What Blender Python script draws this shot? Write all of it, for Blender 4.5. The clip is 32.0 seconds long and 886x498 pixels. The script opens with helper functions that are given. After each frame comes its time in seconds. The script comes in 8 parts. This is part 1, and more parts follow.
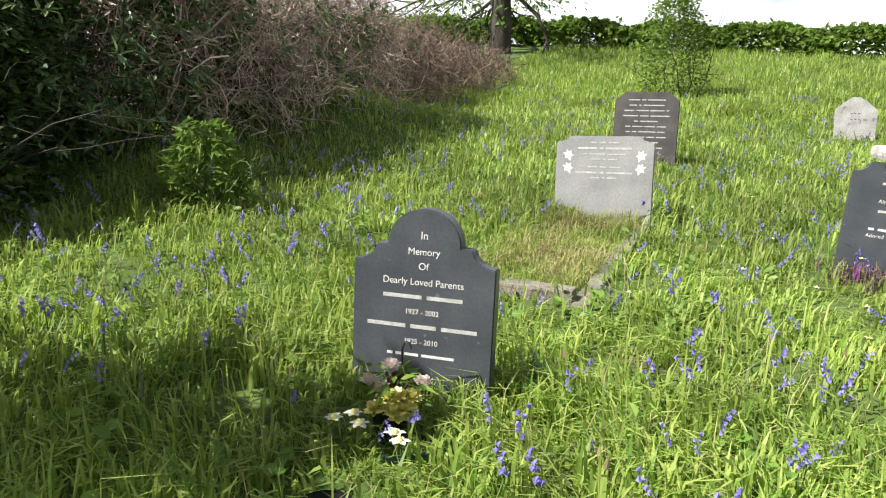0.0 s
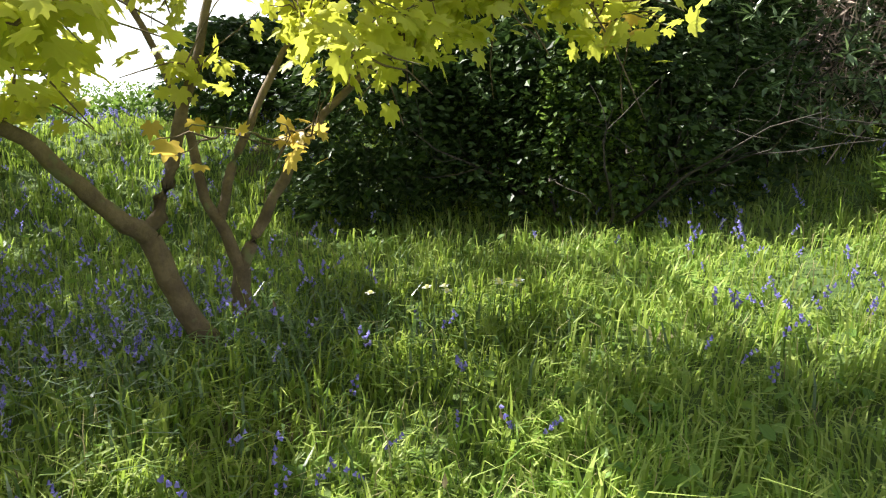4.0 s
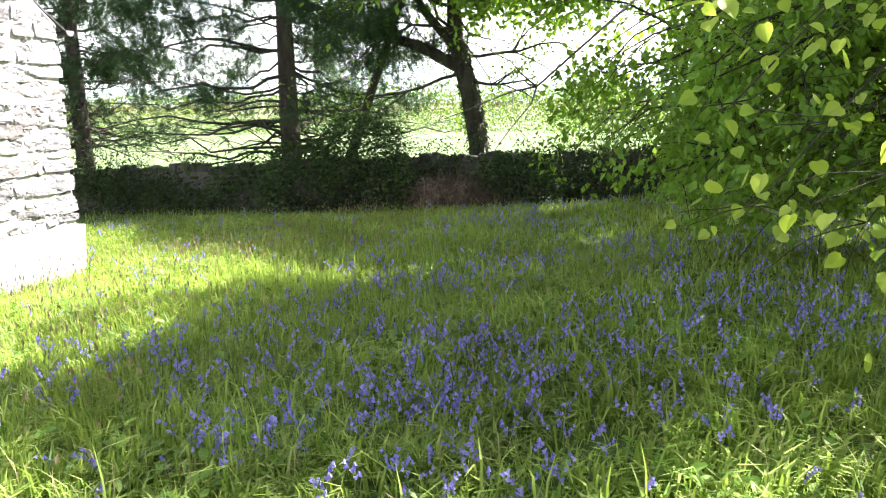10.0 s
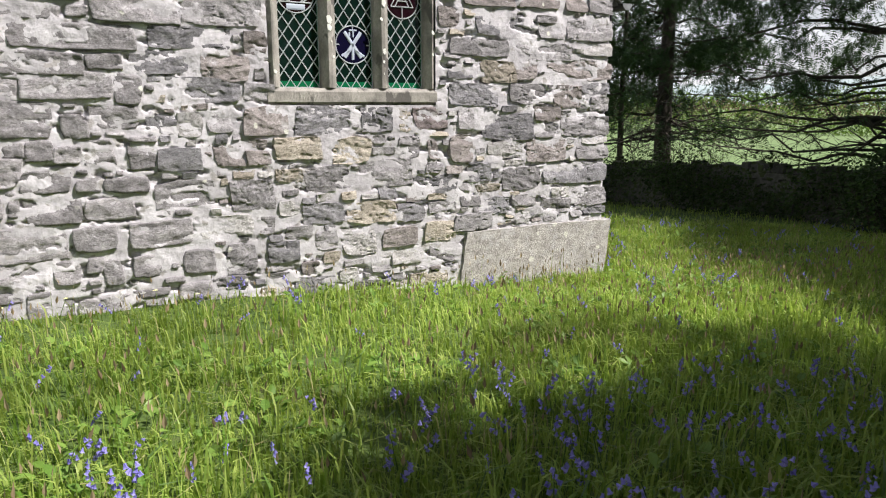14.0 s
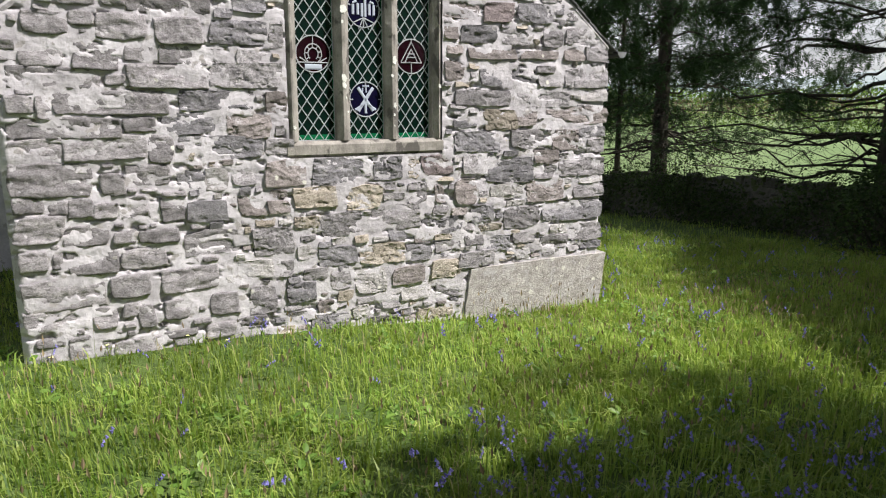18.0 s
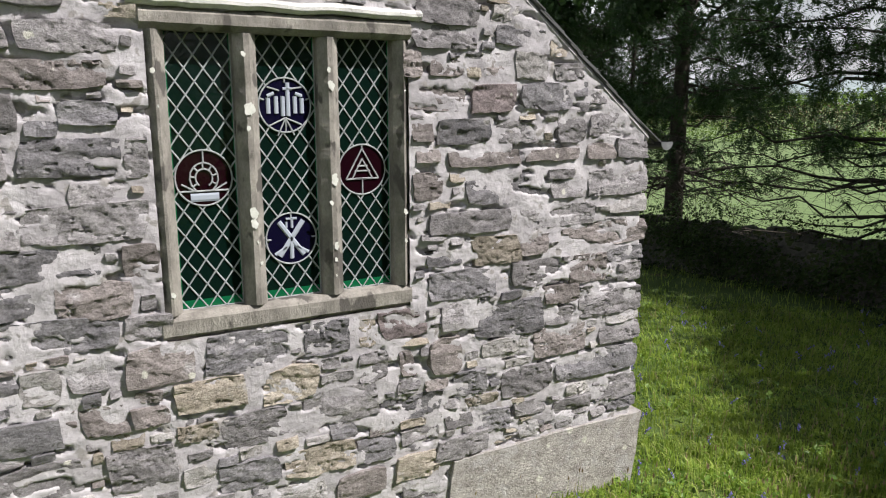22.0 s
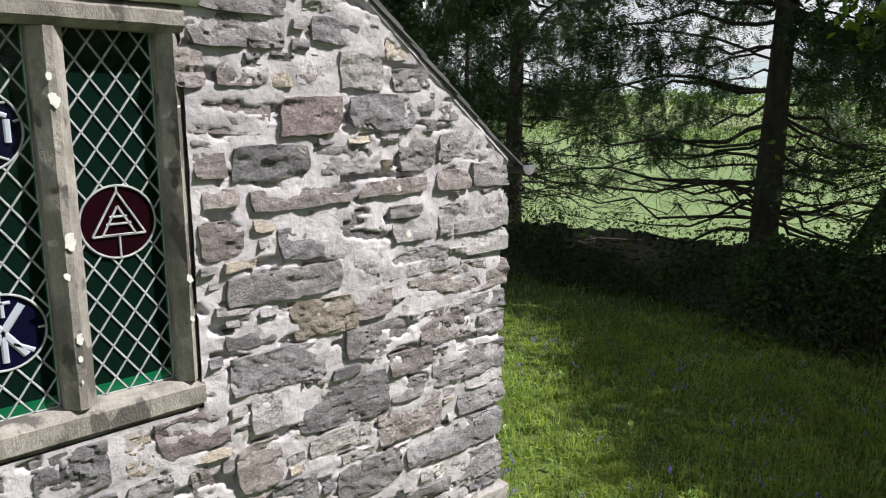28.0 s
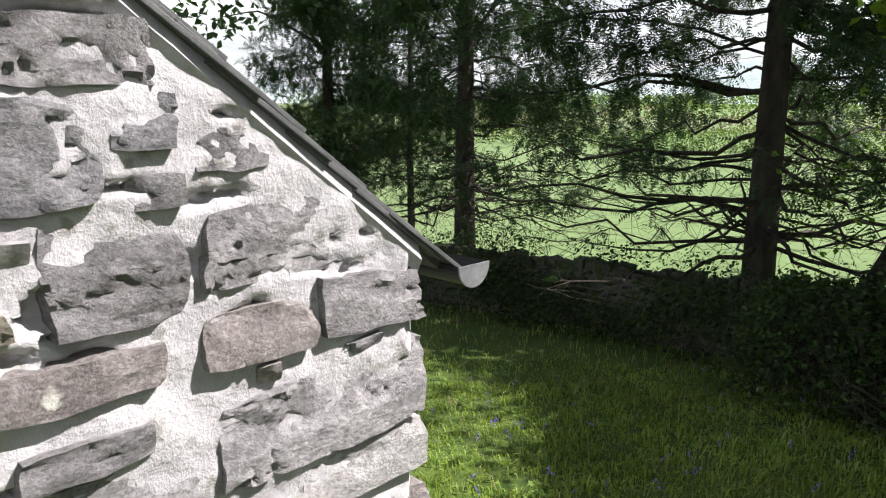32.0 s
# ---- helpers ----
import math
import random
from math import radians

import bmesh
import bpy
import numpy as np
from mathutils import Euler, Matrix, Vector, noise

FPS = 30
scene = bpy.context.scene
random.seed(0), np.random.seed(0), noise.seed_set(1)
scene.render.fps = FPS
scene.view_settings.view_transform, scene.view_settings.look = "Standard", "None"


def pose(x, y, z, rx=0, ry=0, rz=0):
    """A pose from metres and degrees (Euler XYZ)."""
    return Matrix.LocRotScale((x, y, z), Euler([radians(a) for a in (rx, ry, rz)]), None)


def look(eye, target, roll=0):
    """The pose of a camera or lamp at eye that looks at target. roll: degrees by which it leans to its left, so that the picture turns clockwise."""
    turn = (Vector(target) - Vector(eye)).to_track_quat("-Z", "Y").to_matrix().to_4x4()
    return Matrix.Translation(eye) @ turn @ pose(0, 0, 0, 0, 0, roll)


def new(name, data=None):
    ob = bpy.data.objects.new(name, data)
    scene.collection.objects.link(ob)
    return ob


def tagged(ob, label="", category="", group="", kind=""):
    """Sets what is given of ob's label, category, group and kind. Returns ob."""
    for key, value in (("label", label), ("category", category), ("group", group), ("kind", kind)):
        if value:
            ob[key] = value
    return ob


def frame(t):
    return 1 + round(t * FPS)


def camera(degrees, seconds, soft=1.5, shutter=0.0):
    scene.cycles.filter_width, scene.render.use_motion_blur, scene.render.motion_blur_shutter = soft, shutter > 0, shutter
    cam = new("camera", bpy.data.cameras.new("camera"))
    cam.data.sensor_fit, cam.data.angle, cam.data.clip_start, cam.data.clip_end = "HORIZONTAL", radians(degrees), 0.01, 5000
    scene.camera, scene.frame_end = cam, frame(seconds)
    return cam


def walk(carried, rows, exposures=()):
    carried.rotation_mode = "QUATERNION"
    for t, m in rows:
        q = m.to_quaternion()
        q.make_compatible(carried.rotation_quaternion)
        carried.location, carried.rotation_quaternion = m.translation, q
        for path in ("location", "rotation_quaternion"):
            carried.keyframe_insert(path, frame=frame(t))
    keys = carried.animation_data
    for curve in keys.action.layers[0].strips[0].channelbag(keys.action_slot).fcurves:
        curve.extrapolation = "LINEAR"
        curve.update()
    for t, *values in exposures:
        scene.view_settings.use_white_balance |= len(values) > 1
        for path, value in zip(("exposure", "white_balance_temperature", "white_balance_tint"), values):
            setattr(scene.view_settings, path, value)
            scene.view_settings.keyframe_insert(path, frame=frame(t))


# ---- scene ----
# ---- camera and its walk ----
cam = camera(63.4, 32.0, soft=1.15)


def turn_to(x, y, z, yaw, pitch, roll):
    """A camera pose from its heading (degrees left of +y), pitch up and roll."""
    a, p = radians(yaw), radians(pitch)
    way = Vector((-math.sin(a) * math.cos(p), math.cos(a) * math.cos(p), math.sin(p)))
    return look((x, y, z), Vector((x, y, z)) + way, roll)


PATH = [
    (0.0, turn_to(-0.600, -0.580, 1.555, -63.80, -11.70, 1.20)),
    (0.5, turn_to(-0.600, -0.580, 1.555, -63.40, -11.70, 1.20)),
    (1.0, turn_to(-0.600, -0.580, 1.555, -63.55, -11.70, 1.20)),
    (1.5, turn_to(-0.600, -0.580, 1.555, -63.85, -11.70, 1.20)),
    (1.9, turn_to(-0.600, -0.580, 1.555, -61.40, -11.70, 1.20)),
    (2.0, turn_to(-0.600, -0.580, 1.555, -59.30, -11.70, 0.80)),
    (2.4, turn_to(-0.600, -0.580, 1.555, -49.80, -11.70, 0.45)),
    (2.5, turn_to(-0.600, -0.580, 1.555, -47.20, -11.70, 0.37)),
    (2.7, turn_to(-0.600, -0.580, 1.555, -42.30, -11.70, 0.19)),
    (3.0, turn_to(-0.600, -0.580, 1.555, -34.90, -11.70, -0.07)),
    (3.2, turn_to(-0.600, -0.580, 1.555, -30.10, -11.70, -0.24)),
    (3.4, turn_to(-0.600, -0.580, 1.555, -25.40, -11.70, -0.41)),
    (3.5, turn_to(-0.600, -0.580, 1.555, -23.00, -11.70, -0.50)),
    (5.5, turn_to(-0.600, -0.580, 1.555, 26.60, -11.70, -0.70)),
    (5.8, turn_to(-0.624, -0.580, 1.555, 34.10, -11.70, -0.76)),
    (6.0, turn_to(-0.639, -0.580, 1.555, 38.80, -11.70, -0.80)),
    (6.3, turn_to(-0.663, -0.580, 1.555, 46.10, -11.70, -0.86)),
    (6.5, turn_to(-0.679, -0.580, 1.555, 50.80, -11.70, -0.90)),
    (6.7, turn_to(-0.694, -0.580, 1.555, 55.20, -11.70, -0.94)),
    (7.0, turn_to(-0.718, -0.568, 1.549, 58.08, -11.33, -1.05)),
    (7.5, turn_to(-1.004, -0.374, 1.539, 60.29, -11.51, -1.06)),
    (8.0, turn_to(-1.518, -0.042, 1.418, 71.73, -11.56, -0.95)),
    (8.5, turn_to(-2.069, 0.219, 1.348, 83.20, -11.40, -0.81)),
    (9.0, turn_to(-2.254, 0.257, 1.328, 95.06, -11.37, -0.67)),
    (9.5, turn_to(-2.356, 0.209, 1.337, 105.06, -11.52, -0.74)),
    (10.0, turn_to(-2.749, 0.103, 1.349, 106.08, -11.57, -0.78)),
    (10.5, turn_to(-3.366, -0.082, 1.346, 110.77, -11.60, -0.80)),
    (11.0, turn_to(-4.080, -0.290, 1.322, 122.09, -11.45, -0.66)),
    (11.5, turn_to(-4.378, -0.403, 1.299, 125.26, -11.36, -0.58)),
    (12.0, turn_to(-4.461, -0.438, 1.235, 132.15, -11.25, -0.66)),
    (12.5, turn_to(-4.472, -0.440, 1.218, 139.58, -11.33, -0.57)),
    (13.0, turn_to(-4.409, -0.469, 1.170, 146.96, -11.08, -0.55)),
    (13.5, turn_to(-4.311, -0.510, 1.170, 150.80, -11.24, -0.15)),
    (14.0, turn_to(-4.305, -0.491, 1.197, 150.84, -11.37, -0.03)),
    (14.5, turn_to(-4.368, -0.468, 1.203, 151.31, -11.47, -0.06)),
    (16.5, turn_to(-4.130, -0.141, 1.200, 150.90, -11.70, 0.11)),
    (17.0, turn_to(-4.087, -0.144, 1.181, 150.72, -11.64, 0.17)),
    (17.5, turn_to(-4.078, -0.148, 1.195, 150.73, -11.82, 0.12)),
    (18.0, turn_to(-4.068, -0.205, 1.693, 150.72, -11.88, 0.14)),
    (18.5, turn_to(-4.093, -0.212, 2.341, 150.77, -11.92, 0.31)),
    (19.0, turn_to(-4.147, -0.208, 2.511, 150.93, -11.88, 0.31)),
    (19.5, turn_to(-4.179, -0.174, 2.464, 150.83, -11.92, 0.33)),
    (20.0, turn_to(-4.186, -0.154, 2.414, 150.77, -11.85, 0.26)),
    (20.5, turn_to(-4.330, -0.459, 2.398, 150.74, -11.72, 0.16)),
    (21.0, turn_to(-4.664, -1.028, 2.436, 150.74, -11.72, 0.13)),
    (21.5, turn_to(-5.045, -1.610, 2.474, 150.69, -11.71, 0.20)),
    (22.0, turn_to(-5.387, -2.179, 2.466, 150.57, -11.67, 0.11)),
    (22.5, turn_to(-5.722, -2.739, 2.498, 150.64, -11.76, 0.22)),
    (23.0, turn_to(-5.914, -3.035, 2.524, 150.77, -11.92, 0.28)),
    (23.5, turn_to(-6.009, -3.145, 2.526, 150.71, -11.85, 0.28)),
    (24.0, turn_to(-6.055, -3.183, 2.511, 150.62, -11.88, 0.36)),
    (24.5, turn_to(-6.069, -3.160, 2.519, 150.64, -11.85, 0.32)),
    (25.0, turn_to(-6.084, -3.182, 2.543, 150.49, -11.74, 0.34)),
    (25.5, turn_to(-6.079, -3.213, 2.571, 150.60, -11.82, 0.38)),
    (27.5, turn_to(-6.071, -3.162, 2.598, 147.88, -12.05, 0.76)),
    (28.0, turn_to(-6.113, -3.153, 2.578, 137.48, -12.03, 0.60)),
    (28.5, turn_to(-6.141, -3.172, 2.550, 134.07, -11.76, 0.02)),
    (29.0, turn_to(-6.158, -3.164, 2.538, 134.19, -11.69, -0.06)),
    (29.5, turn_to(-6.133, -3.089, 2.518, 134.20, -11.78, -0.01)),
    (30.0, turn_to(-6.158, -3.102, 2.518, 133.74, -11.67, -0.13)),
    (30.5, turn_to(-6.413, -3.323, 2.543, 133.86, -11.69, -0.14)),
    (31.0, turn_to(-6.849, -3.699, 2.541, 134.12, -11.70, -0.13)),
    (31.6, turn_to(-7.598, -4.340, 2.569, 134.17, -11.79, -0.07)),
    (32.0, turn_to(-8.138, -4.863, 2.579, 133.99, -11.60, 0.06)),
]

EXPOSURES = [(0.0, 1.1), (2.0, 1.12), (3.0, 1.45), (6.0, 1.65), (7.0, 1.45), (8.0, 1.75), (9.0, 2.75), (10.0, 2.65), (11.0, 2.25), (12.0, 1.82), (13.0, 1.2), (14.0, 0.82), (17.5, 0.71), (18.0, 0.72), (18.5, 0.58), (19.0, 0.47), (22, 0.48), (24, 0.53), (25, 0.55), (27.5, 0.63), (29.0, 0.94), (30.0, 1.12), (31.0, 1.12), (32.0, 1.1)]
walk(cam, PATH, EXPOSURES)

# ---- light: a spring sun through thin cloud, and the sky ----
SUN_YAW, SUN_HEIGHT = 46.0, 50.0
to_sun = Vector((-math.sin(radians(SUN_YAW)) * math.cos(radians(SUN_HEIGHT)),
                 math.cos(radians(SUN_YAW)) * math.cos(radians(SUN_HEIGHT)), math.sin(radians(SUN_HEIGHT))))
sun = new("sun", bpy.data.lights.new("sun", "SUN"))
sun.data.energy, sun.data.angle, sun.data.color = 5.0, radians(0.6), (1.0, 0.955, 0.915)
sun.matrix_world = look(to_sun * 60, (0, 0, 0))

world = bpy.data.worlds.new("sky")
scene.world = world
world.use_nodes = True
wn, wl = world.node_tree.nodes, world.node_tree.links
sky = wn.new("ShaderNodeTexSky")
sky.sky_type, sky.sun_disc = "NISHITA", False
sky.sun_elevation, sky.sun_rotation = radians(SUN_HEIGHT), radians(-SUN_YAW)
sky.air_density, sky.dust_density, sky.ozone_density = 1.0, 2.0, 1.0
cloud_co = wn.new("ShaderNodeTexCoord")
cloud_map = wn.new("ShaderNodeMapping")
cloud_map.inputs["Scale"].default_value = (1.0, 1.0, 3.2)
clouds = wn.new("ShaderNodeTexNoise")
clouds.inputs["Scale"].default_value, clouds.inputs["Detail"].default_value = 3.0, 7.0
clouds.inputs["Roughness"].default_value = 0.6
cloud_ramp = wn.new("ShaderNodeValToRGB")
cloud_ramp.color_ramp.elements[0].position, cloud_ramp.color_ramp.elements[1].position = 0.30, 0.58
cloud_ramp.color_ramp.elements[0].color = (0.35, 0.35, 0.35, 1)
cloud_mix = wn.new("ShaderNodeMixRGB")
cloud_mix.inputs["Color2"].default_value = (20.0, 20.5, 21.3, 1)
wl.new(cloud_co.outputs["Generated"], cloud_map.inputs["Vector"])
wl.new(cloud_map.outputs["Vector"], clouds.inputs["Vector"])
wl.new(clouds.outputs["Fac"], cloud_ramp.inputs["Fac"])
up_z, thin_out, cover = wn.new("ShaderNodeSeparateXYZ"), wn.new("ShaderNodeMapRange"), wn.new("ShaderNodeMath")
thin_out.interpolation_type, cover.operation = "SMOOTHSTEP", "MULTIPLY"
thin_out.inputs["From Min"].default_value, thin_out.inputs["From Max"].default_value = 0.10, 0.65
thin_out.inputs["To Min"].default_value, thin_out.inputs["To Max"].default_value = 1.0, 0.16
wl.new(cloud_co.outputs["Generated"], up_z.inputs[0])
wl.new(up_z.outputs["Z"], thin_out.inputs["Value"])
wl.new(thin_out.outputs["Result"], cover.inputs[0])
wl.new(cloud_ramp.outputs["Color"], cover.inputs[1])
wl.new(cover.outputs["Value"], cloud_mix.inputs["Fac"])
wl.new(sky.outputs["Color"], cloud_mix.inputs["Color1"])
wl.new(cloud_mix.outputs["Color"], wn["Background"].inputs["Color"])
wn["Background"].inputs["Strength"].default_value = 0.034

# ---- materials ----
def nodes_of(name):
    m = bpy.data.materials.new(name)
    m.use_nodes = True
    nt = m.node_tree
    return m, nt.nodes, nt.links, nt.nodes["Principled BSDF"]


def rgba(c):
    return (*c, 1.0)


def surface(name, c1, c2, scale=6.0, fine=60.0, rough=0.8, bump=0.3, depth=0.01, metal=0.0, spot=None, spot_at=0.68,
            spot_scale=9.0, random_by="", spread=0.25, stretch=(1, 1, 1), spec=0.4, contrast=0.0):
    """A worn surface: two colours in broad clouds, a finer grain, relief, and optional blotches of a third colour."""
    m, n, l, b = nodes_of(name)
    co, mp = n.new("ShaderNodeTexCoord"), n.new("ShaderNodeMapping")
    mp.inputs["Scale"].default_value = stretch
    if random_by == "object":
        l.new(n.new("ShaderNodeNewGeometry").outputs["Position"], mp.inputs["Vector"])
    else:
        l.new(co.outputs["Object"], mp.inputs["Vector"])
    src = mp.outputs["Vector"]
    if random_by == "object":
        info, add = n.new("ShaderNodeObjectInfo"), n.new("ShaderNodeVectorMath")
        mul = n.new("ShaderNodeVectorMath")
        mul.operation = "SCALE"
        mul.inputs["Scale"].default_value = 37.0
        comb = n.new("ShaderNodeCombineXYZ")
        for i in range(3):
            l.new(info.outputs["Random"], comb.inputs[i])
        l.new(comb.outputs[0], mul.inputs[0])
        l.new(mul.outputs[0], add.inputs[0])
        l.new(src, add.inputs[1])
        src = add.outputs[0]
    broad, grain = n.new("ShaderNodeTexNoise"), n.new("ShaderNodeTexNoise")
    broad.inputs["Scale"].default_value, broad.inputs["Detail"].default_value = scale, 5
    grain.inputs["Scale"].default_value, grain.inputs["Detail"].default_value = fine, 6
    grain.inputs["Roughness"].default_value = 0.7
    l.new(src, broad.inputs["Vector"])
    l.new(src, grain.inputs["Vector"])
    ramp = n.new("ShaderNodeValToRGB")
    ramp.color_ramp.elements[0].position, ramp.color_ramp.elements[1].position = 0.36, 0.66
    ramp.color_ramp.elements[0].color, ramp.color_ramp.elements[1].color = rgba(c1), rgba(c2)
    l.new(broad.outputs["Fac"], ramp.inputs["Fac"])
    mix = n.new("ShaderNodeMixRGB")
    mix.blend_type = "OVERLAY"
    mix.inputs["Fac"].default_value = 0.55 + 0.4 * contrast
    l.new(ramp.outputs["Color"], mix.inputs["Color1"])
    if contrast:
        wide = n.new("ShaderNodeMapRange")
        wide.inputs["From Min"].default_value, wide.inputs["From Max"].default_value = 0.5 - 0.22 / contrast, 0.5 + 0.22 / contrast
        l.new(grain.outputs["Fac"], wide.inputs["Value"])
        l.new(wide.outputs["Result"], mix.inputs["Color2"])
    else:
        l.new(grain.outputs["Fac"], mix.inputs["Color2"])
    colour = mix.outputs["Color"]
    if random_by:
        hsv = n.new("ShaderNodeHueSaturation")
        info = n.new("ShaderNodeObjectInfo") if random_by == "object" else n.new("ShaderNodeNewGeometry")
        rnd = info.outputs["Random"] if random_by == "object" else info.outputs["Random Per Island"]
        rng = n.new("ShaderNodeMapRange")
        rng.inputs["To Min"].default_value, rng.inputs["To Max"].default_value = 1 - spread, 1 + spread
        l.new(rnd, rng.inputs["Value"])
        l.new(rng.outputs["Result"], hsv.inputs["Value"])
        l.new(colour, hsv.inputs["Color"])
        colour = hsv.outputs["Color"]
    if spot:
        sp, sr, sm = n.new("ShaderNodeTexNoise"), n.new("ShaderNodeValToRGB"), n.new("ShaderNodeMixRGB")
        sp.inputs["Scale"].default_value, sp.inputs["Detail"].default_value = spot_scale, 4
        sr.color_ramp.elements[0].position, sr.color_ramp.elements[1].position = spot_at, spot_at + 0.04
        sm.inputs["Color2"].default_value = rgba(spot)
        l.new(src, sp.inputs["Vector"])
        l.new(sp.outputs["Fac"], sr.inputs["Fac"])
        l.new(sr.outputs["Color"], sm.inputs["Fac"])
        l.new(colour, sm.inputs["Color1"])
        colour = sm.outputs["Color"]
    l.new(colour, b.inputs["Base Color"])
    b.inputs["Roughness"].default_value, b.inputs["Metallic"].default_value = rough, metal
    b.inputs["Specular IOR Level"].default_value = spec
    bp = n.new("ShaderNodeBump")
    bp.inputs["Strength"].default_value, bp.inputs["Distance"].default_value = bump, depth
    l.new(grain.outputs["Fac"], bp.inputs["Height"])
    l.new(bp.outputs["Normal"], b.inputs["Normal"])
    return m


def leafy(name, c1, c2, glow=0.5, rough=0.45, spread=0.3, thin=None, spec=0.3):
    """Leaf or petal: each one a little different, and light shines through it."""
    m, n, l, b = nodes_of(name)
    geo, ramp = n.new("ShaderNodeNewGeometry"), n.new("ShaderNodeValToRGB")
    ramp.color_ramp.elements[0].color, ramp.color_ramp.elements[1].color = rgba(c1), rgba(c2)
    l.new(geo.outputs["Random Per Island"], ramp.inputs["Fac"])
    co, ns, hsv, rng = (n.new("ShaderNodeTexCoord"), n.new("ShaderNodeTexNoise"), n.new("ShaderNodeHueSaturation"),
                        n.new("ShaderNodeMapRange"))
    ns.inputs["Scale"].default_value, ns.inputs["Detail"].default_value = 0.9, 3
    l.new(co.outputs["Object"], ns.inputs["Vector"])
    rng.inputs["From Min"].default_value, rng.inputs["From Max"].default_value = 0.3, 0.7
    rng.inputs["To Min"].default_value, rng.inputs["To Max"].default_value = 1 - spread, 1 + spread
    l.new(ns.outputs["Fac"], rng.inputs["Value"])
    l.new(rng.outputs["Result"], hsv.inputs["Value"])
    l.new(ramp.outputs["Color"], hsv.inputs["Color"])
    l.new(hsv.outputs["Color"], b.inputs["Base Color"])
    b.inputs["Roughness"].default_value, b.inputs["Specular IOR Level"].default_value = rough, spec
    tr, mix = n.new("ShaderNodeBsdfTranslucent"), n.new("ShaderNodeMixShader")
    if thin:
        tc = n.new("ShaderNodeMixRGB")
        tc.blend_type, tc.inputs["Fac"].default_value = "MIX", 0.6
        tc.inputs["Color2"].default_value = rgba(thin)
        l.new(hsv.outputs["Color"], tc.inputs["Color1"])
        l.new(tc.outputs["Color"], tr.inputs["Color"])
    else:
        l.new(hsv.outputs["Color"], tr.inputs["Color"])
    mix.inputs["Fac"].default_value = glow
    l.new(b.outputs["BSDF"], mix.inputs[1])
    l.new(tr.outputs["BSDF"], mix.inputs[2])
    l.new(mix.outputs["Shader"], n["Material Output"].inputs["Surface"])
    return m


M_soil = surface("turf", (0.05, 0.09, 0.015), (0.09, 0.135, 0.028), 0.8, 25, 0.95, 0.6, 0.03, spot=(0.10, 0.085, 0.04), spot_at=0.66, spot_scale=1.3)
M_field = surface("pasture", (0.115, 0.178, 0.062), (0.160, 0.218, 0.092), 0.03, 1.5, 0.95, 0.3, 0.05, spot=(0.24, 0.28, 0.13), spot_at=0.6, spot_scale=0.02)
M_grass = leafy("grass", (0.095, 0.190, 0.024), (0.375, 0.445, 0.115), 0.42, 0.5, 0.40, thin=(0.42, 0.565, 0.07), spec=0.32)
M_drygrass = leafy("dry_grass", (0.30, 0.26, 0.12), (0.40, 0.36, 0.18), 0.3, 0.7)
M_seedhead = leafy("grass_seed_head", (0.20, 0.14, 0.085), (0.36, 0.29, 0.17), 0.25, 0.8, 0.25)
M_daffleaf = leafy("strap_leaf", (0.07, 0.13, 0.03), (0.14, 0.22, 0.07), 0.35, 0.3, spec=0.6)
M_bluebell = leafy("bluebell_petal", (0.20, 0.18, 0.54), (0.40, 0.36, 0.78), 0.4, 0.5, 0.2)
M_stalk = leafy("flower_stalk", (0.09, 0.16, 0.04), (0.15, 0.22, 0.06), 0.3)
M_maple = leafy("golden_maple_leaf", (0.42, 0.46, 0.05), (0.60, 0.60, 0.11), 0.55, 0.45, 0.15, thin=(0.64, 0.66, 0.08))
M_maplered = leafy("young_maple_leaf", (0.58, 0.44, 0.08), (0.70, 0.52, 0.12), 0.55, 0.4, 0.15)
M_green = leafy("fresh_green_leaf", (0.075, 0.165, 0.016), (0.19, 0.31, 0.045), 0.42, 0.42, 0.35, thin=(0.34, 0.52, 0.03))
M_lime = leafy("pale_lime_leaf", (0.22, 0.33, 0.045), (0.40, 0.48, 0.09), 0.55, 0.4, 0.25, thin=(0.55, 0.68, 0.07))
M_shoot = surface("young_bark", (0.13, 0.10, 0.105), (0.20, 0.16, 0.16), 20, 120, 0.7, 0.3, 0.002)
M_budscale = leafy("bud_scale", (0.50, 0.26, 0.20), (0.62, 0.38, 0.28), 0.35, 0.5, 0.15)
M_ever = leafy("evergreen_leaf", (0.020, 0.045, 0.012), (0.075, 0.125, 0.032), 0.2, 0.45, 0.3, spec=0.22)
M_ivy = leafy("ivy_leaf", (0.014, 0.030, 0.009), (0.055, 0.088, 0.026), 0.15, 0.6, 0.4, spec=0.15)
M_hedge = leafy("hedge_leaf", (0.10, 0.18, 0.025), (0.18, 0.27, 0.05), 0.45, 0.45, 0.25)
M_weed = leafy("weed_leaf", (0.10, 0.19, 0.03), (0.20, 0.31, 0.06), 0.35, 0.45, 0.25)
M_rhodo = leafy("rhododendron_leaf", (0.05, 0.10, 0.035), (0.20, 0.28, 0.11), 0.15, 0.32, 0.3, spec=0.55)
M_needle = leafy("conifer_needles", (0.012, 0.034, 0.012), (0.036, 0.072, 0.024), 0.3, 0.5, 0.3, thin=(0.08, 0.15, 0.035))
M_bark = surface("dark_bark", (0.030, 0.026, 0.022), (0.075, 0.062, 0.05), 5, 40, 0.95, 0.8, 0.03, stretch=(1, 1, 0.3))
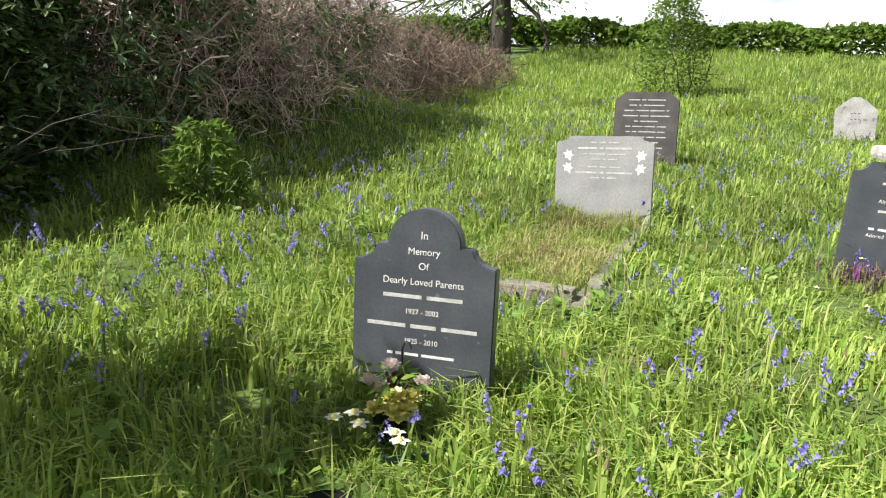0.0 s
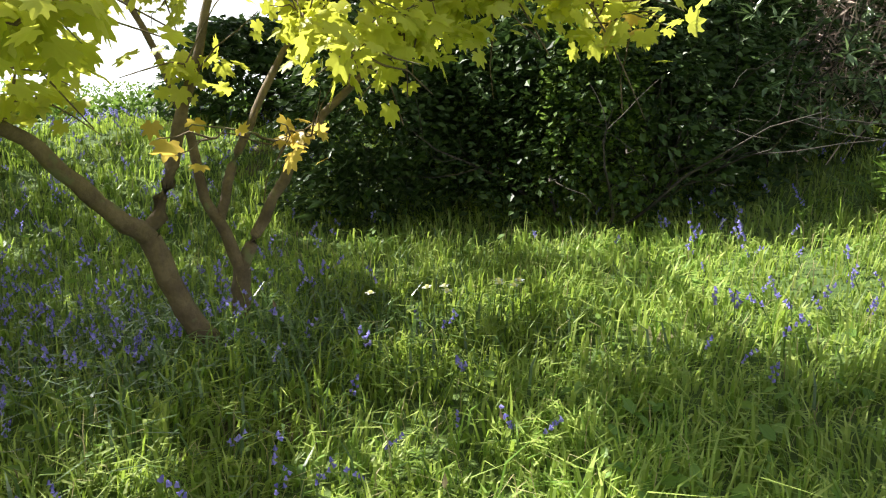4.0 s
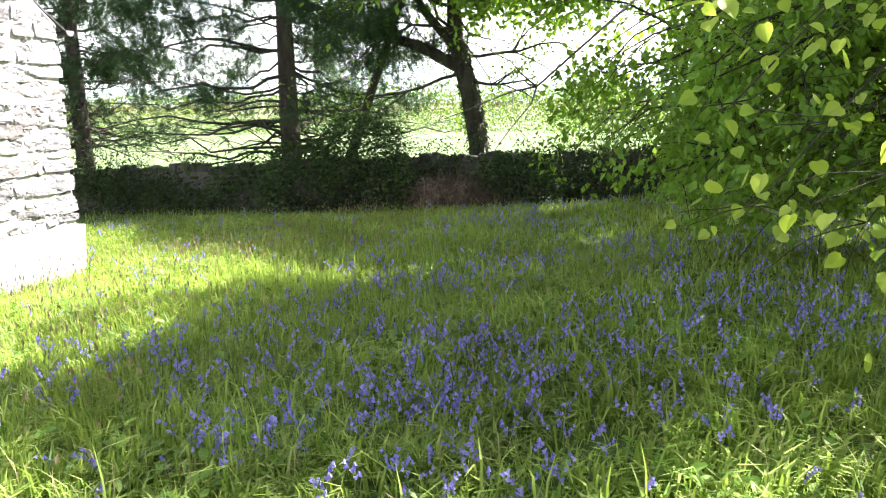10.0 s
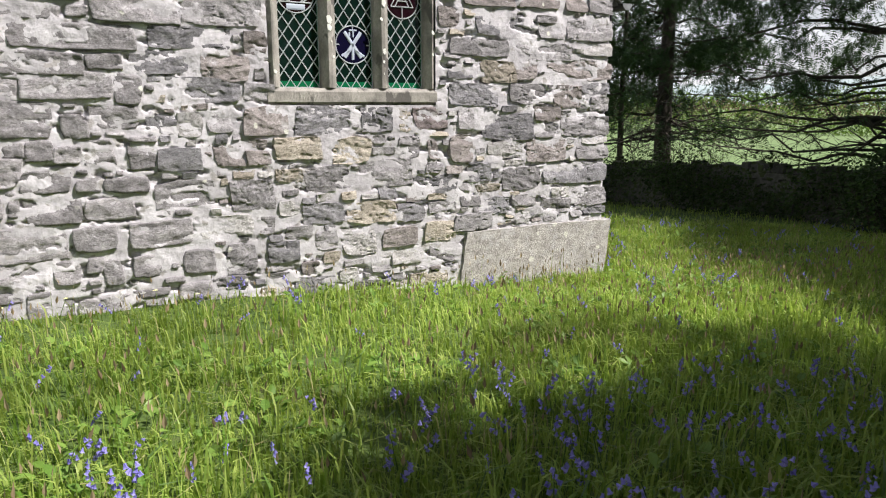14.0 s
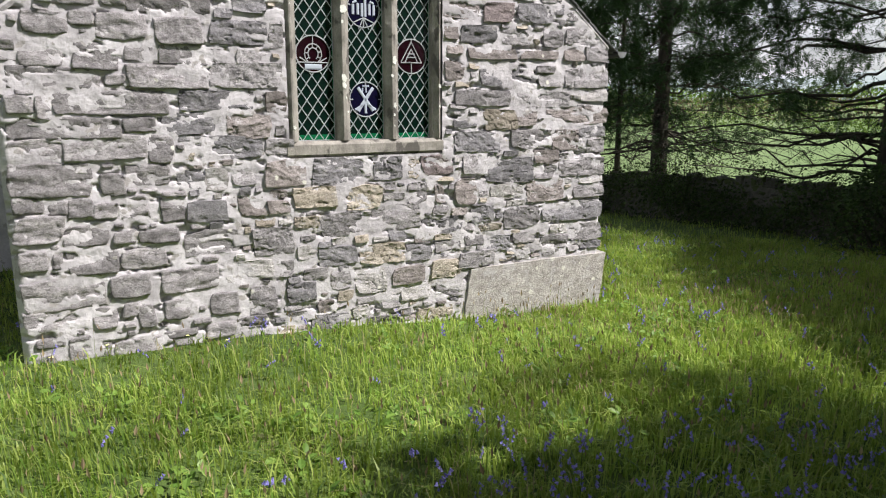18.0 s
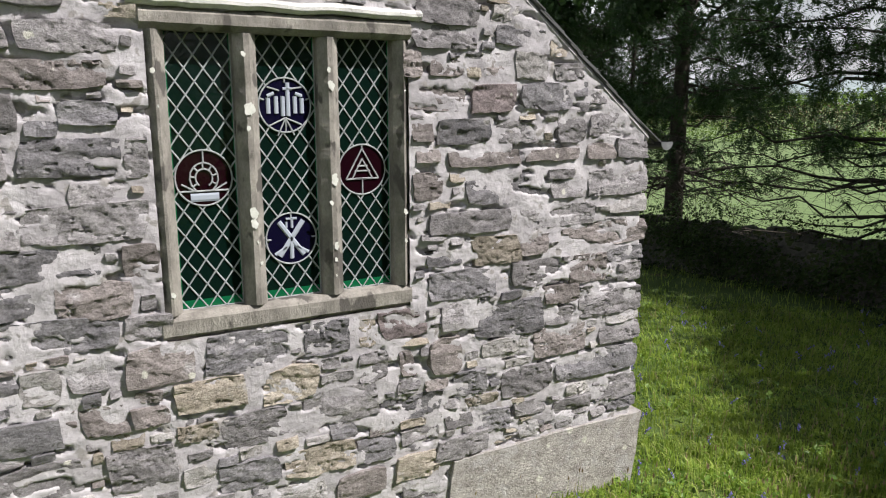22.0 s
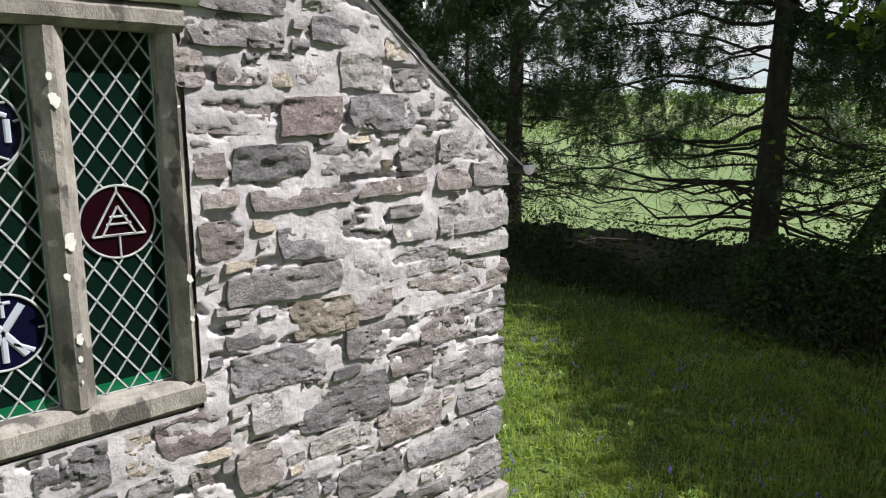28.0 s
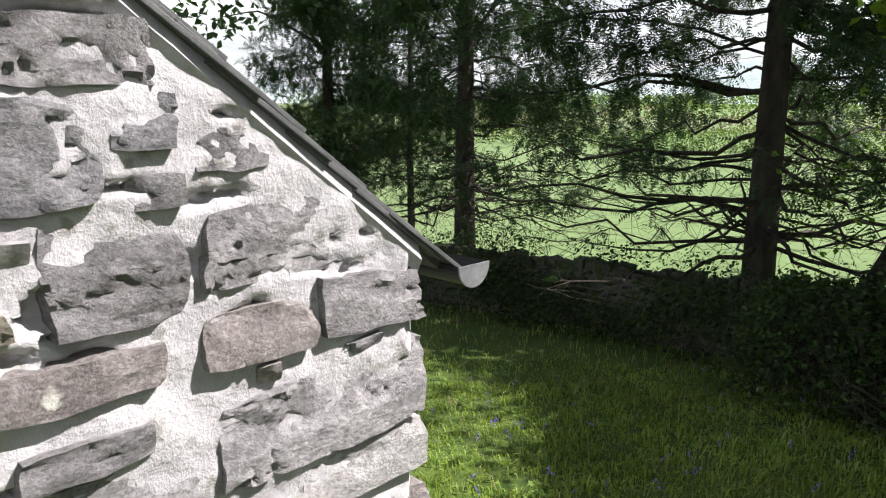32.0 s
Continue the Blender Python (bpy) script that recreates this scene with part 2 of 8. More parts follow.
M_maplebark = surface("maple_bark", (0.10, 0.075, 0.045), (0.19, 0.145, 0.085), 7, 55, 0.9, 0.6, 0.012, spot=(0.16, 0.17, 0.08), spot_at=0.6, spot_scale=5)
M_twig = surface("dead_twigs", (0.29, 0.215, 0.18), (0.60, 0.475, 0.395), 2, 30, 0.9, 0.3, 0.01, random_by="island", spread=0.45)
M_brush = surface("dark_brushwood", (0.085, 0.057, 0.044), (0.23, 0.165, 0.125), 2, 30, 0.9, 0.3, 0.01, random_by="island", spread=0.45)
M_mortar = surface("lime_mortar", (0.385, 0.364, 0.388), (0.565, 0.540, 0.572), 5.0, 32, 0.95, 0.75, 0.012, spot=(0.33, 0.31, 0.305), spot_at=0.60, spot_scale=10, contrast=0.2)
def riven_stone(name, c1, c2, by="object", lichen=0.14, smear=0.60):
    """Riven rubble: bedding streaks, fine grain, smears of old mortar and round pale lichens; each stone its own shade."""
    m, n, l, b = nodes_of(name)
    geo, mp = n.new("ShaderNodeNewGeometry"), n.new("ShaderNodeMapping")
    mp.inputs["Scale"].default_value, mp.inputs["Rotation"].default_value = (1, 1, 1.5), (0, 0.25, 0)
    l.new(geo.outputs["Position"], mp.inputs["Vector"])

    def noise_at(scale, detail, rough, src):
        t = n.new("ShaderNodeTexNoise")
        t.inputs["Scale"].default_value, t.inputs["Detail"].default_value, t.inputs["Roughness"].default_value = scale, detail, rough
        l.new(src, t.inputs["Vector"])
        return t.outputs["Fac"]

    def ramp(fac, p0, p1, c0, c3):
        r = n.new("ShaderNodeValToRGB")
        r.color_ramp.elements[0].position, r.color_ramp.elements[1].position = p0, p1
        r.color_ramp.elements[0].color, r.color_ramp.elements[1].color = rgba(c0), rgba(c3)
        l.new(fac, r.inputs["Fac"])
        return r.outputs["Color"]

    def mixed(kind, fac, one, two):
        x = n.new("ShaderNodeMixRGB")
        x.blend_type = kind
        for sock, val in (("Fac", fac), ("Color1", one), ("Color2", two)):
            if isinstance(val, (float, tuple)):
                x.inputs[sock].default_value = val
            else:
                l.new(val, x.inputs[sock])
        return x.outputs["Color"]

    broad, grain = noise_at(9, 6, 0.6, mp.outputs["Vector"]), noise_at(70, 8, 0.7, mp.outputs["Vector"])
    colour = ramp(broad, 0.34, 0.68, c1, c2)
    colour = mixed("MULTIPLY", 1.0, colour, ramp(grain, 0.32, 0.66, (0.60, 0.59, 0.58), (1.28, 1.28, 1.28)))
    hsv, rng = n.new("ShaderNodeHueSaturation"), n.new("ShaderNodeMapRange")
    rnd = n.new("ShaderNodeObjectInfo").outputs["Random"] if by == "object" else geo.outputs["Random Per Island"]
    rng.inputs["To Min"].default_value, rng.inputs["To Max"].default_value = 0.74, 1.26
    l.new(rnd, rng.inputs["Value"])
    l.new(rng.outputs["Result"], hsv.inputs["Value"])
    l.new(colour, hsv.inputs["Color"])
    colour = mixed("MIX", ramp(noise_at(6.5, 9, 0.68, geo.outputs["Position"]), smear, smear + 0.10, (0, 0, 0), (0.75, 0.75, 0.75)), hsv.outputs["Color"], (0.46, 0.44, 0.455, 1.0))
    vor, warp = n.new("ShaderNodeTexVoronoi"), n.new("ShaderNodeVectorMath")
    wob = n.new("ShaderNodeTexNoise")
    wob.inputs["Scale"].default_value = 40
    l.new(geo.outputs["Position"], wob.inputs["Vector"])
    warp.operation = "MULTIPLY_ADD"
    l.new(wob.outputs["Color"], warp.inputs[0])
    warp.inputs[1].default_value = (0.03, 0.03, 0.03)
    l.new(geo.outputs["Position"], warp.inputs[2])
    l.new(warp.outputs[0], vor.inputs["Vector"])
    vor.inputs["Scale"].default_value = 7.5
    spots = mixed("MULTIPLY", 1.0, ramp(vor.outputs["Distance"], lichen, lichen + 0.05, (1, 1, 1), (0, 0, 0)), ramp(vor.outputs["Color"], 0.55, 0.60, (0, 0, 0), (1, 1, 1)))
    colour = mixed("MIX", spots, colour, (0.60, 0.585, 0.53, 1.0))
    l.new(colour, b.inputs["Base Color"])
    b.inputs["Roughness"].default_value, b.inputs["Specular IOR Level"].default_value = 0.88, 0.3
    bp = n.new("ShaderNodeBump")
    bp.inputs["Strength"].default_value, bp.inputs["Distance"].default_value = 1.0, 0.016
    l.new(noise_at(34, 9, 0.72, mp.outputs["Vector"]), bp.inputs["Height"])
    l.new(bp.outputs["Normal"], b.inputs["Normal"])
    return m


M_stone = riven_stone("rubble_stone", (0.180, 0.170, 0.180), (0.360, 0.342, 0.358))
M_stonewarm = riven_stone("brown_rubble_stone", (0.185, 0.163, 0.161), (0.340, 0.305, 0.303))
M_stonedark = riven_stone("blue_grey_rubble_stone", (0.138, 0.133, 0.146), (0.285, 0.275, 0.295))
M_stonered = riven_stone("purple_rubble_stone", (0.140, 0.116, 0.121), (0.250, 0.210, 0.215))
M_stoneochre = riven_stone("ochre_rubble_stone", (0.270, 0.235, 0.196), (0.440, 0.395, 0.345))
M_stonerest = riven_stone("upper_rubble_stone", (0.180, 0.169, 0.178), (0.360, 0.340, 0.355), "island")
M_palestone = riven_stone("pale_rubble_stone", (0.300, 0.285, 0.286), (0.460, 0.440, 0.440), smear=0.5)
M_footing = riven_stone("pale_footing_stone", (0.250, 0.232, 0.220), (0.430, 0.405, 0.392), lichen=0.18, smear=0.52)
M_mossystone = surface("mossy_field_stone", (0.06, 0.058, 0.05), (0.13, 0.125, 0.11), 6, 30, 0.95, 0.8, 0.015, random_by="object", spread=0.3, spot=(0.05, 0.065, 0.02), spot_at=0.52, spot_scale=6)
M_limewash = surface("limewash", (0.60, 0.59, 0.58), (0.78, 0.77, 0.75), 8, 50, 0.95, 0.8, 0.008, spot=(0.42, 0.41, 0.40), spot_at=0.6, spot_scale=14)
M_tray = surface("green_plastic", (0.015, 0.045, 0.03), (0.025, 0.06, 0.04), 9, 60, 0.45, 0.1, 0.001)
M_lichen = surface("white_lichen", (0.66, 0.66, 0.62), (0.80, 0.80, 0.76), 20, 90, 0.95, 0.6, 0.004)
M_dressed = surface("dressed_sandstone", (0.20, 0.185, 0.17), (0.37, 0.345, 0.315), 9, 70, 0.9, 0.8, 0.01, spot=(0.115, 0.105, 0.098), spot_at=0.57, spot_scale=7, stretch=(1, 1, 0.6))
M_lead = surface("lead_came", (0.30, 0.32, 0.335), (0.46, 0.48, 0.50), 20, 120, 0.55, 0.4, 0.002)
M_slate = surface("purple_slate", (0.135, 0.145, 0.172), (0.235, 0.247, 0.285), 3, 40, 0.5, 0.4, 0.004, random_by="object", spread=0.16, spot=(0.20, 0.185, 0.215), spot_at=0.6, spot_scale=2.5)
M_slatedark = surface("verge_slate", (0.07, 0.07, 0.075), (0.14, 0.14, 0.145), 6, 50, 0.6, 0.5, 0.006, spot=(0.30, 0.31, 0.24), spot_at=0.64, spot_scale=11)
M_greyslate = surface("polished_slate", (0.050, 0.056, 0.066), (0.075, 0.082, 0.094), 5, 90, 0.42, 0.15, 0.002, spot=(0.12, 0.13, 0.14), spot_at=0.68, spot_scale=26)
M_paleslate = surface("pale_weathered_slate", (0.22, 0.225, 0.225), (0.30, 0.30, 0.295), 4, 60, 0.75, 0.4, 0.004)
M_oldslate = surface("old_dark_slate", (0.050, 0.047, 0.047), (0.085, 0.079, 0.076), 5, 60, 0.7, 0.4, 0.004, spot=(0.26, 0.26, 0.23), spot_at=0.7, spot_scale=18)
M_limestone = surface("grey_weathered_stone", (0.36, 0.345, 0.33), (0.53, 0.51, 0.49), 6, 50, 0.9, 0.8, 0.012, spot=(0.30, 0.28, 0.26), spot_at=0.58, spot_scale=9)
M_greystone = surface("grey_headstone", (0.26, 0.255, 0.25), (0.38, 0.37, 0.36), 6, 50, 0.9, 0.8, 0.01, spot=(0.18, 0.17, 0.16), spot_at=0.6, spot_scale=9)
M_kerb = surface("mossy_kerb_stone", (0.15, 0.138, 0.115), (0.26, 0.24, 0.20), 7, 60, 0.95, 0.8, 0.01, spot=(0.14, 0.15, 0.05), spot_at=0.58, spot_scale=7)
M_white = surface("white_lettering", (0.55, 0.55, 0.54), (0.68, 0.68, 0.66), 30, 120, 0.7, 0.1, 0.001)
M_iron = surface("black_iron", (0.012, 0.012, 0.013), (0.03, 0.03, 0.032), 9, 60, 0.5, 0.3, 0.003)
M_zinc = surface("grey_gutter_paint", (0.14, 0.145, 0.155), (0.20, 0.205, 0.215), 9, 60, 0.5, 0.2, 0.002)
M_plastic = surface("black_plastic", (0.012, 0.012, 0.013), (0.022, 0.022, 0.024), 9, 60, 0.4, 0.1, 0.001)
M_dark = surface("dark_interior", (0.05, 0.05, 0.05), (0.08, 0.08, 0.08), 2, 30, 0.95, 0.2, 0.01)


def tinted_glass(name, colour):
    m, n, l, b = nodes_of(name)
    b.inputs["Base Color"].default_value = rgba(colour)
    b.inputs["Roughness"].default_value, b.inputs["Specular IOR Level"].default_value = 0.10, 0.35
    ns, bp, co = n.new("ShaderNodeTexNoise"), n.new("ShaderNodeBump"), n.new("ShaderNodeTexCoord")
    ns.inputs["Scale"].default_value = 14
    bp.inputs["Strength"].default_value, bp.inputs["Distance"].default_value = 0.25, 0.01
    l.new(co.outputs["Object"], ns.inputs["Vector"])
    l.new(ns.outputs["Fac"], bp.inputs["Height"])
    l.new(bp.outputs["Normal"], b.inputs["Normal"])
    return m


M_glass = tinted_glass("deep_green_glass", (0.003, 0.012, 0.009))
M_glassedge = tinted_glass("green_border_glass", (0.006, 0.11, 0.045))
M_glassred = tinted_glass("ruby_glass", (0.012, 0.002, 0.005))
M_glassblue = tinted_glass("violet_glass", (0.005, 0.004, 0.02))
M_glasswhite = tinted_glass("milky_glass", (0.42, 0.46, 0.54))
# the pale blue-green stands in for haze over distance
M_hill = surface("haze_tinted_hill", (0.26, 0.32, 0.33), (0.34, 0.39, 0.40), 0.004, 0.05, 1.0, 0.0, 0.1)
M_faintletter = surface("worn_lettering", (0.36, 0.36, 0.35), (0.50, 0.50, 0.48), 30, 120, 0.8, 0.1, 0.001)
M_heatherbell = leafy("heather_bell", (0.16, 0.05, 0.14), (0.34, 0.14, 0.30), 0.3, 0.7, 0.2)
M_heather = surface("russet_scrub", (0.13, 0.085, 0.06), (0.20, 0.14, 0.09), 0.3, 6, 0.95, 0.3, 0.05)
M_peach = leafy("faded_rose_petal", (0.85, 0.68, 0.64), (0.93, 0.86, 0.80), 0.2, 0.6, 0.15)
M_yellow = leafy("yellow_petal", (0.92, 0.84, 0.26), (0.96, 0.92, 0.48), 0.15, 0.6, 0.15)
M_petal = leafy("white_petal", (0.74, 0.74, 0.68), (0.84, 0.84, 0.80), 0.35, 0.6, 0.08)
M_pink = leafy("magenta_petal", (0.55, 0.12, 0.46), (0.78, 0.32, 0.68), 0.35, 0.6, 0.15)
M_brown = leafy("withered_petal", (0.16, 0.07, 0.05), (0.28, 0.14, 0.09), 0.2, 0.8, 0.2)

# ---- mesh tools ----
def mesh_from(name, verts, faces, mat, smooth=False):
    """A mesh from arrays: verts (n, 3), faces (m, 3) or (m, 4)."""
    verts, faces = np.asarray(verts, np.float32), np.asarray(faces, np.int32)
    me = bpy.data.meshes.new(name)
    k = faces.shape[1]
    me.vertices.add(len(verts))
    me.vertices.foreach_set("co", verts.ravel())
    me.loops.add(faces.size)
    me.loops.foreach_set("vertex_index", faces.ravel())
    me.polygons.add(len(faces))
    me.polygons.foreach_set("loop_start", np.arange(0, faces.size, k, dtype=np.int32))
    me.polygons.foreach_set("use_smooth", np.full(len(faces), smooth))
    me.update(calc_edges=True)
    for mt in (mat if isinstance(mat, (list, tuple)) else [mat]):
        me.materials.append(mt)
    return me


def join_up(pieces):
    """Several (verts, faces) arrays as one."""
    vs, fs, n = [], [], 0
    for v, f in pieces:
        vs.append(np.asarray(v, float))
        fs.append(np.asarray(f, int) + n)
        n += len(v)
    return np.concatenate(vs), np.concatenate(fs)


def part(name, me, mat, parent, label="", m=None):
    """One mesh object under a thing or part; me is a mesh or a bmesh."""
    if isinstance(me, bmesh.types.BMesh):
        data = bpy.data.meshes.new(name)
        me.to_mesh(data)
        me.free()
        me = data
    if mat and not me.materials:
        me.materials.append(mat)
    ob = new(name, me)
    ob.parent = parent
    if m is not None:
        ob.matrix_basis = m
    if label:
        ob["label"] = label
    return ob


def thing(name, at, label, category, group="", kind="", turn=0.0):
    ob = new(name)
    ob.matrix_basis = pose(at[0], at[1], at[2], 0, 0, turn)
    return tagged(ob, label, category, group, kind)


def whole(name, me, label, category, kind="", group="", m=None, mat=None):
    if isinstance(me, bmesh.types.BMesh):
        data = bpy.data.meshes.new(name)
        me.to_mesh(data)
        me.free()
        me = data
    if mat and not me.materials:
        me.materials.append(mat)
    ob = new(name, me)
    if m is not None:
        ob.matrix_basis = m
    return tagged(ob, label, category, group, kind)


def box(size, at=(0, 0, 0), bevel=0.0, bm=None):
    """A bevelled box as a bmesh, centred at a place."""
    b = bm or bmesh.new()
    made = bmesh.ops.create_cube(b, size=1.0, matrix=Matrix.Translation(at) @ Matrix.Diagonal((*size, 1)))
    if bevel:
        edges = list({e for v in made["verts"] for e in v.link_edges})
        bmesh.ops.bevel(b, geom=edges, offset=bevel, segments=2, affect="EDGES", profile=0.6)
    return b


def prism(outline, depth, bevel=0.0):
    """An outline in x, z drawn out along y from 0 to depth."""
    b = bmesh.new()
    front = [b.verts.new((x, 0, z)) for x, z in outline]
    f = b.faces.new(front)
    out = bmesh.ops.extrude_face_region(b, geom=[f])
    bmesh.ops.translate(b, verts=[v for v in out["geom"] if isinstance(v, bmesh.types.BMVert)], vec=(0, depth, 0))
    bmesh.ops.recalc_face_normals(b, faces=b.faces)
    if bevel:
        bmesh.ops.bevel(b, geom=[e for e in b.edges if e.calc_face_angle(0) > 0.6], offset=bevel, segments=2, affect="EDGES")
    return b


def tubes(lines, sides=6):
    """Tapered tubes along polylines: lines of (points (n, 3), radii (n,)). Gives verts and quads."""
    vs, fs, n = [], [], 0
    ring = np.linspace(0, 2 * np.pi, sides, endpoint=False)
    cs, sn = np.cos(ring)[:, None], np.sin(ring)[:, None]
    for pts, rad in lines:
        pts = np.asarray(pts, float)
        d = np.gradient(pts, axis=0)
        d /= np.linalg.norm(d, axis=1, keepdims=True) + 1e-9
        ref = np.where(np.abs(d[:, 2:3]) > 0.9, [[1.0, 0, 0]], [[0, 0, 1.0]])
        u = np.cross(d, ref)
        u /= np.linalg.norm(u, axis=1, keepdims=True) + 1e-9
        w = np.cross(d, u)
        for p, a, b_, r in zip(pts, u, w, rad):
            vs.append(p + r * (cs * a + sn * b_))
        k = len(pts)
        i = np.arange(k - 1)[:, None] * sides + n
        j = np.arange(sides)[None]
        q = np.stack([i + j, i + (j + 1) % sides, i + sides + (j + 1) % sides, i + sides + j], -1).reshape(-1, 4)
        fs.append(q)
        n += k * sides
    return np.concatenate(vs), np.concatenate(fs)


def frames(direction, roll, tilt=None):
    """Rotation matrices (n, 3, 3) whose x axis lies along each direction, turned about it by roll."""
    x = direction / (np.linalg.norm(direction, axis=1, keepdims=True) + 1e-9)
    ref = np.where(np.abs(x[:, 2:3]) > 0.95, [[1.0, 0, 0]], [[0, 0, 1.0]])
    y = np.cross(ref, x)
    y /= np.linalg.norm(y, axis=1, keepdims=True) + 1e-9
    z = np.cross(x, y)
    c, s = np.cos(roll)[:, None], np.sin(roll)[:, None]
    y2, z2 = c * y + s * z, c * z - s * y
    return np.stack([x, y2, z2], -1)


def scatter(tv, tf, places, rots, sizes):
    """Copies of a small template as one pair of arrays."""
    tv, tf = np.asarray(tv, float), np.asarray(tf, int)
    v = np.einsum("nij,kj->nki", rots, tv) * np.asarray(sizes).reshape(-1, 1, 1) + places[:, None]
    f = tf[None] + (np.arange(len(places)) * len(tv))[:, None, None]
    return v.reshape(-1, 3), f.reshape(-1, tf.shape[1])


def near_path(x, y, pts):
    d = np.full(np.shape(x), 1e9)
    for (ax, ay), (bx, by) in zip(pts[:-1], pts[1:]):
        ex, ey = bx - ax, by - ay
        k = np.clip(((x - ax) * ex + (y - ay) * ey) / (ex * ex + ey * ey + 1e-9), 0, 1)
        d = np.minimum(d, np.hypot(x - ax - k * ex, y - ay - k * ey))
    return d


def lumps(x, y, scale, seed=0.0):
    """Smooth pseudo-random field between about -1 and 1, for arrays."""
    x, y = np.asarray(x) / scale + seed * 3.7, np.asarray(y) / scale - seed * 2.3
    return (np.sin(1.7 * x + 1.3 * np.sin(1.1 * y + seed)) + np.sin(2.3 * y + 1.7 * np.sin(0.9 * x - seed))
            + 0.6 * np.sin(3.9 * x - 2.1 * y + 2 * seed) + 0.5 * np.sin(4.7 * y + 3.1 * x)) / 3.1


def value_noise(x, y, seed=0):
    """Smooth noise between -1 and 1 for arrays."""
    x, y = np.asarray(x, float), np.asarray(y, float)
    xi, yi = np.floor(x).astype(np.int64), np.floor(y).astype(np.int64)
    fx, fy = x - xi, y - yi
    fx, fy = fx * fx * (3 - 2 * fx), fy * fy * (3 - 2 * fy)

    def h(i, j):
        k = (i * 374761393 + j * 668265263 + seed * 974711) & 0x7FFFFFFF
        k = ((k ^ (k >> 13)) * 1274126177) & 0x7FFFFFFF
        return ((k ^ (k >> 16)) & 0xFFFF) / 32767.5 - 1
    return (h(xi, yi) * (1 - fx) + h(xi + 1, yi) * fx) * (1 - fy) + (h(xi, yi + 1) * (1 - fx) + h(xi + 1, yi + 1) * fx) * fy


def layered(x, y, seed=0, octaves=4):
    """Several octaves of noise."""
    return sum(value_noise(x * 2 ** i, y * 2 ** i, seed + 17 * i) * 0.55 ** i for i in range(octaves)) / 1.9


LEAF_OVAL = (np.array([(0, 0, 0), (0.35, 0.30, 0.06), (0.75, 0.24, 0.02), (1.0, 0, -0.10), (0.75, -0.24, 0.02), (0.35, -0.30, 0.06), (0.5, 0, -0.03)]),
             np.array([(0, 6, 1), (1, 6, 2), (2, 6, 3), (3, 6, 4), (4, 6, 5), (5, 6, 0)]))
LEAF_SLIM = (np.array([(0, 0, 0), (0.4, 0.16, 0.02), (1.0, 0, -0.12), (0.4, -0.16, 0.02)]), np.array([(0, 1, 2), (0, 2, 3)]))
LEAF_QUAD = (np.array([(0, 0, 0), (0.5, 0.32, 0.05), (1.0, 0, -0.10), (0.5, -0.32, 0.05)]), np.array([(0, 1, 2), (0, 2, 3)]))


LEAF_HEART = (np.array([(0.06, 0, 0), (0, 0.20, 0.03), (0.16, 0.43, 0.06), (0.45, 0.46, 0.04), (0.78, 0.26, 0.0), (1.05, 0, -0.12), (0.78, -0.26, 0.0), (0.45, -0.46, 0.04), (0.16, -0.43, 0.06), (0, -0.20, 0.03), (0.45, 0, -0.05)]),
              np.array([(i, 10, (i + 1) % 10) for i in range(10)]))


def maple_template():
    """A five-lobed, toothed leaf on its stalk."""
    pts = []
    for a, r in ((-150, .34), (-122, .56), (-100, .46), (-86, .70), (-70, .84), (-60, .62), (-50, .62), (-42, .86), (-32, .98), (-23, .72),
                 (-14, .74), (-7, .95), (0, 1.12)):
        pts.append((r * math.cos(radians(a)), r * math.sin(radians(a))))
    pts += [(x, -y) for x, y in pts[-2::-1]]
    v = [(0.16, 0, 0.03)] + [(0.16 + 0.8 * x, 0.8 * y, -0.10 * (x * x + y * y)) for x, y in pts]
    f = [(0, i, i + 1) for i in range(1, len(pts))]
    return np.array(v), np.array(f)


LEAF_MAPLE = maple_template()


def spray_template(n, needle, droop=0.25):
    """A flat sprig of slim needles along a short twig."""
    v, f = [], []
    for i in range(n):
        x = i / n
        for s in (-1, 1):
            b, ln = len(v), needle * (1 - 0.55 * x)
            v += [(x, 0, -droop * x * x), (x + 0.10, 0, -droop * x * x), (x + 0.55 * ln, s * ln, -droop * x * x - 0.10 * ln - 0.06)]
            f.append((b, b + 1, b + 2))
    b = len(v)
    v += [(0, 0.012, 0), (0, -0.012, 0), (1.05, 0, -droop)]
    f.append((b, b + 1, b + 2))
    return np.array(v), np.array(f)


SPRAY = spray_template(6, 0.30)


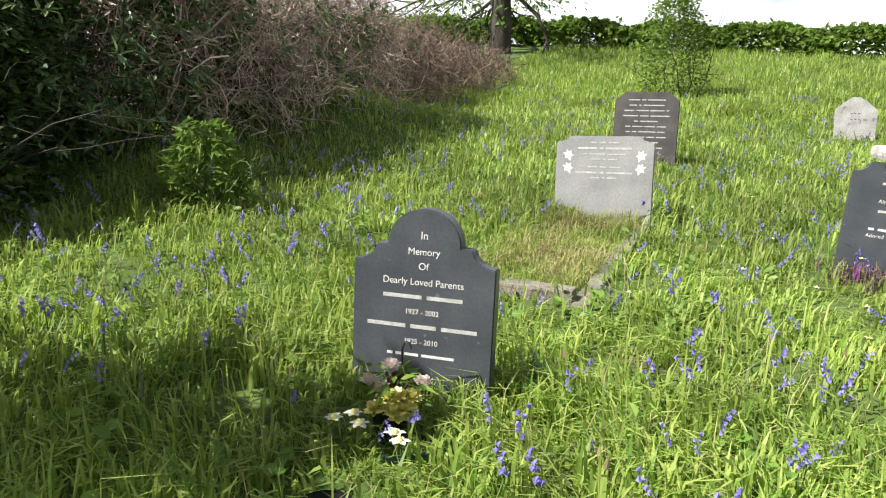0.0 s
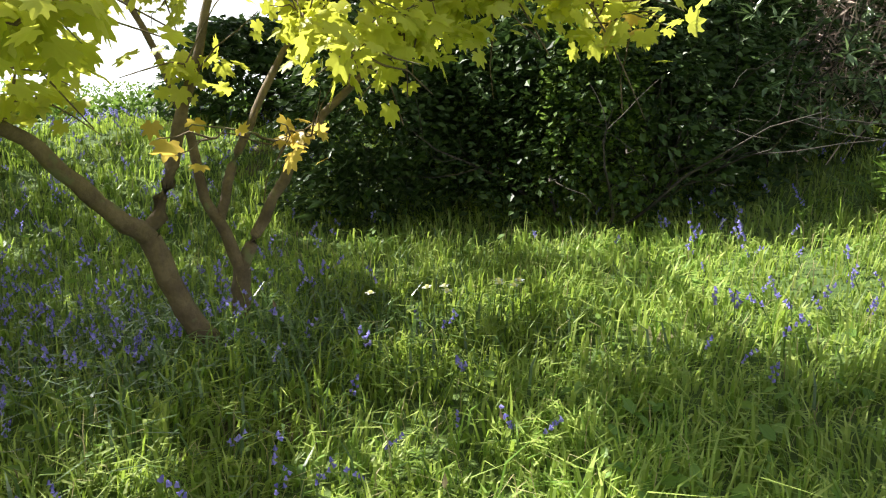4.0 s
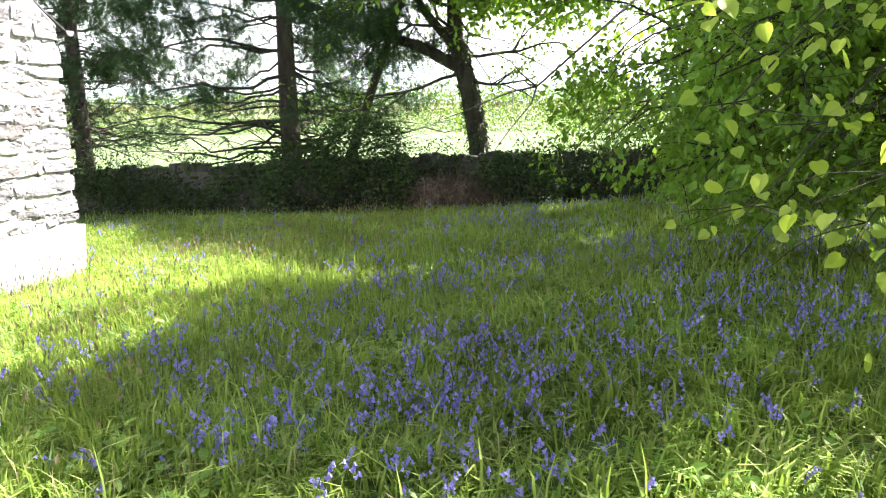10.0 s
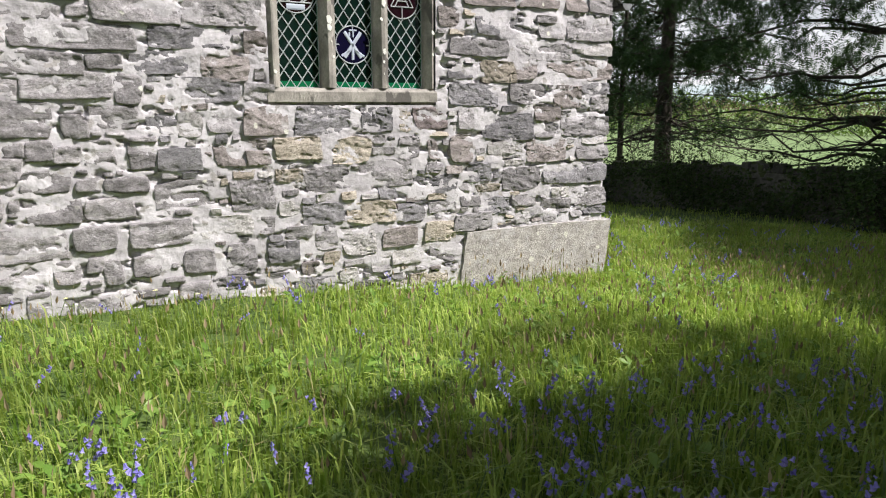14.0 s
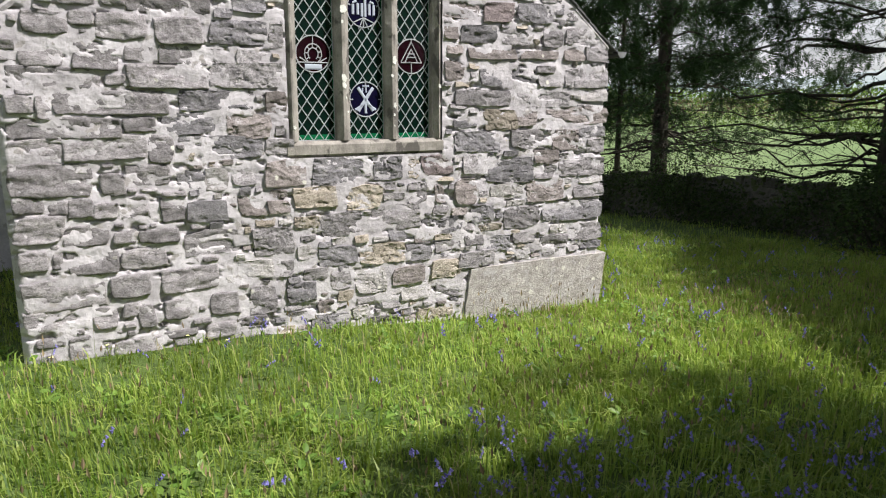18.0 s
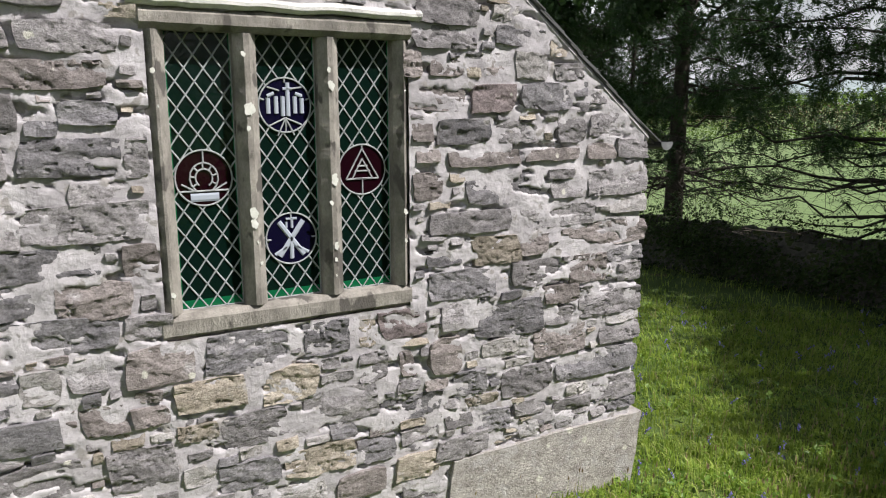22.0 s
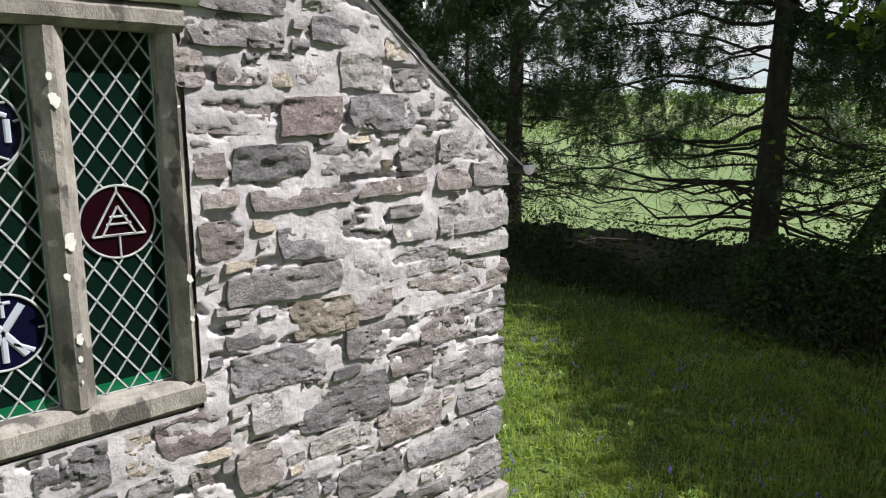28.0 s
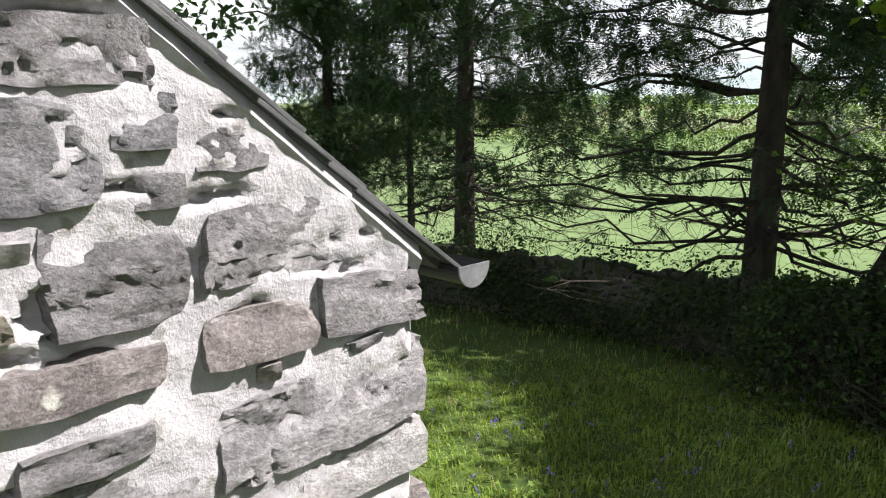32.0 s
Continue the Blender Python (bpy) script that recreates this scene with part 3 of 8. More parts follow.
def grow(rng, start, way, length, radius, depth, kinks=6, bend=0.25, lift=0.05, fork=(2, 4), shrink=(0.5, 0.75), spread=0.8, low=0.3, lines=None, tips=None):
    """A limb and its side limbs. Fills lines (points, radii) and tips (place, way) along the outer twigs."""
    lines = [] if lines is None else lines
    tips = [] if tips is None else tips
    p, d = np.array(start, float), np.array(way, float)
    d /= np.linalg.norm(d)
    pts, rad = [p.copy()], [radius]
    for i in range(kinks):
        d = d + rng.normal(0, bend, 3) * 0.5 + np.array([0, 0, lift])
        d /= np.linalg.norm(d)
        p = p + d * length / kinks
        pts.append(p.copy())
        rad.append(radius * (1 - 0.75 * (i + 1) / kinks))
    lines.append((np.array(pts), np.array(rad)))
    if depth <= 0:
        for i in range(1, kinks + 1):
            tips.append((pts[i], pts[i] - pts[i - 1]))
        return lines, tips
    for _ in range(rng.integers(*fork) if fork[1] > fork[0] else fork[0]):
        k = rng.uniform(low, 0.98)
        i = min(int(k * kinks), kinks - 1)
        q = pts[i] + (pts[i + 1] - pts[i]) * (k * kinks - i)
        side = rng.normal(0, 1, 3)
        base = (pts[i + 1] - pts[i]) / np.linalg.norm(pts[i + 1] - pts[i])
        side -= base * (side @ base)
        side /= np.linalg.norm(side)
        grow(rng, q, base + side * spread * rng.uniform(0.6, 1.3), length * rng.uniform(*shrink), rad[i] * 0.62, depth - 1, max(3, kinks - 1),
             bend, lift, fork, shrink, spread, low, lines, tips)
    return lines, tips


def leaves_at(rng, tips, per, template, size, jitter, droop=0.4, flat=0.5):
    """Leaves round twig points: arrays of one mesh."""
    p = np.array([t[0] for t in tips]).repeat(per, 0)
    d = np.array([t[1] for t in tips]).repeat(per, 0)
    d /= np.linalg.norm(d, axis=1, keepdims=True) + 1e-9
    n = len(p)
    d = d * 0.5 + rng.normal(0, 0.7, (n, 3)) + [0, 0, -droop]
    return scatter(*template, p + rng.normal(0, jitter, (n, 3)), frames(d, rng.normal(0, flat, n)), rng.uniform(size[0], size[1], n))

# ---- ground ----
# the church wing: its corners, front, eaves, ridge, window opening and wall thickness
WX0, WX1, WY, EAVE, APEX = -9.35, -3.82, -6.10, 2.20, 4.38
MIDX = (WX0 + WX1) / 2
NAVE_Y = -10.4
OPEN = (-7.36, -5.90, 1.19, 2.93)
DEEP = 0.55
BANK = [(-18.6, 2.0), (-15.0, 6.2), (-11.0, 7.8), (-7.0, 8.4), (-3.0, 8.2), (1.0, 7.6), (5.0, 7.0), (10.0, 6.6), (16.0, 6.6), (26.0, 7.0)]
WALK = [(-0.6, -0.6), (-2.2, 0.3), (-4.4, -0.4), (-4.1, -0.2), (-6.1, -3.2), (-8.2, -4.9)]


def bank_line(x):
    return np.interp(x, [b[0] for b in BANK], [b[1] for b in BANK])


def smooth(a):
    a = np.clip(a, 0, 1)
    return a * a * (3 - 2 * a)


def ground(x, y):
    """Height of the bare soil."""
    x, y = np.asarray(x, float), np.asarray(y, float)
    z = 0.30 + 0.059 * x + 0.050 * y + 0.0029 * np.clip(x - 4, 0, 22) ** 2
    z = z + 0.05 * lumps(x, y, 2.6) + 0.02 * lumps(x, y, 0.8, 2.0)
    over = y - bank_line(x)
    inside = smooth((x + 19.5) / 2.0)
    z = z + inside * 0.75 * smooth((over + 3.4) / 3.2) * smooth((11.5 - x) / 4.0)
    field = -1.45 + 0.012 * np.clip(x + 18, 0, 60) + 0.02 * np.clip(y, 0, 60)
    beyond = np.maximum(smooth((over - 0.8) / 4.0) * smooth((14 - x) / 6), smooth((-18.9 - x) / 3.5))
    far = np.hypot(x + 3, y)
    field = field + 0.25 * lumps(x, y, 40, 1.0) * smooth((far - 30) / 60)
    z = z * (1 - beyond) + field * beyond
    return z


def spaced(lo, hi, fine_lo, fine_hi, step, grow_by=1.22):
    """Grid lines: even between the fine limits, and ever wider outside them."""
    mid = list(np.arange(fine_lo, fine_hi + 1e-6, step))
    s, a = step, fine_lo
    left, right = [], []
    while a > lo:
        s *= grow_by
        a -= s
        left.append(a)
    s, a = step, fine_hi
    while a < hi:
        s *= grow_by
        a += s
        right.append(a)
    return np.array(left[::-1] + mid + right)


gx, gy = spaced(-3500, 3500, -22, 20, 0.2), spaced(-3500, 3500, -14, 14, 0.2)
GX, GY = np.meshgrid(gx, gy)
gv = np.stack([GX, GY, ground(GX, GY)], -1).reshape(-1, 3)
gi = np.arange(len(gx) - 1)[None] + np.arange(len(gy) - 1)[:, None] * len(gx)
gq = np.stack([gi, gi + 1, gi + 1 + len(gx), gi + len(gx)], -1).reshape(-1, 4)
gmesh = mesh_from("ground", gv, gq, [M_soil, M_field], True)
mid = gv[gq].mean(1)
out = (mid[:, 0] < -19.4) | (mid[:, 1] > bank_line(mid[:, 0]) + 2.5) | (np.hypot(mid[:, 0], mid[:, 1]) > 45)
gmesh.polygons.foreach_set("material_index", out.astype(np.int32))
whole("ground", gmesh, "churchyard turf falling gently to far green pasture and hills", "ground", "structure")

# ---- grass and flowers ----
rng = np.random.default_rng(11)
# where the turf is seen from close by: a place, the headings between which it is seen, its share, how far it reaches
LOOKS = [(-0.6, -0.6, -104, 20, 0.34, 17), (-0.6, -0.6, 20, 95, 0.17, 11), (-2.3, 0.2, 60, 135, 0.15, 17), (-4.3, -0.4, 92, 194, 0.25, 15), (-6.1, -3.2, 100, 150, 0.08, 13), (-8.3, -4.9, 62, 125, 0.06, 10)]


def turf_places(n, nearest=0.9):
    xs, ys, rs = [], [], []
    for x0, y0, a0, a1, share, reach in LOOKS:
        k = int(n * share)
        r = nearest + (reach - nearest) * rng.random(k) ** 1.12
        a = np.radians(rng.uniform(a0, a1, k))
        xs.append(x0 - r * np.sin(a))
        ys.append(y0 + r * np.cos(a))
        rs.append(r)
    return np.concatenate(xs), np.concatenate(ys), np.concatenate(rs)


POT = (0.85, 0.475)


def on_turf(x, y):
    church_here = (x > WX0 - 0.02) & (x < WX1 + 0.02) & (y < WY + 0.03)
    kerbed = (x > 3.0) & (x < 4.95) & (y > 0.40) & (y < 0.95)
    pot = (np.hypot(x - 1.40, y - 0.70) < 0.10) | (np.hypot(x - POT[0], y - POT[1]) < 0.10)
    return ~church_here & (y > -17) & ~((y < NAVE_Y + 0.1) & (x > WX0 - 0.3)) & (x > -18.6) & (y < bank_line(x) + 0.8) & ~kerbed & ~pot


def blades(x, y, length, width, lean, aim):
    """Bent blades of five points each."""
    n = len(x)
    z = ground(x, y) - 0.01
    side = np.stack([-np.sin(aim), np.cos(aim), np.zeros(n)], -1) * (width / 2)[:, None]
    way = np.stack([np.cos(aim), np.sin(aim), np.zeros(n)], -1)
    base = np.stack([x, y, z], -1)
    midp = base + way * (0.28 * lean * length)[:, None] + np.array([0, 0, 1.0]) * (0.58 * length * np.sqrt(1 - 0.3 * lean))[:, None]
    tip = base + way * (lean * length)[:, None] + np.array([0, 0, 1.0]) * (length * (1 - 0.62 * lean))[:, None]
    v = np.stack([base - side, base + side, midp + side * 0.85, midp - side * 0.85, tip], 1).reshape(-1, 3)
    f = np.array([(0, 1, 2), (0, 2, 3), (3, 2, 4)])[None] + (np.arange(n) * 5)[:, None, None]
    return v, f.reshape(-1, 3)


x, y, r = turf_places(480000)
keep = on_turf(x, y) & (lumps(x, y, 0.35, 4) + 0.9 > rng.random(len(x)) * 0.9)
x, y, r = x[keep], y[keep], r[keep]
tall = 0.75 + 0.32 * lumps(x, y, 1.1, 1.0)
by_church = smooth((y + 6.4) / 2.5) * 0.35 + 0.65
clump = lumps(x, y, 0.16, 3.0)
length = rng.uniform(0.08, 0.31, len(x)) * (1 - 0.55 * np.exp(-((x - 1.25) ** 2 + (y - 0.6) ** 2) / 0.16)) * (1 - 0.6 * ((x > 2.45) & (x < 3.1) & (y > 0.2) & (y < 1.15))) * tall * by_church * (0.85 + 0.45 * clump)
aim = 2.2 * lumps(x, y, 1.6, 6.0) + 2.6 * lumps(x, y, 0.22, 7.0) + rng.normal(0, 1.0, len(x)) + 0.6
rank = smooth((y + 2.6) / 1.6)
lean = np.where(rng.random(len(x)) < rank, rng.beta(2.0, 1.4, len(x)) * 1.05, rng.beta(1.5, 1.8, len(x)))
v, f = blades(x, y, length, (0.0046 + 0.0026 * rank + 0.00064 * r) * rng.uniform(0.5, 1.8, len(x)), np.clip(lean, 0.05, 0.97), aim)
whole("grass", mesh_from("grass", v, f, M_grass), "long bright spring grass, blades leaning every way", "grass", "stuff")

# long arching blades standing over the rest
x, y, r = turf_places(24000, 1.0)
keep = on_turf(x, y) & (lumps(x, y, 0.5, 9.0) + 0.5 > rng.random(len(x))) & (y > -4.8) & (np.hypot(x - 1.25, y - 0.6) > 0.5)
x, y, r = x[keep], y[keep], r[keep]
v, f = blades(x, y, rng.uniform(0.20, 0.38, len(x)), (0.0055 + 0.0007 * r) * rng.uniform(0.7, 1.4, len(x)), np.clip(rng.beta(2.2, 1.6, len(x)), 0.1, 0.95), rng.uniform(0, 6.3, len(x)))
whole("long_grass", mesh_from("long_grass", v, f, M_grass), "long arching grass blades standing over the turf", "grass", "stuff")

# coarser grass on the rise towards the field hedge
n = 50000
r = 14 + 15 * rng.random(n)
a = np.radians(rng.uniform(-106, -40, n))
x, y = -0.6 - r * np.sin(a), -0.6 + r * np.cos(a)
keep = (x < 27.5) & (y < bank_line(x) + 0.8)
x, y, r = x[keep], y[keep], r[keep]
v, f = blades(x, y, rng.uniform(0.12, 0.34, len(x)), 0.020 * rng.uniform(0.6, 1.5, len(x)), np.clip(rng.beta(1.8, 1.5, len(x)), 0.05, 0.97), rng.uniform(0, 6.3, len(x)))
whole("rough_grass", mesh_from("rough_grass", v, f, M_grass), "rough grass on the rise below the hedge", "grass", "stuff")

# the rest of the churchyard, more thinly
n = 50000
x, y = rng.uniform(-18.6, 14, n), rng.uniform(-17, 8.5, n)
keep = on_turf(x, y)
x, y = x[keep], y[keep]
v, f = blades(x, y, rng.uniform(0.08, 0.24, len(x)), 0.012 * rng.uniform(0.6, 1.5, len(x)), np.clip(rng.beta(1.8, 1.5, len(x)), 0.05, 0.97), rng.uniform(0, 6.3, len(x)))
whole("churchyard_grass", mesh_from("churchyard_grass", v, f, M_grass), "thinner grass over the rest of the churchyard", "grass", "stuff")

# flowering grass: thin stalks with brown seed heads, thickest in the open strip before the church
x, y, r = turf_places(15000, 1.4)
keep = on_turf(x, y) & (rng.random(len(x)) < 0.02 + 0.75 * smooth((-1.6 - y) / 1.5) * smooth((y + 6.2) / 0.8) * smooth((-2.5 - x) / 1.0))
x, y, r = x[keep], y[keep], r[keep]
n = len(x)
tall_, lean_, aim_ = rng.uniform(0.20, 0.36, n), rng.uniform(0.02, 0.28, n), rng.uniform(0, 6.3, n)
v1, f1 = blades(x, y, tall_, 0.0022 + 0.0003 * r, lean_, aim_)
tips_ = v1.reshape(n, 5, 3)[:, 4]
way_ = np.stack([np.cos(aim_) * lean_, np.sin(aim_) * lean_, np.ones(n)], -1)
v2, f2 = scatter(*LEAF_SLIM, tips_ - 0.012 * way_, frames(way_, rng.uniform(0, 6.3, n)), rng.uniform(0.030, 0.055, n) * (1 + 0.03 * r))
heads = mesh_from("flowering_grass", *join_up([(v1, f1), (v2, f2)]), [M_grass, M_seedhead])
heads.polygons.foreach_set("material_index", np.r_[np.zeros(len(f1), np.int32), np.ones(len(f2), np.int32)])
whole("flowering_grass", heads, "thin flowering grass stalks with brown seed heads", "grass", "stuff")

# dead straw among it
x, y, r = turf_places(9000)
keep = on_turf(x, y)
x, y, r = x[keep], y[keep], r[keep]
v, f = blades(x, y, rng.uniform(0.12, 0.32, len(x)), 0.003 + 0.0004 * r, rng.uniform(0.3, 0.95, len(x)), rng.uniform(0, 6.3, len(x)))
whole("dry_grass", mesh_from("dry_grass", v, f, M_drygrass), "thin dry straw stalks lying in the grass", "grass", "stuff")


def bell_template():
    """One nodding bell: a flared cup."""
    v, f = [], []
    for k, (h, rad) in enumerate(((0, 0.22), (-0.62, 0.34), (-1.0, 0.62))):
        for i in range(4):
            a = 2 * math.pi * i / 4 + 0.3 * k
            v.append((rad * math.cos(a), rad * math.sin(a), h))
    for k in range(2):
        for i in range(4):
            j = (i + 1) % 4
            f += [(4 * k + i, 4 * k + j, 4 * k + 4 + j), (4 * k + i, 4 * k + 4 + j, 4 * k + 4 + i)]
    return np.array(v), np.array(f)


def bluebell_template(bells, seed):
    g = np.random.default_rng(seed)
    stalk = [(0, 0, 0), (0.02, 0, 0.5), (0.07, 0, 0.8), (0.22, 0, 0.97)]
    sv, sf = tubes([(np.array(stalk), np.array([0.016, 0.014, 0.010, 0.006]))], 3)
    sf = np.concatenate([sf[:, [0, 1, 2]], sf[:, [0, 2, 3]]])
    bv, bf = bell_template()
    pieces = []
    for i in range(bells):
        k = i / max(bells - 1, 1)
        at = np.array([0.05 + 0.20 * k + g.normal(0, 0.035), g.normal(0, 0.06), 0.66 + 0.30 * k])
        tilt = Euler((g.normal(0, 0.5), -0.5 + g.normal(0, 0.4), 0)).to_matrix()
        pieces.append((bv * 0.075 @ np.array(tilt).T + at, bf))
    pv, pf = join_up(pieces)
    return (sv, sf), (pv, pf)


def bluebell_share(x, y):
    """How thick the bluebells stand."""
    under_maple = smooth((y - 0.4) / 0.9) * smooth((0.4 - x) / 2.0) * 1.0
    glade = smooth((-3.2 - x) / 2.0) * smooth((y + 4.2) / 2.2) * (0.5 + 0.4 * smooth((y + 0.5) / 2))
    graves = smooth((x - 0.5) / 1.5) * 0.32
    near_church = smooth((-1.5 - y) / 1.5) * 0.06
    share = np.clip(np.maximum.reduce([under_maple, glade, graves, near_church]), 0, 1)
    return share * np.clip(0.55 + 0.75 * lumps(x, y, 1.0, 8.0), 0.04, 1.2)


x, y, r = turf_places(26000, 1.1)
keep = on_turf(x, y) & (rng.random(len(x)) < bluebell_share(x, y) * np.clip(0.65 + r / 14, 0.3, 1))
x, y = x[keep], y[keep]
stalks, bells = [], []
for kind in range(6):
    sel = np.arange(len(x)) % 6 == kind
    n = int(sel.sum())
    st, be = bluebell_template(5 + kind % 4, 40 + kind)
    a = rng.uniform(0, 2 * np.pi, n)
    tilt = rng.normal(0, 0.16, (n, 2))
    zz = np.stack([tilt[:, 0], tilt[:, 1], np.ones(n)], -1)
    zz /= np.linalg.norm(zz, axis=1, keepdims=True)
    xx = np.stack([np.cos(a), np.sin(a), np.zeros(n)], -1)
    yy = np.cross(zz, xx)
    yy /= np.linalg.norm(yy, axis=1, keepdims=True)
    rot = np.stack([np.cross(yy, zz), yy, zz], -1)
    at = np.stack([x[sel], y[sel], ground(x[sel], y[sel]) - 0.01], -1)
    size = rng.uniform(0.14, 0.25, n)
    stalks.append(scatter(*st, at, rot, size))
    bells.append(scatter(*be, at, rot, size))
sv, sf = join_up(stalks)
bv, bf = join_up(bells)
bb = mesh_from("bluebells", *join_up([(sv, sf), (bv, bf)]), [M_stalk, M_bluebell])
bb.polygons.foreach_set("material_index", np.r_[np.zeros(len(sf), np.int32), np.ones(len(bf), np.int32)])
whole("bluebells", bb, "violet-blue bluebells nodding in drifts through the grass", "bluebells", "stuff")

# strap leaves: thick at the foot of the maple, thinner under the bluebells
n1, n2 = 1500, 5200
x1 = -0.95 + rng.normal(0, 0.62, n1)
y1 = 2.75 + rng.normal(0, 0.42, n1)
x2, y2, _ = turf_places(n2 * 2, 1.2)
keep = on_turf(x2, y2) & (rng.random(len(x2)) < bluebell_share(x2, y2))
x, y = np.r_[x1, x2[keep]], np.r_[y1, y2[keep]]
ln = np.r_[rng.uniform(0.14, 0.32, n1), rng.uniform(0.15, 0.28, int(keep.sum()))]
v, f = blades(x, y, ln, np.r_[np.full(n1, 0.013), np.full(int(keep.sum()), 0.011)], rng.uniform(0.35, 0.97, len(x)), rng.uniform(0, 6.3, len(x)))
whole("strap_leaves", mesh_from("strap_leaves", v, f, M_daffleaf), "glossy strap-shaped bulb leaves flopping at the maple's foot", "leaves", "stuff")

# broad-leaved weeds low in the turf
n = 8000
x, y, r = turf_places(n, 1.0)
keep = on_turf(x, y) & (lumps(x, y, 0.7, 12.0) > rng.random(len(x)) * 0.9 - 0.25)
x, y = x[keep].repeat(5), y[keep].repeat(5)
n = len(x)
x, y = x + rng.normal(0, 0.035, n), y + rng.normal(0, 0.035, n)
a = rng.uniform(0, 2 * np.pi, n)
way = np.stack([np.cos(a), np.sin(a), rng.uniform(0.1, 0.9, n)], -1)
at = np.stack([x, y, ground(x, y) + rng.uniform(0.01, 0.10, n)], -1)
whole("broad_weeds", mesh_from("broad_weeds", *scatter(*LEAF_OVAL, at, frames(way, rng.normal(0, 0.4, n)), rng.uniform(0.03, 0.075, n)), M_weed), "low broad-leaved weeds among the grass", "weeds", "stuff")

# ---- church: a small gabled wing before the nave ----
def verge_z(x):
    return EAVE + (APEX - EAVE) * (1 - abs(x - MIDX) / (MIDX - WX0))


church = thing("church", (MIDX, WY, 0), "grey rubble-stone church wing with a steep gable and slate roof", "church")
church_at = Matrix.Translation((-MIDX, -WY, 0))


def cpart(name, me, mat, label="", parent=None, m=None):
    """A part of the church, given in world places."""
    at = church_at if parent is None else Matrix.Identity(4)
    return part(name, me, mat, parent or church, label, at @ m if m is not None else at)


def mortar_front():
    """The gable's mortar face, trowelled nearly flush with the stones, hollow in places, with the window left open."""
    step = 0.0135
    xs = np.linspace(WX0, WX1, int((WX1 - WX0) / step) + 1)
    zs = np.linspace(-0.75, APEX, int((APEX + 0.75) / step) + 1)
    X, Z = np.meshgrid(xs, zs)
    top = EAVE + (APEX - EAVE) * (1 - np.abs(X - MIDX) / (MIDX - WX0)) - 0.01
    cx, cz = (X[:-1, :-1] + X[1:, 1:]) / 2, (Z[:-1, :-1] + Z[1:, 1:]) / 2
    keep = (cz < top[:-1, :-1] + 0.01 + step * 0.6) & ~((cx > OPEN[0]) & (cx < OPEN[1]) & (cz > OPEN[2]) & (cz < OPEN[3]))
    Z = np.minimum(Z, top)
    out = -0.001 + 0.009 * layered(X * 5, Z * 7, 3) + 0.007 * layered(X * 13, Z * 19, 5, 3)
    out -= 0.035 * smooth((layered(X * 6, Z * 17, 8) - 0.26) / 0.16)
    out -= 0.05 * np.clip(1 - np.minimum(X - WX0, WX1 - X) / 0.05, 0, 1)
    v = np.stack([X, WY + out, Z], -1).reshape(-1, 3)
    i = (np.arange(len(xs) - 1)[None] + np.arange(len(zs) - 1)[:, None] * len(xs))[keep]
    f = np.stack([i, i + len(xs), i + len(xs) + 1, i + 1], -1)
    return mesh_from("gable_wall", v, f, M_mortar, True)


gable_wall = cpart("gable_wall", mortar_front(), None, "rubble gable wall bedded in pale rough mortar")


def wall_ring():
    """The wall's thickness behind the mortar face, with the window cut through."""
    b = bmesh.new()
    y0, y1 = WY - 0.075, WY - DEEP
    o = OPEN
    cells = [((WX0 + .01, -0.8), (o[0], -0.8), (o[0], verge_z(o[0])), (WX0 + .01, EAVE)), ((o[1], -0.8), (WX1 - .01, -0.8), (WX1 - .01, EAVE), (o[1], verge_z(o[1]))),
             ((o[0], -0.8), (o[1], -0.8), (o[1], o[2]), (o[0], o[2])), ((o[0], o[3]), (o[1], o[3]), (o[1], verge_z(o[1])), (MIDX, APEX), (o[0], verge_z(o[0])))]
    for c in cells:
        fr = [b.verts.new((x, y0, z - 0.03)) for x, z in c]
        bk = [b.verts.new((x, y1, z - 0.03)) for x, z in c]
        b.faces.new(fr)
        b.faces.new(bk[::-1])
        for i in range(len(c)):
            j = (i + 1) % len(c)
            b.faces.new((fr[j], fr[i], bk[i], bk[j]))
    bmesh.ops.recalc_face_normals(b, faces=b.faces)
    return b


cpart("wall_core", wall_ring(), M_mortar)
for x_ in (WX0 + 0.30, WX1 - 0.30):
    cpart("side_wall", box((0.56, WY - DEEP - NAVE_Y, EAVE + 0.75), (x_, (WY - DEEP + NAVE_Y) / 2, (EAVE - 0.75) / 2), 0.01), M_mortar)
NAVE_EAVE = 1.85
cpart("nave_wall", box((15.0, 0.6, NAVE_EAVE + 1.0), (MIDX + 3.0, NAVE_Y - 0.3, (NAVE_EAVE - 1.0) / 2), 0.01), M_mortar)
# back wall and floor inside the wing, one near-black colour
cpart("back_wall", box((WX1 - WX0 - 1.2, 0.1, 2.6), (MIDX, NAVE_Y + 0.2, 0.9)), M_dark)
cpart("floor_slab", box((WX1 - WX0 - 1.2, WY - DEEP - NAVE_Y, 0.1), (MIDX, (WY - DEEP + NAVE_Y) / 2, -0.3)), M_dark)


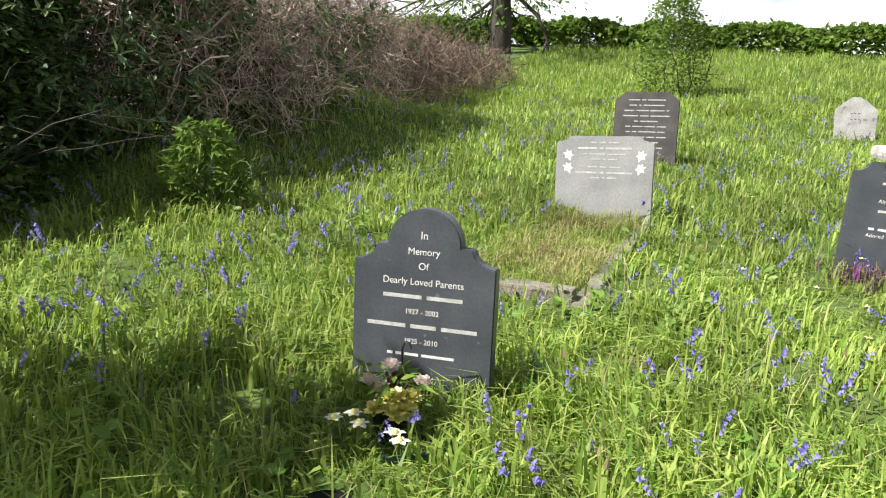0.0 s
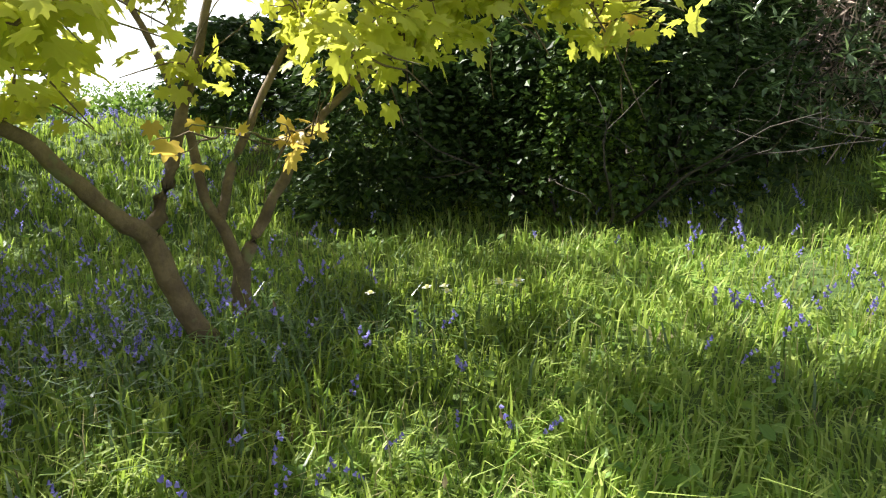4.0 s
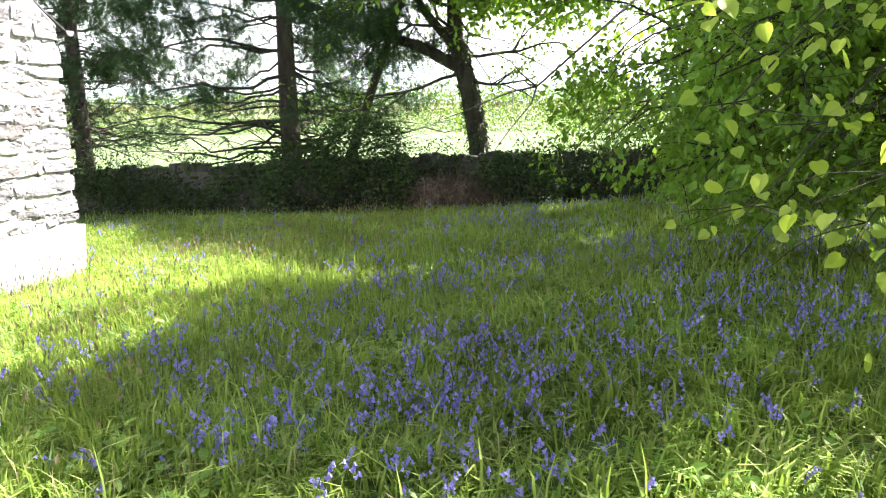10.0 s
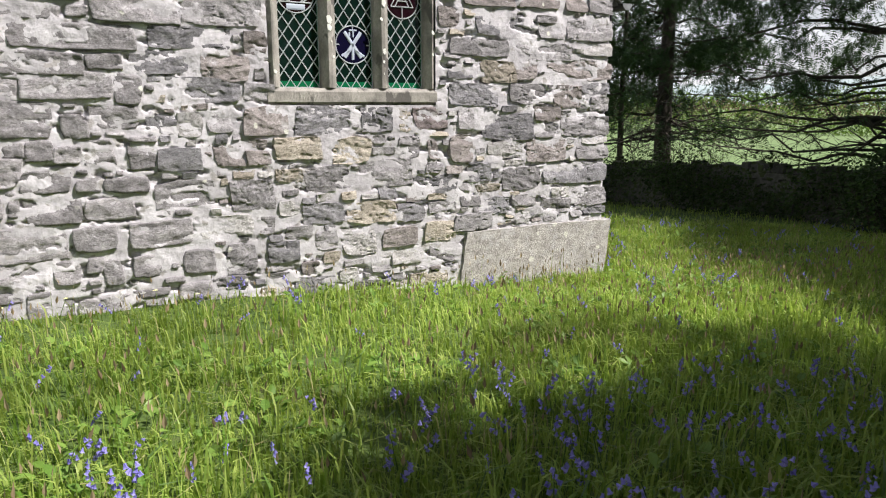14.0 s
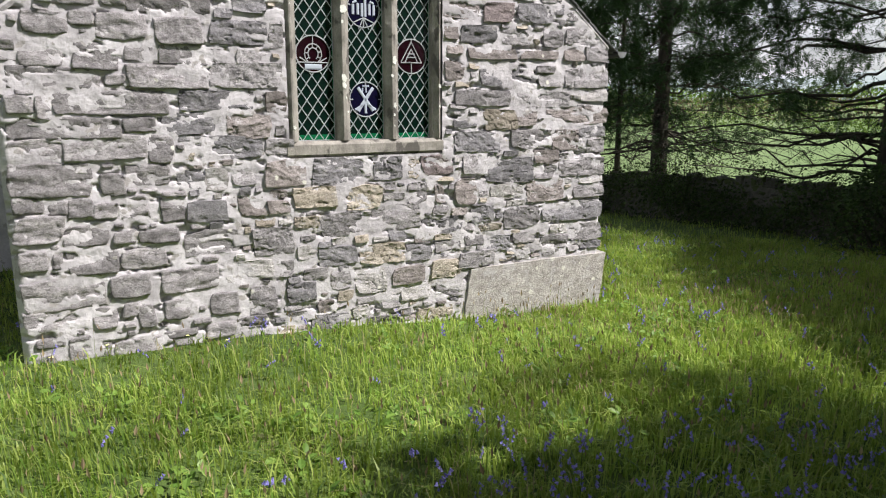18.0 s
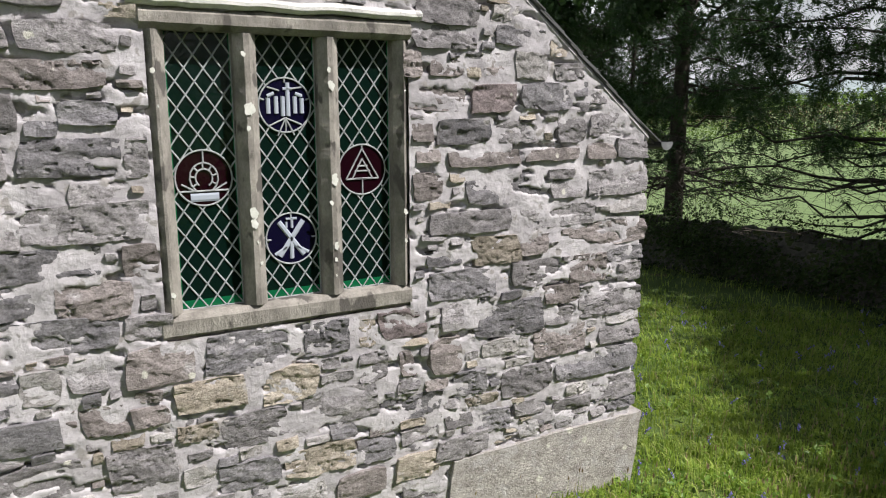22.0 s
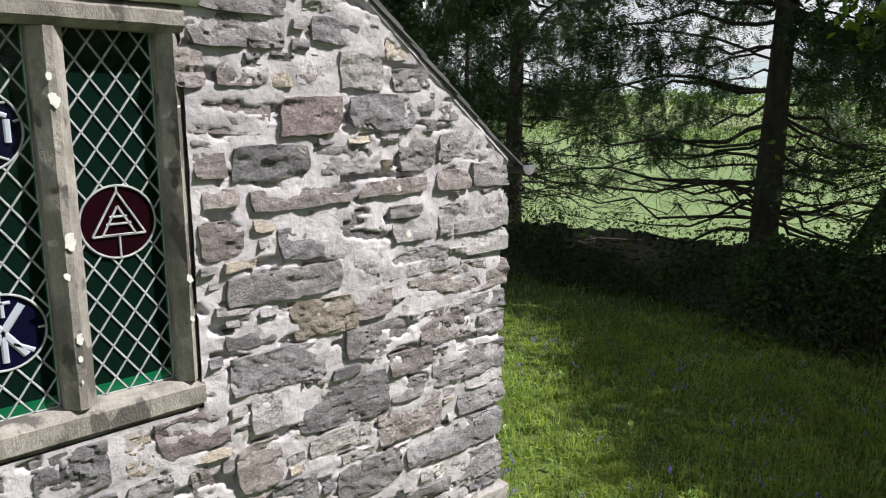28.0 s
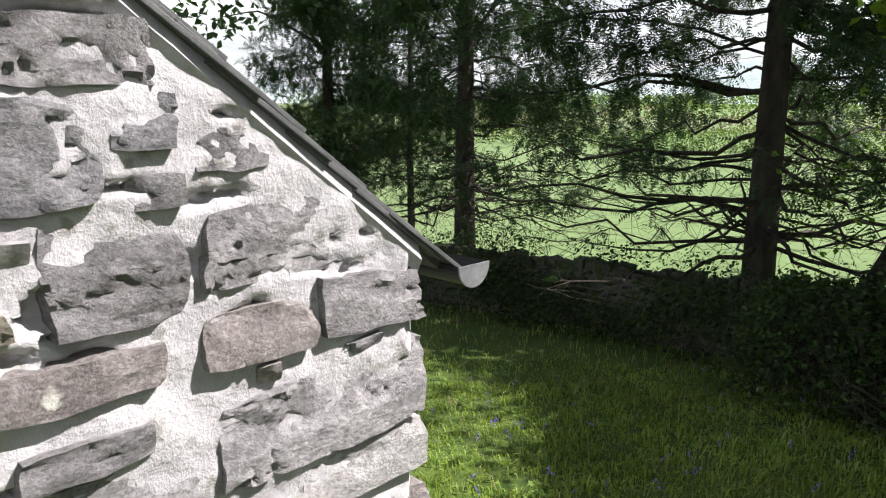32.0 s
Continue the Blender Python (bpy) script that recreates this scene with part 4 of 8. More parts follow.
def roof_slab(sign):
    """One slope of the wing's roof."""
    over = 0.14
    x_e = MIDX + sign * (MIDX - WX0 + over)
    z_e = EAVE - over * (APEX - EAVE) / (MIDX - WX0)
    b = bmesh.new()
    pts = [(x_e, z_e + 0.02), (MIDX, APEX + 0.02), (MIDX, APEX + 0.06), (x_e, z_e + 0.06)]
    y0, y1 = WY - 0.03, NAVE_Y - 1.9
    fr, bk = [b.verts.new((x, y0, z)) for x, z in pts], [b.verts.new((x, y1, z)) for x, z in pts]
    b.faces.new(fr)
    b.faces.new(bk[::-1])
    for i in range(4):
        j = (i + 1) % 4
        b.faces.new((fr[j], fr[i], bk[i], bk[j]))
    bmesh.ops.recalc_face_normals(b, faces=b.faces)
    return b


for sg in (-1, 1):
    cpart("roof_slope", roof_slab(sg), M_slatedark, "dark weathered slate slope")
# verge: overlapping slate edges down both sides of the gable, with a mortar bed under them
rng = np.random.default_rng(5)
slope_a = math.atan2(APEX - EAVE, MIDX - WX0)
run = math.hypot(APEX - EAVE, MIDX - WX0) + 0.02
slate_edge = bpy.data.meshes.new("verge_slate")
b_ = box((0.33, 0.36, 0.011), (0, 0, 0), 0.002)
for v_ in b_.verts:
    v_.co.z += 0.004 * noise.noise((v_.co.x * 20, v_.co.y * 20, 3))
b_.to_mesh(slate_edge)
b_.free()
slate_edge.materials.append(M_slatedark)
for sg in (-1, 1):
    s_ = 0.0
    while s_ < run:
        px = MIDX + sg * (MIDX - WX0 + 0.02 - s_ * math.cos(slope_a))
        pz = EAVE - 0.016 + s_ * math.sin(slope_a) + 0.045
        for lay in (0, 1):
            m_ = Matrix.Translation((px - sg * (0.10 * lay), WY - 0.170 + rng.uniform(-0.014, 0.010), pz + 0.016 * lay + 0.078 * lay * math.sin(slope_a))) @ Matrix.Rotation(sg * (slope_a - 0.035), 4, "Y") @ Matrix.Rotation(rng.normal(0, 0.02), 4, "Z")
            cpart("verge_slate", slate_edge, None, m=m_)
        s_ += 0.21


def verge_bed(sg):
    """Rough mortar bedding under the verge slates."""
    b = bmesh.new()
    n = 60
    rows = []
    for i in range(n + 1):
        k = i / n
        x = MIDX + sg * (MIDX - WX0 - 0.01) * (1 - k)
        z = verge_z(x)
        w = 0.004 * noise.noise((x * 14, z * 14, 4)) + 0.002
        rows.append([b.verts.new((x, WY - 0.014 + w, z - 0.045)), b.verts.new((x, WY + 0.003 + w, z - 0.01)), b.verts.new((x, WY - 0.01, z + 0.03)), b.verts.new((x, WY - 0.08, z + 0.02))])
    for r0, r1 in zip(rows[:-1], rows[1:]):
        for j in range(3):
            b.faces.new((r0[j], r1[j], r1[j + 1], r0[j + 1]))
    bmesh.ops.recalc_face_normals(b, faces=b.faces)
    return b


for sg in (-1, 1):
    cpart("verge_bed", verge_bed(sg), M_mortar)

# nave roof: slates in courses, behind the wing
pitch = radians(41)
cpart("nave_roof", box((15.0, 5.6, 0.08), (0, 0, 0), 0.01), M_slatedark,
      m=Matrix.Translation((MIDX + 3.0, NAVE_Y + 0.15 - 2.8 * math.cos(pitch), NAVE_EAVE - 0.10 + 2.8 * math.sin(pitch))) @ Matrix.Rotation(-pitch, 4, "X"))


def window_frame():
    """The window: dressed-stone frame, two mullions, three leaded lights with roundels."""
    win = thing("window_1", (MIDX, WY, 0), "three-light leaded church window with small stained roundels in a stone frame", "window", kind="structure")
    at = Matrix.Translation((-MIDX, -WY, 0))

    def wpart(name, me, mat, label="", parent=None):
        return part(name, me, mat, parent or win, label, None if parent else at)

    def bar(x0, x1, z0, z1, y_out, y_in, cham, vertical, seed):
        """A stone bar with chamfered front edges, a little worn."""
        b = bmesh.new()
        n = 22
        prof = [(-0.5, y_in), (-0.5, y_out - cham), (-0.5 + cham / ((x1 - x0) if vertical else (z1 - z0)), y_out), (0.5 - cham / ((x1 - x0) if vertical else (z1 - z0)), y_out), (0.5, y_out - cham), (0.5, y_in)]
        rings = []
        for i in range(n + 1):
            k = i / n
            ring = []
            for u, y_ in prof:
                if vertical:
                    x_, z_ = (x0 + x1) / 2 + u * (x1 - x0), z0 + (z1 - z0) * k
                else:
                    x_, z_ = x0 + (x1 - x0) * k, (z0 + z1) / 2 + u * (z1 - z0)
                w = 0.0035 * noise.noise((x_ * 12 + seed, y_ * 12, z_ * 12))
                ring.append(b.verts.new((x_ + (w if vertical else 0), y_ + w, z_ + (0 if vertical else w))))
            rings.append(ring)
        for r0, r1 in zip(rings[:-1], rings[1:]):
            for j in range(len(prof)):
                j2 = (j + 1) % len(prof)
                b.faces.new((r0[j], r1[j], r1[j2], r0[j2]))
        b.faces.new(rings[0][::-1])
        b.faces.new(rings[-1])
        bmesh.ops.recalc_face_normals(b, faces=b.faces)
        return b

    lights = [(-7.275, -6.93), (-6.81, -6.465), (-6.345, -6.0)]
    z0, z1 = 1.33, 2.815
    face, back = WY + 0.010, WY - 0.30
    wpart("window_sill", bar(-7.375, -5.885, 1.19, z0, face - 0.006, back, 0.03, False, 1), M_dressed, "weathered stone sill")
    wpart("window_head", bar(-7.375, -5.885, z1, 2.925, face + 0.006, back, 0.03, False, 2), M_dressed, "stone lintel, pale with lichen")
    wpart("jamb", bar(-7.375, -7.275, z0 + .002, z1 - .002, face, back, 0.05, True, 3), M_dressed)
    wpart("jamb", bar(-6.0, -5.885, z0 + .002, z1 - .002, face, back, 0.05, True, 4), M_dressed)
    for x_ in (-6.87, -6.405):
        wpart("mullion", bar(x_ - 0.06, x_ + 0.06, z0 + .002, z1 - .002, face - 0.004, back, 0.045, True, 5 + x_), M_dressed)
    ledge = bar(-7.44, -5.83, 2.927, 2.985, face + 0.022, WY - 0.05, 0.02, False, 9)
    for v in ledge.verts:
        v.co.z += 0.022 * noise.noise((v.co.x * 3.1, 0, 5)) + 0.010 * noise.noise((v.co.x * 11, v.co.y * 9, 2))
    wpart("lintel_ledge", ledge, M_limewash, "limewashed ledge over the lintel")
    yg = WY - 0.10
    rounds = [(2, -6.165, 2.055, "crown"), (1, -6.63, 2.44, "letters"), (1, -6.637, 1.68, "cross"), (0, -7.09, 2.06, "triangle")]
    r_ = 0.150

    def came(segs, width, y_, name, parent, mat=None, label=""):
        """Flat lead strips with a raised middle along segments (x0, z0, x1, z1)."""
        v, f = [], []
        for xa, za, xb, zb in segs:
            d = np.array((xb - xa, zb - za))
            ln = np.linalg.norm(d)
            if ln < 1e-4:
                continue
            d /= ln
            nx, nz = -d[1] * width / 2, d[0] * width / 2
            k = len(v)
            for x_, z_ in ((xa, za), (xb, zb)):
                v += [(x_ + nx, y_, z_ + nz), (x_ + nx * 0.5, y_ + 0.004, z_ + nz * 0.5), (x_ - nx * 0.5, y_ + 0.004, z_ - nz * 0.5), (x_ - nx, y_, z_ - nz)]
            f += [(k + i, k + i + 1, k + 5 + i, k + 4 + i) for i in range(3)]
        return wpart(name, mesh_from(name, np.array(v), np.array(f), mat or M_lead), None, label, parent)

    for li, (xa, xb) in enumerate(lights):
        pane = wpart("pane", box((xb - xa + 0.02, 0.006, z1 - z0 + 0.02), ((xa + xb) / 2, yg, (z0 + z1) / 2)), M_glass, "deep green leaded glass")
        edge = bmesh.new()
        for sz, ce in (((xb - xa, 0.003, 0.05), ((xa + xb) / 2, yg + 0.005, z0 + 0.027)), ((0.012, 0.003, z1 - z0 - .06), (xa + 0.007, yg + 0.005, (z0 + z1) / 2 + .03)), ((0.012, 0.003, z1 - z0 - .06), (xb - 0.007, yg + 0.005, (z0 + z1) / 2 + .03))):
            box(sz, ce, 0, edge)
        wpart("glass_border", edge, M_glassedge, "brighter green border glass", pane)
        circles = [(x_, z_) for n_, x_, z_, _ in rounds if n_ == li]
        segs = []
        dx, dz = 0.0985, 0.137
        for sgn in (-1, 1):
            k = -30
            while k < 40:
                # the line x = xa + k dx + sgn dx/dz (z - z0)
                pts = []
                za, zb = z0, z1
                for xx in (xa, xb):
                    zz = z0 + sgn * (xx - xa - k * dx) * dz / dx
                    pts.append(zz)
                lo, hi = max(min(pts), z0), min(max(pts), z1)
                if hi > lo + 0.004:
                    def at_z(z_):
                        return xa + k * dx + sgn * dx / dz * (z_ - z0)
                    cuts = [lo, hi]
                    for cx, cz in circles:
                        aa = 1 + (dx / dz) ** 2
                        q0 = at_z(0) - cx
                        s_ = sgn * dx / dz
                        bb, cc = 2 * (q0 * s_ - cz), q0 * q0 + cz * cz - r_ * r_
                        disc = bb * bb - 4 * aa * cc
                        if disc > 0:
                            cuts += [min(max((-bb - math.sqrt(disc)) / 2 / aa, lo), hi), min(max((-bb + math.sqrt(disc)) / 2 / aa, lo), hi)]
                    cuts.sort()
                    for c0, c1 in zip(cuts[:-1], cuts[1:]):
                        mz = (c0 + c1) / 2
                        if c1 > c0 + 0.002 and all(math.hypot(at_z(mz) - cx, mz - cz) > r_ for cx, cz in circles):
                            segs.append((at_z(c0), c0, at_z(c1), c1))
                k += 1
        segs += [(xa + .004, z0, xa + .004, z1), (xb - .004, z0, xb - .004, z1), (xa, z0 + .004, xb, z0 + .004)]
        came(segs, 0.0088, yg + 0.005, "lattice", pane, None, "grey lead came lattice")
        for n_, cx, cz, motif in rounds:
            if n_ != li:
                continue
            half = min(xb - cx, cx - xa)

            def inside(a):
                return (min(max(cx + r_ * math.cos(a), xa + .003), xb - .003), cz + r_ * math.sin(a))
            b = bmesh.new()
            ring = [b.verts.new((*inside(2 * math.pi * i / 40)[:1], yg + 0.0045, inside(2 * math.pi * i / 40)[1])) for i in range(40)]
            b.faces.new(ring[::-1])
            med = wpart("roundel", b, M_glassred if motif in ("crown", "triangle") else M_glassblue, "round stained glass medallion", pane)
            loop = [(*inside(2 * math.pi * i / 40), *inside(2 * math.pi * (i + 1) / 40)) for i in range(40)]
            lead, pale = list(loop), []
            if motif == "triangle":
                for s_, o_ in ((1.0, 0), (0.62, -0.012)):
                    t0, t1, t2 = (cx, cz + 0.125 * s_ + o_), (cx - 0.105 * s_, cz - 0.055 * s_ + o_ * 1.6), (cx + 0.105 * s_, cz - 0.055 * s_ + o_ * 1.6)
                    lead += [(*t0, *t1), (*t1, *t2), (*t2, *t0)]
                lead += [(cx - 0.035, cz + 0.022, cx + 0.035, cz + 0.022), (cx - 0.05, cz - 0.008, cx + 0.05, cz - 0.008), (cx, cz - 0.06, cx, cz - r_), (cx, cz + 0.125, cx, cz + r_)]
            elif motif == "crown":
                for rad in (0.075, 0.045):
                    lead += [(cx + rad * math.cos(a), cz + rad * 1.1 * math.sin(a), cx + rad * math.cos(a + .42), cz + rad * 1.1 * math.sin(a + .42)) for a in np.arange(-0.9, 4.0, 0.42)]
                lead += [(cx + 0.045 * math.cos(a), cz + 0.05 * math.sin(a), cx + 0.075 * math.cos(a), cz + 0.083 * math.sin(a)) for a in np.arange(-0.6, 4.0, 0.7)]
                lead += [(cx, cz + 0.083, cx, cz + r_), (cx - 0.13, cz - 0.07, cx + 0.13, cz - 0.07), (cx - 0.12, cz - 0.03, cx - 0.05, cz - 0.07), (cx + 0.12, cz - 0.03, cx + 0.05, cz - 0.07)]
                pale += [(cx - 0.075, cz - 0.105, cx + 0.075, cz - 0.105, 0.045)]
            elif motif == "cross":
                for a in (0.95, 2.19, 4.09, 5.33):
                    pale.append((cx, cz, cx + 0.125 * math.cos(a), cz + 0.125 * math.sin(a), 0.030))
                pale += [(cx - 0.035, cz + 0.115, cx + 0.03, cz + 0.115, 0.014), (cx - 0.005, cz + 0.06, cx - 0.005, cz + 0.12, 0.016), (cx + .028, cz + .10, cx + .028, cz + .065, .014), (cx - .1, cz - .09, cx - .03, cz - .05, .02), (cx + .1, cz - .09, cx + .03, cz - .05, .02), (cx, cz, cx, cz - .12, .024)]
                lead += [(cx, cz + 0.12, cx, cz + r_), (cx - 0.12, cz, cx - r_, cz), (cx + 0.12, cz, cx + r_, cz)]
            else:
                for i, (x_, lo, hi) in enumerate(((-0.095, -0.045, 0.04), (-0.05, -0.045, 0.05), (-0.012, -0.06, 0.05), (0.018, -0.06, 0.125), (0.058, -0.045, 0.05), (0.098, -0.045, 0.04))):
                    pale.append((cx - x_, cz + lo, cx - x_, cz + hi, 0.024))
                pale += [(cx - 0.10, cz + 0.05, cx - 0.06, cz + 0.066, 0.02), (cx + 0.10, cz + 0.05, cx + 0.06, cz + 0.066, 0.02), (cx - 0.045, cz + 0.09, cx + 0.01, cz + 0.09, 0.016)]
                lead += [(cx, cz - 0.07, cx + 0.10 * math.cos(a), cz - 0.07 + 0.0 + 0.11 * math.sin(a)) for a in (3.5, 4.2, 5.2, 5.9)]
                lead += [(cx, cz - 0.07, cx, cz - r_), (cx, cz + .125, cx, cz + r_), (cx - .12, cz + .03, cx - .145, cz + .04), (cx + .12, cz + .03, cx + .145, cz + .04), (cx + .03, cz + .08, cx + .10, cz + .10), (cx - .03, cz + .09, cx - .10, cz + .10)]
            lead = [s for s in lead if all(xa - .001 <= q <= xb + .001 for q in (s[0], s[2]))]
            for x0_, za_, x1_, zb_, w_ in pale:
                came([(x0_, za_, x1_, zb_)], w_, yg + 0.0075, "pale_glass", pane, M_glasswhite)
            came(lead, 0.0095, yg + 0.009, "tracery", pane)
    return win


window_frame()

# gutter along the eave, with its end cap and bracket
gut = new("gutter")
gut.matrix_basis = Matrix.Translation((WX0 - 0.138, WY + 0.04, 2.170))
tagged(gut, "half-round grey gutter with a closed end on an iron bracket", "gutter")
b = bmesh.new()
prev = None
n_ = 14
for y_ in (0.0, -4.1):
    outer = [b.verts.new((0.058 * math.cos(math.pi + math.pi * i / n_), y_, 0.058 * math.sin(math.pi + math.pi * i / n_))) for i in range(n_ + 1)]
    inner = [b.verts.new((0.054 * math.cos(math.pi + math.pi * i / n_), y_, 0.054 * math.sin(math.pi + math.pi * i / n_))) for i in range(n_ + 1)]
    if prev:
        for i in range(n_):
            b.faces.new((prev[0][i], prev[0][i + 1], outer[i + 1], outer[i]))
            b.faces.new((prev[1][i + 1], prev[1][i], inner[i], inner[i + 1]))
    prev = (outer, inner)
bmesh.ops.recalc_face_normals(b, faces=b.faces)
part("channel", b, M_iron, gut)
b = prism([(0.060 * math.cos(math.pi + math.pi * i / 18), 0.062 * math.sin(math.pi + math.pi * i / 18)) for i in range(19)], 0.006, 0.001)
part("end_cap", b, M_zinc, gut, "pale grey half-round end cap", Matrix.Translation((0, 0.001, 0)))
b = box((0.015, 0.02, 0.13), (-0.02, -0.25, -0.13), 0.003)
box((0.10, 0.02, 0.015), (0.02, -0.25, -0.17), 0.003, b)
part("bracket", b, M_iron, gut, "black iron bracket")

# ---- trees and shrubs ----
def tree_parts(owner, lines, sides, bark, leaves, leaf_mat, leaf_name="crown", leaf_label=""):
    part("trunk", mesh_from("trunk", *tubes(lines, sides), bark, True), None, owner)
    if leaves is not None:
        part(leaf_name, mesh_from(leaf_name, *leaves, leaf_mat), None, owner, leaf_label)


def sagging(rng, a, b, sag, n=7, wob=0.03):
    """A bent branch line from a to b."""
    a, b = np.array(a, float), np.array(b, float)
    k = np.linspace(0, 1, n)[:, None]
    p = a + (b - a) * k + np.array([0, 0, 1.0]) * (sag * 4 * k * (1 - k))
    p[1:-1] += rng.normal(0, wob, (n - 2, 3))
    return p


# golden maple over the path's start
rng = np.random.default_rng(21)
STEMS = [
    ([(-0.93, 2.74, 0.20), (-0.96, 2.79, 0.32), (-1.08, 2.79, 0.47), (-1.19, 2.77, 0.68), (-1.28, 2.75, 0.97)], 0.064, 0.050),
    ([(-1.28, 2.75, 0.97), (-1.40, 2.62, 1.12), (-1.51, 2.49, 1.28), (-1.59, 2.36, 1.43), (-1.75, 2.15, 1.55)], 0.044, 0.026),
    ([(-1.28, 2.75, 0.97), (-1.22, 2.81, 1.15), (-1.15, 2.88, 1.40), (-1.05, 2.94, 1.76), (-0.90, 3.05, 2.30)], 0.040, 0.018),
    ([(-0.93, 3.10, 0.22), (-0.95, 3.15, 0.40), (-0.94, 3.15, 0.56), (-0.93, 3.16, 0.72)], 0.056, 0.046),
    ([(-0.93, 3.16, 0.72), (-1.01, 3.15, 0.96), (-1.09, 3.14, 1.12), (-1.13, 3.23, 1.37), (-1.23, 3.32, 1.68), (-1.42, 3.30, 2.10)], 0.036, 0.015),
    ([(-0.93, 3.16, 0.72), (-0.84, 3.16, 0.91), (-0.67, 3.17, 1.22), (-0.50, 3.07, 1.48), (-0.20, 3.05, 1.78)], 0.036, 0.016),
    ([(-1.02, 3.15, 0.99), (-0.94, 3.15, 1.27), (-0.83, 3.16, 1.48), (-0.69, 3.27, 1.77), (-0.40, 3.30, 2.15)], 0.027, 0.013),
]
maple = thing("maple_tree", (-0.95, 2.9, float(ground(-0.95, 2.9))), "golden-leaved maple with several leaning brown stems", "tree")
m_at = Matrix.Translation((0.95, -2.9, -float(ground(-0.95, 2.9))))
stem_lines = []
for pts, r0, r1 in STEMS:
    fine = np.linspace(0, len(pts) - 1, 14)
    p = np.stack([np.interp(fine, range(len(pts)), [q[i] for q in pts]) for i in range(3)], -1)
    p[1:-1] += rng.normal(0, 0.006, (12, 3))
    stem_lines.append((p, np.linspace(r0, r1, 14) * (1 + 0.06 * rng.normal(0, 1, 14))))
for ln in stem_lines:
    part("stem", mesh_from("stem", *tubes([ln], 9), M_maplebark, True), None, maple, m=m_at)
# sprays: the end of each branch, its reach and how many leaves it carries
SPRAYS = [(-3.40, 1.34, 0.46), (-3.21, 1.43, 0.58), (-3.0, 1.54, 0.76), (-2.96, 1.58, 0.58), (-2.76, 1.64, 0.98), (-2.56, 1.69, 0.96),
          (-2.56, 0.90, 1.70), (-2.48, 1.10, 1.69), (-2.18, 1.22, 1.66), (-1.90, 1.20, 1.72), (-2.21, 1.46, 1.30), (-2.15, 1.63, 1.41),
          (-1.60, 1.15, 1.75), (-1.32, 1.07, 1.74), (-1.22, 1.15, 1.66), (-1.16, 1.24, 1.79), (-2.50, 1.48, 1.80), (-2.78, 0.95, 1.48),
          (-2.34, 0.90, 1.76), (-2.16, 1.87, 1.38), (-1.18, 1.65, 1.72)]
extra = [(rng.uniform(-3.0, -0.4), rng.uniform(1.2, 2.6), rng.uniform(1.85, 2.4)) for _ in range(17)]
extra += [(rng.uniform(-0.6, 0.7), rng.uniform(1.9, 3.4), rng.uniform(1.72, 2.4)) for _ in range(13)]
extra += [(rng.uniform(-3.1, -1.0), rng.uniform(1.35, 2.9), rng.uniform(1.55, 1.95)) for _ in range(13)]
extra += [(rng.uniform(-3.2, 0.2), rng.uniform(2.6, 4.6), rng.uniform(1.9, 2.9)) for _ in range(22)]
# the next three lots hang above the view, added for the shade they cast
extra += [(rng.uniform(-4.6, -2.0), rng.uniform(2.8, 6.5), rng.uniform(2.6, 4.0)) for _ in range(55)]
extra += [(rng.uniform(-0.9, 0.0), rng.uniform(2.0, 2.9), rng.uniform(2.5, 3.2)) for _ in range(26)]
extra += [(rng.uniform(-1.5, 0.2), rng.uniform(4.3, 5.8), rng.uniform(2.5, 3.3)) for _ in range(12)]
SPRAYS += [(-0.23, 2.2, 1.83), (0.05, 2.25, 1.88), (0.2, 2.21, 1.92), (0.43, 2.24, 1.93), (0.68, 2.24, 1.82), (-0.31, 2.1, 1.75), (-0.39, 2.01, 1.67), (-0.1, 2.17, 1.78), (0.57, 2.18, 1.92)]
young = [(-0.70, 2.62, 1.36), (-1.01, 2.39, 1.41), (-0.57, 2.72, 1.42), (0.66, 2.25, 1.78)]
pool = [q for ln in stem_lines[1:3] + stem_lines[4:] for q in ln[0][5:]]
first = np.array(pool)
# high sprays whose shadow would fall on the sunlit grass south-west are left out
extra = [q for q in extra if not (q[2] > 2.25 and -3.2 < q[0] + 0.605 * (q[2] - 0.45) < -0.7 and q[1] - 0.58 * (q[2] - 0.45) < 2.0)]
every = SPRAYS + extra + young
near = {c: np.linalg.norm(first - np.array(c), axis=1).min() for c in every}
twigs, places, dirs = [], {}, {}
for c_ in sorted(every, key=lambda q: near[q]):
    c = np.array(c_)
    a = pool[int(np.linalg.norm(np.array(pool) - c, axis=1).argmin())]
    far = np.linalg.norm(c - a)
    p = sagging(rng, a, c, 0.10 * far, 8, 0.02)
    pool += [p[3], p[5], p[6]]
    twigs.append((p, np.linspace(0.004 + 0.006 * min(far, 1.2), 0.0025, 8)))
    for _ in range(3):
        k = rng.integers(3, 7)
        q = p[k] + rng.normal(0, 0.16, 3) + (c - a) / np.linalg.norm(c - a) * 0.15
        twigs.append((sagging(rng, p[k], q, 0.02, 4, 0.01), np.linspace(0.005, 0.002, 4)))
    n = 40 if c_ not in young else 6
    along = rng.integers(4, 8, n)
    base = p[along] + rng.normal(0, 0.10, (n, 3)) * np.array([1, 1, 0.55])
    places[c_] = base
    d = (c - a)[None] * 0.5 + rng.normal(0, 0.55, (n, 3))
    d[:, 2] -= 0.35
    dirs[c_] = d
old = SPRAYS + extra
tv, tf = tubes(twigs, 4)
part("twig_mass", mesh_from("twig_mass", tv, tf, M_maplebark, True), None, maple, m=m_at)["kind"] = "stuff"
pl, dr = np.concatenate([places[c] for c in old]), np.concatenate([dirs[c] for c in old])
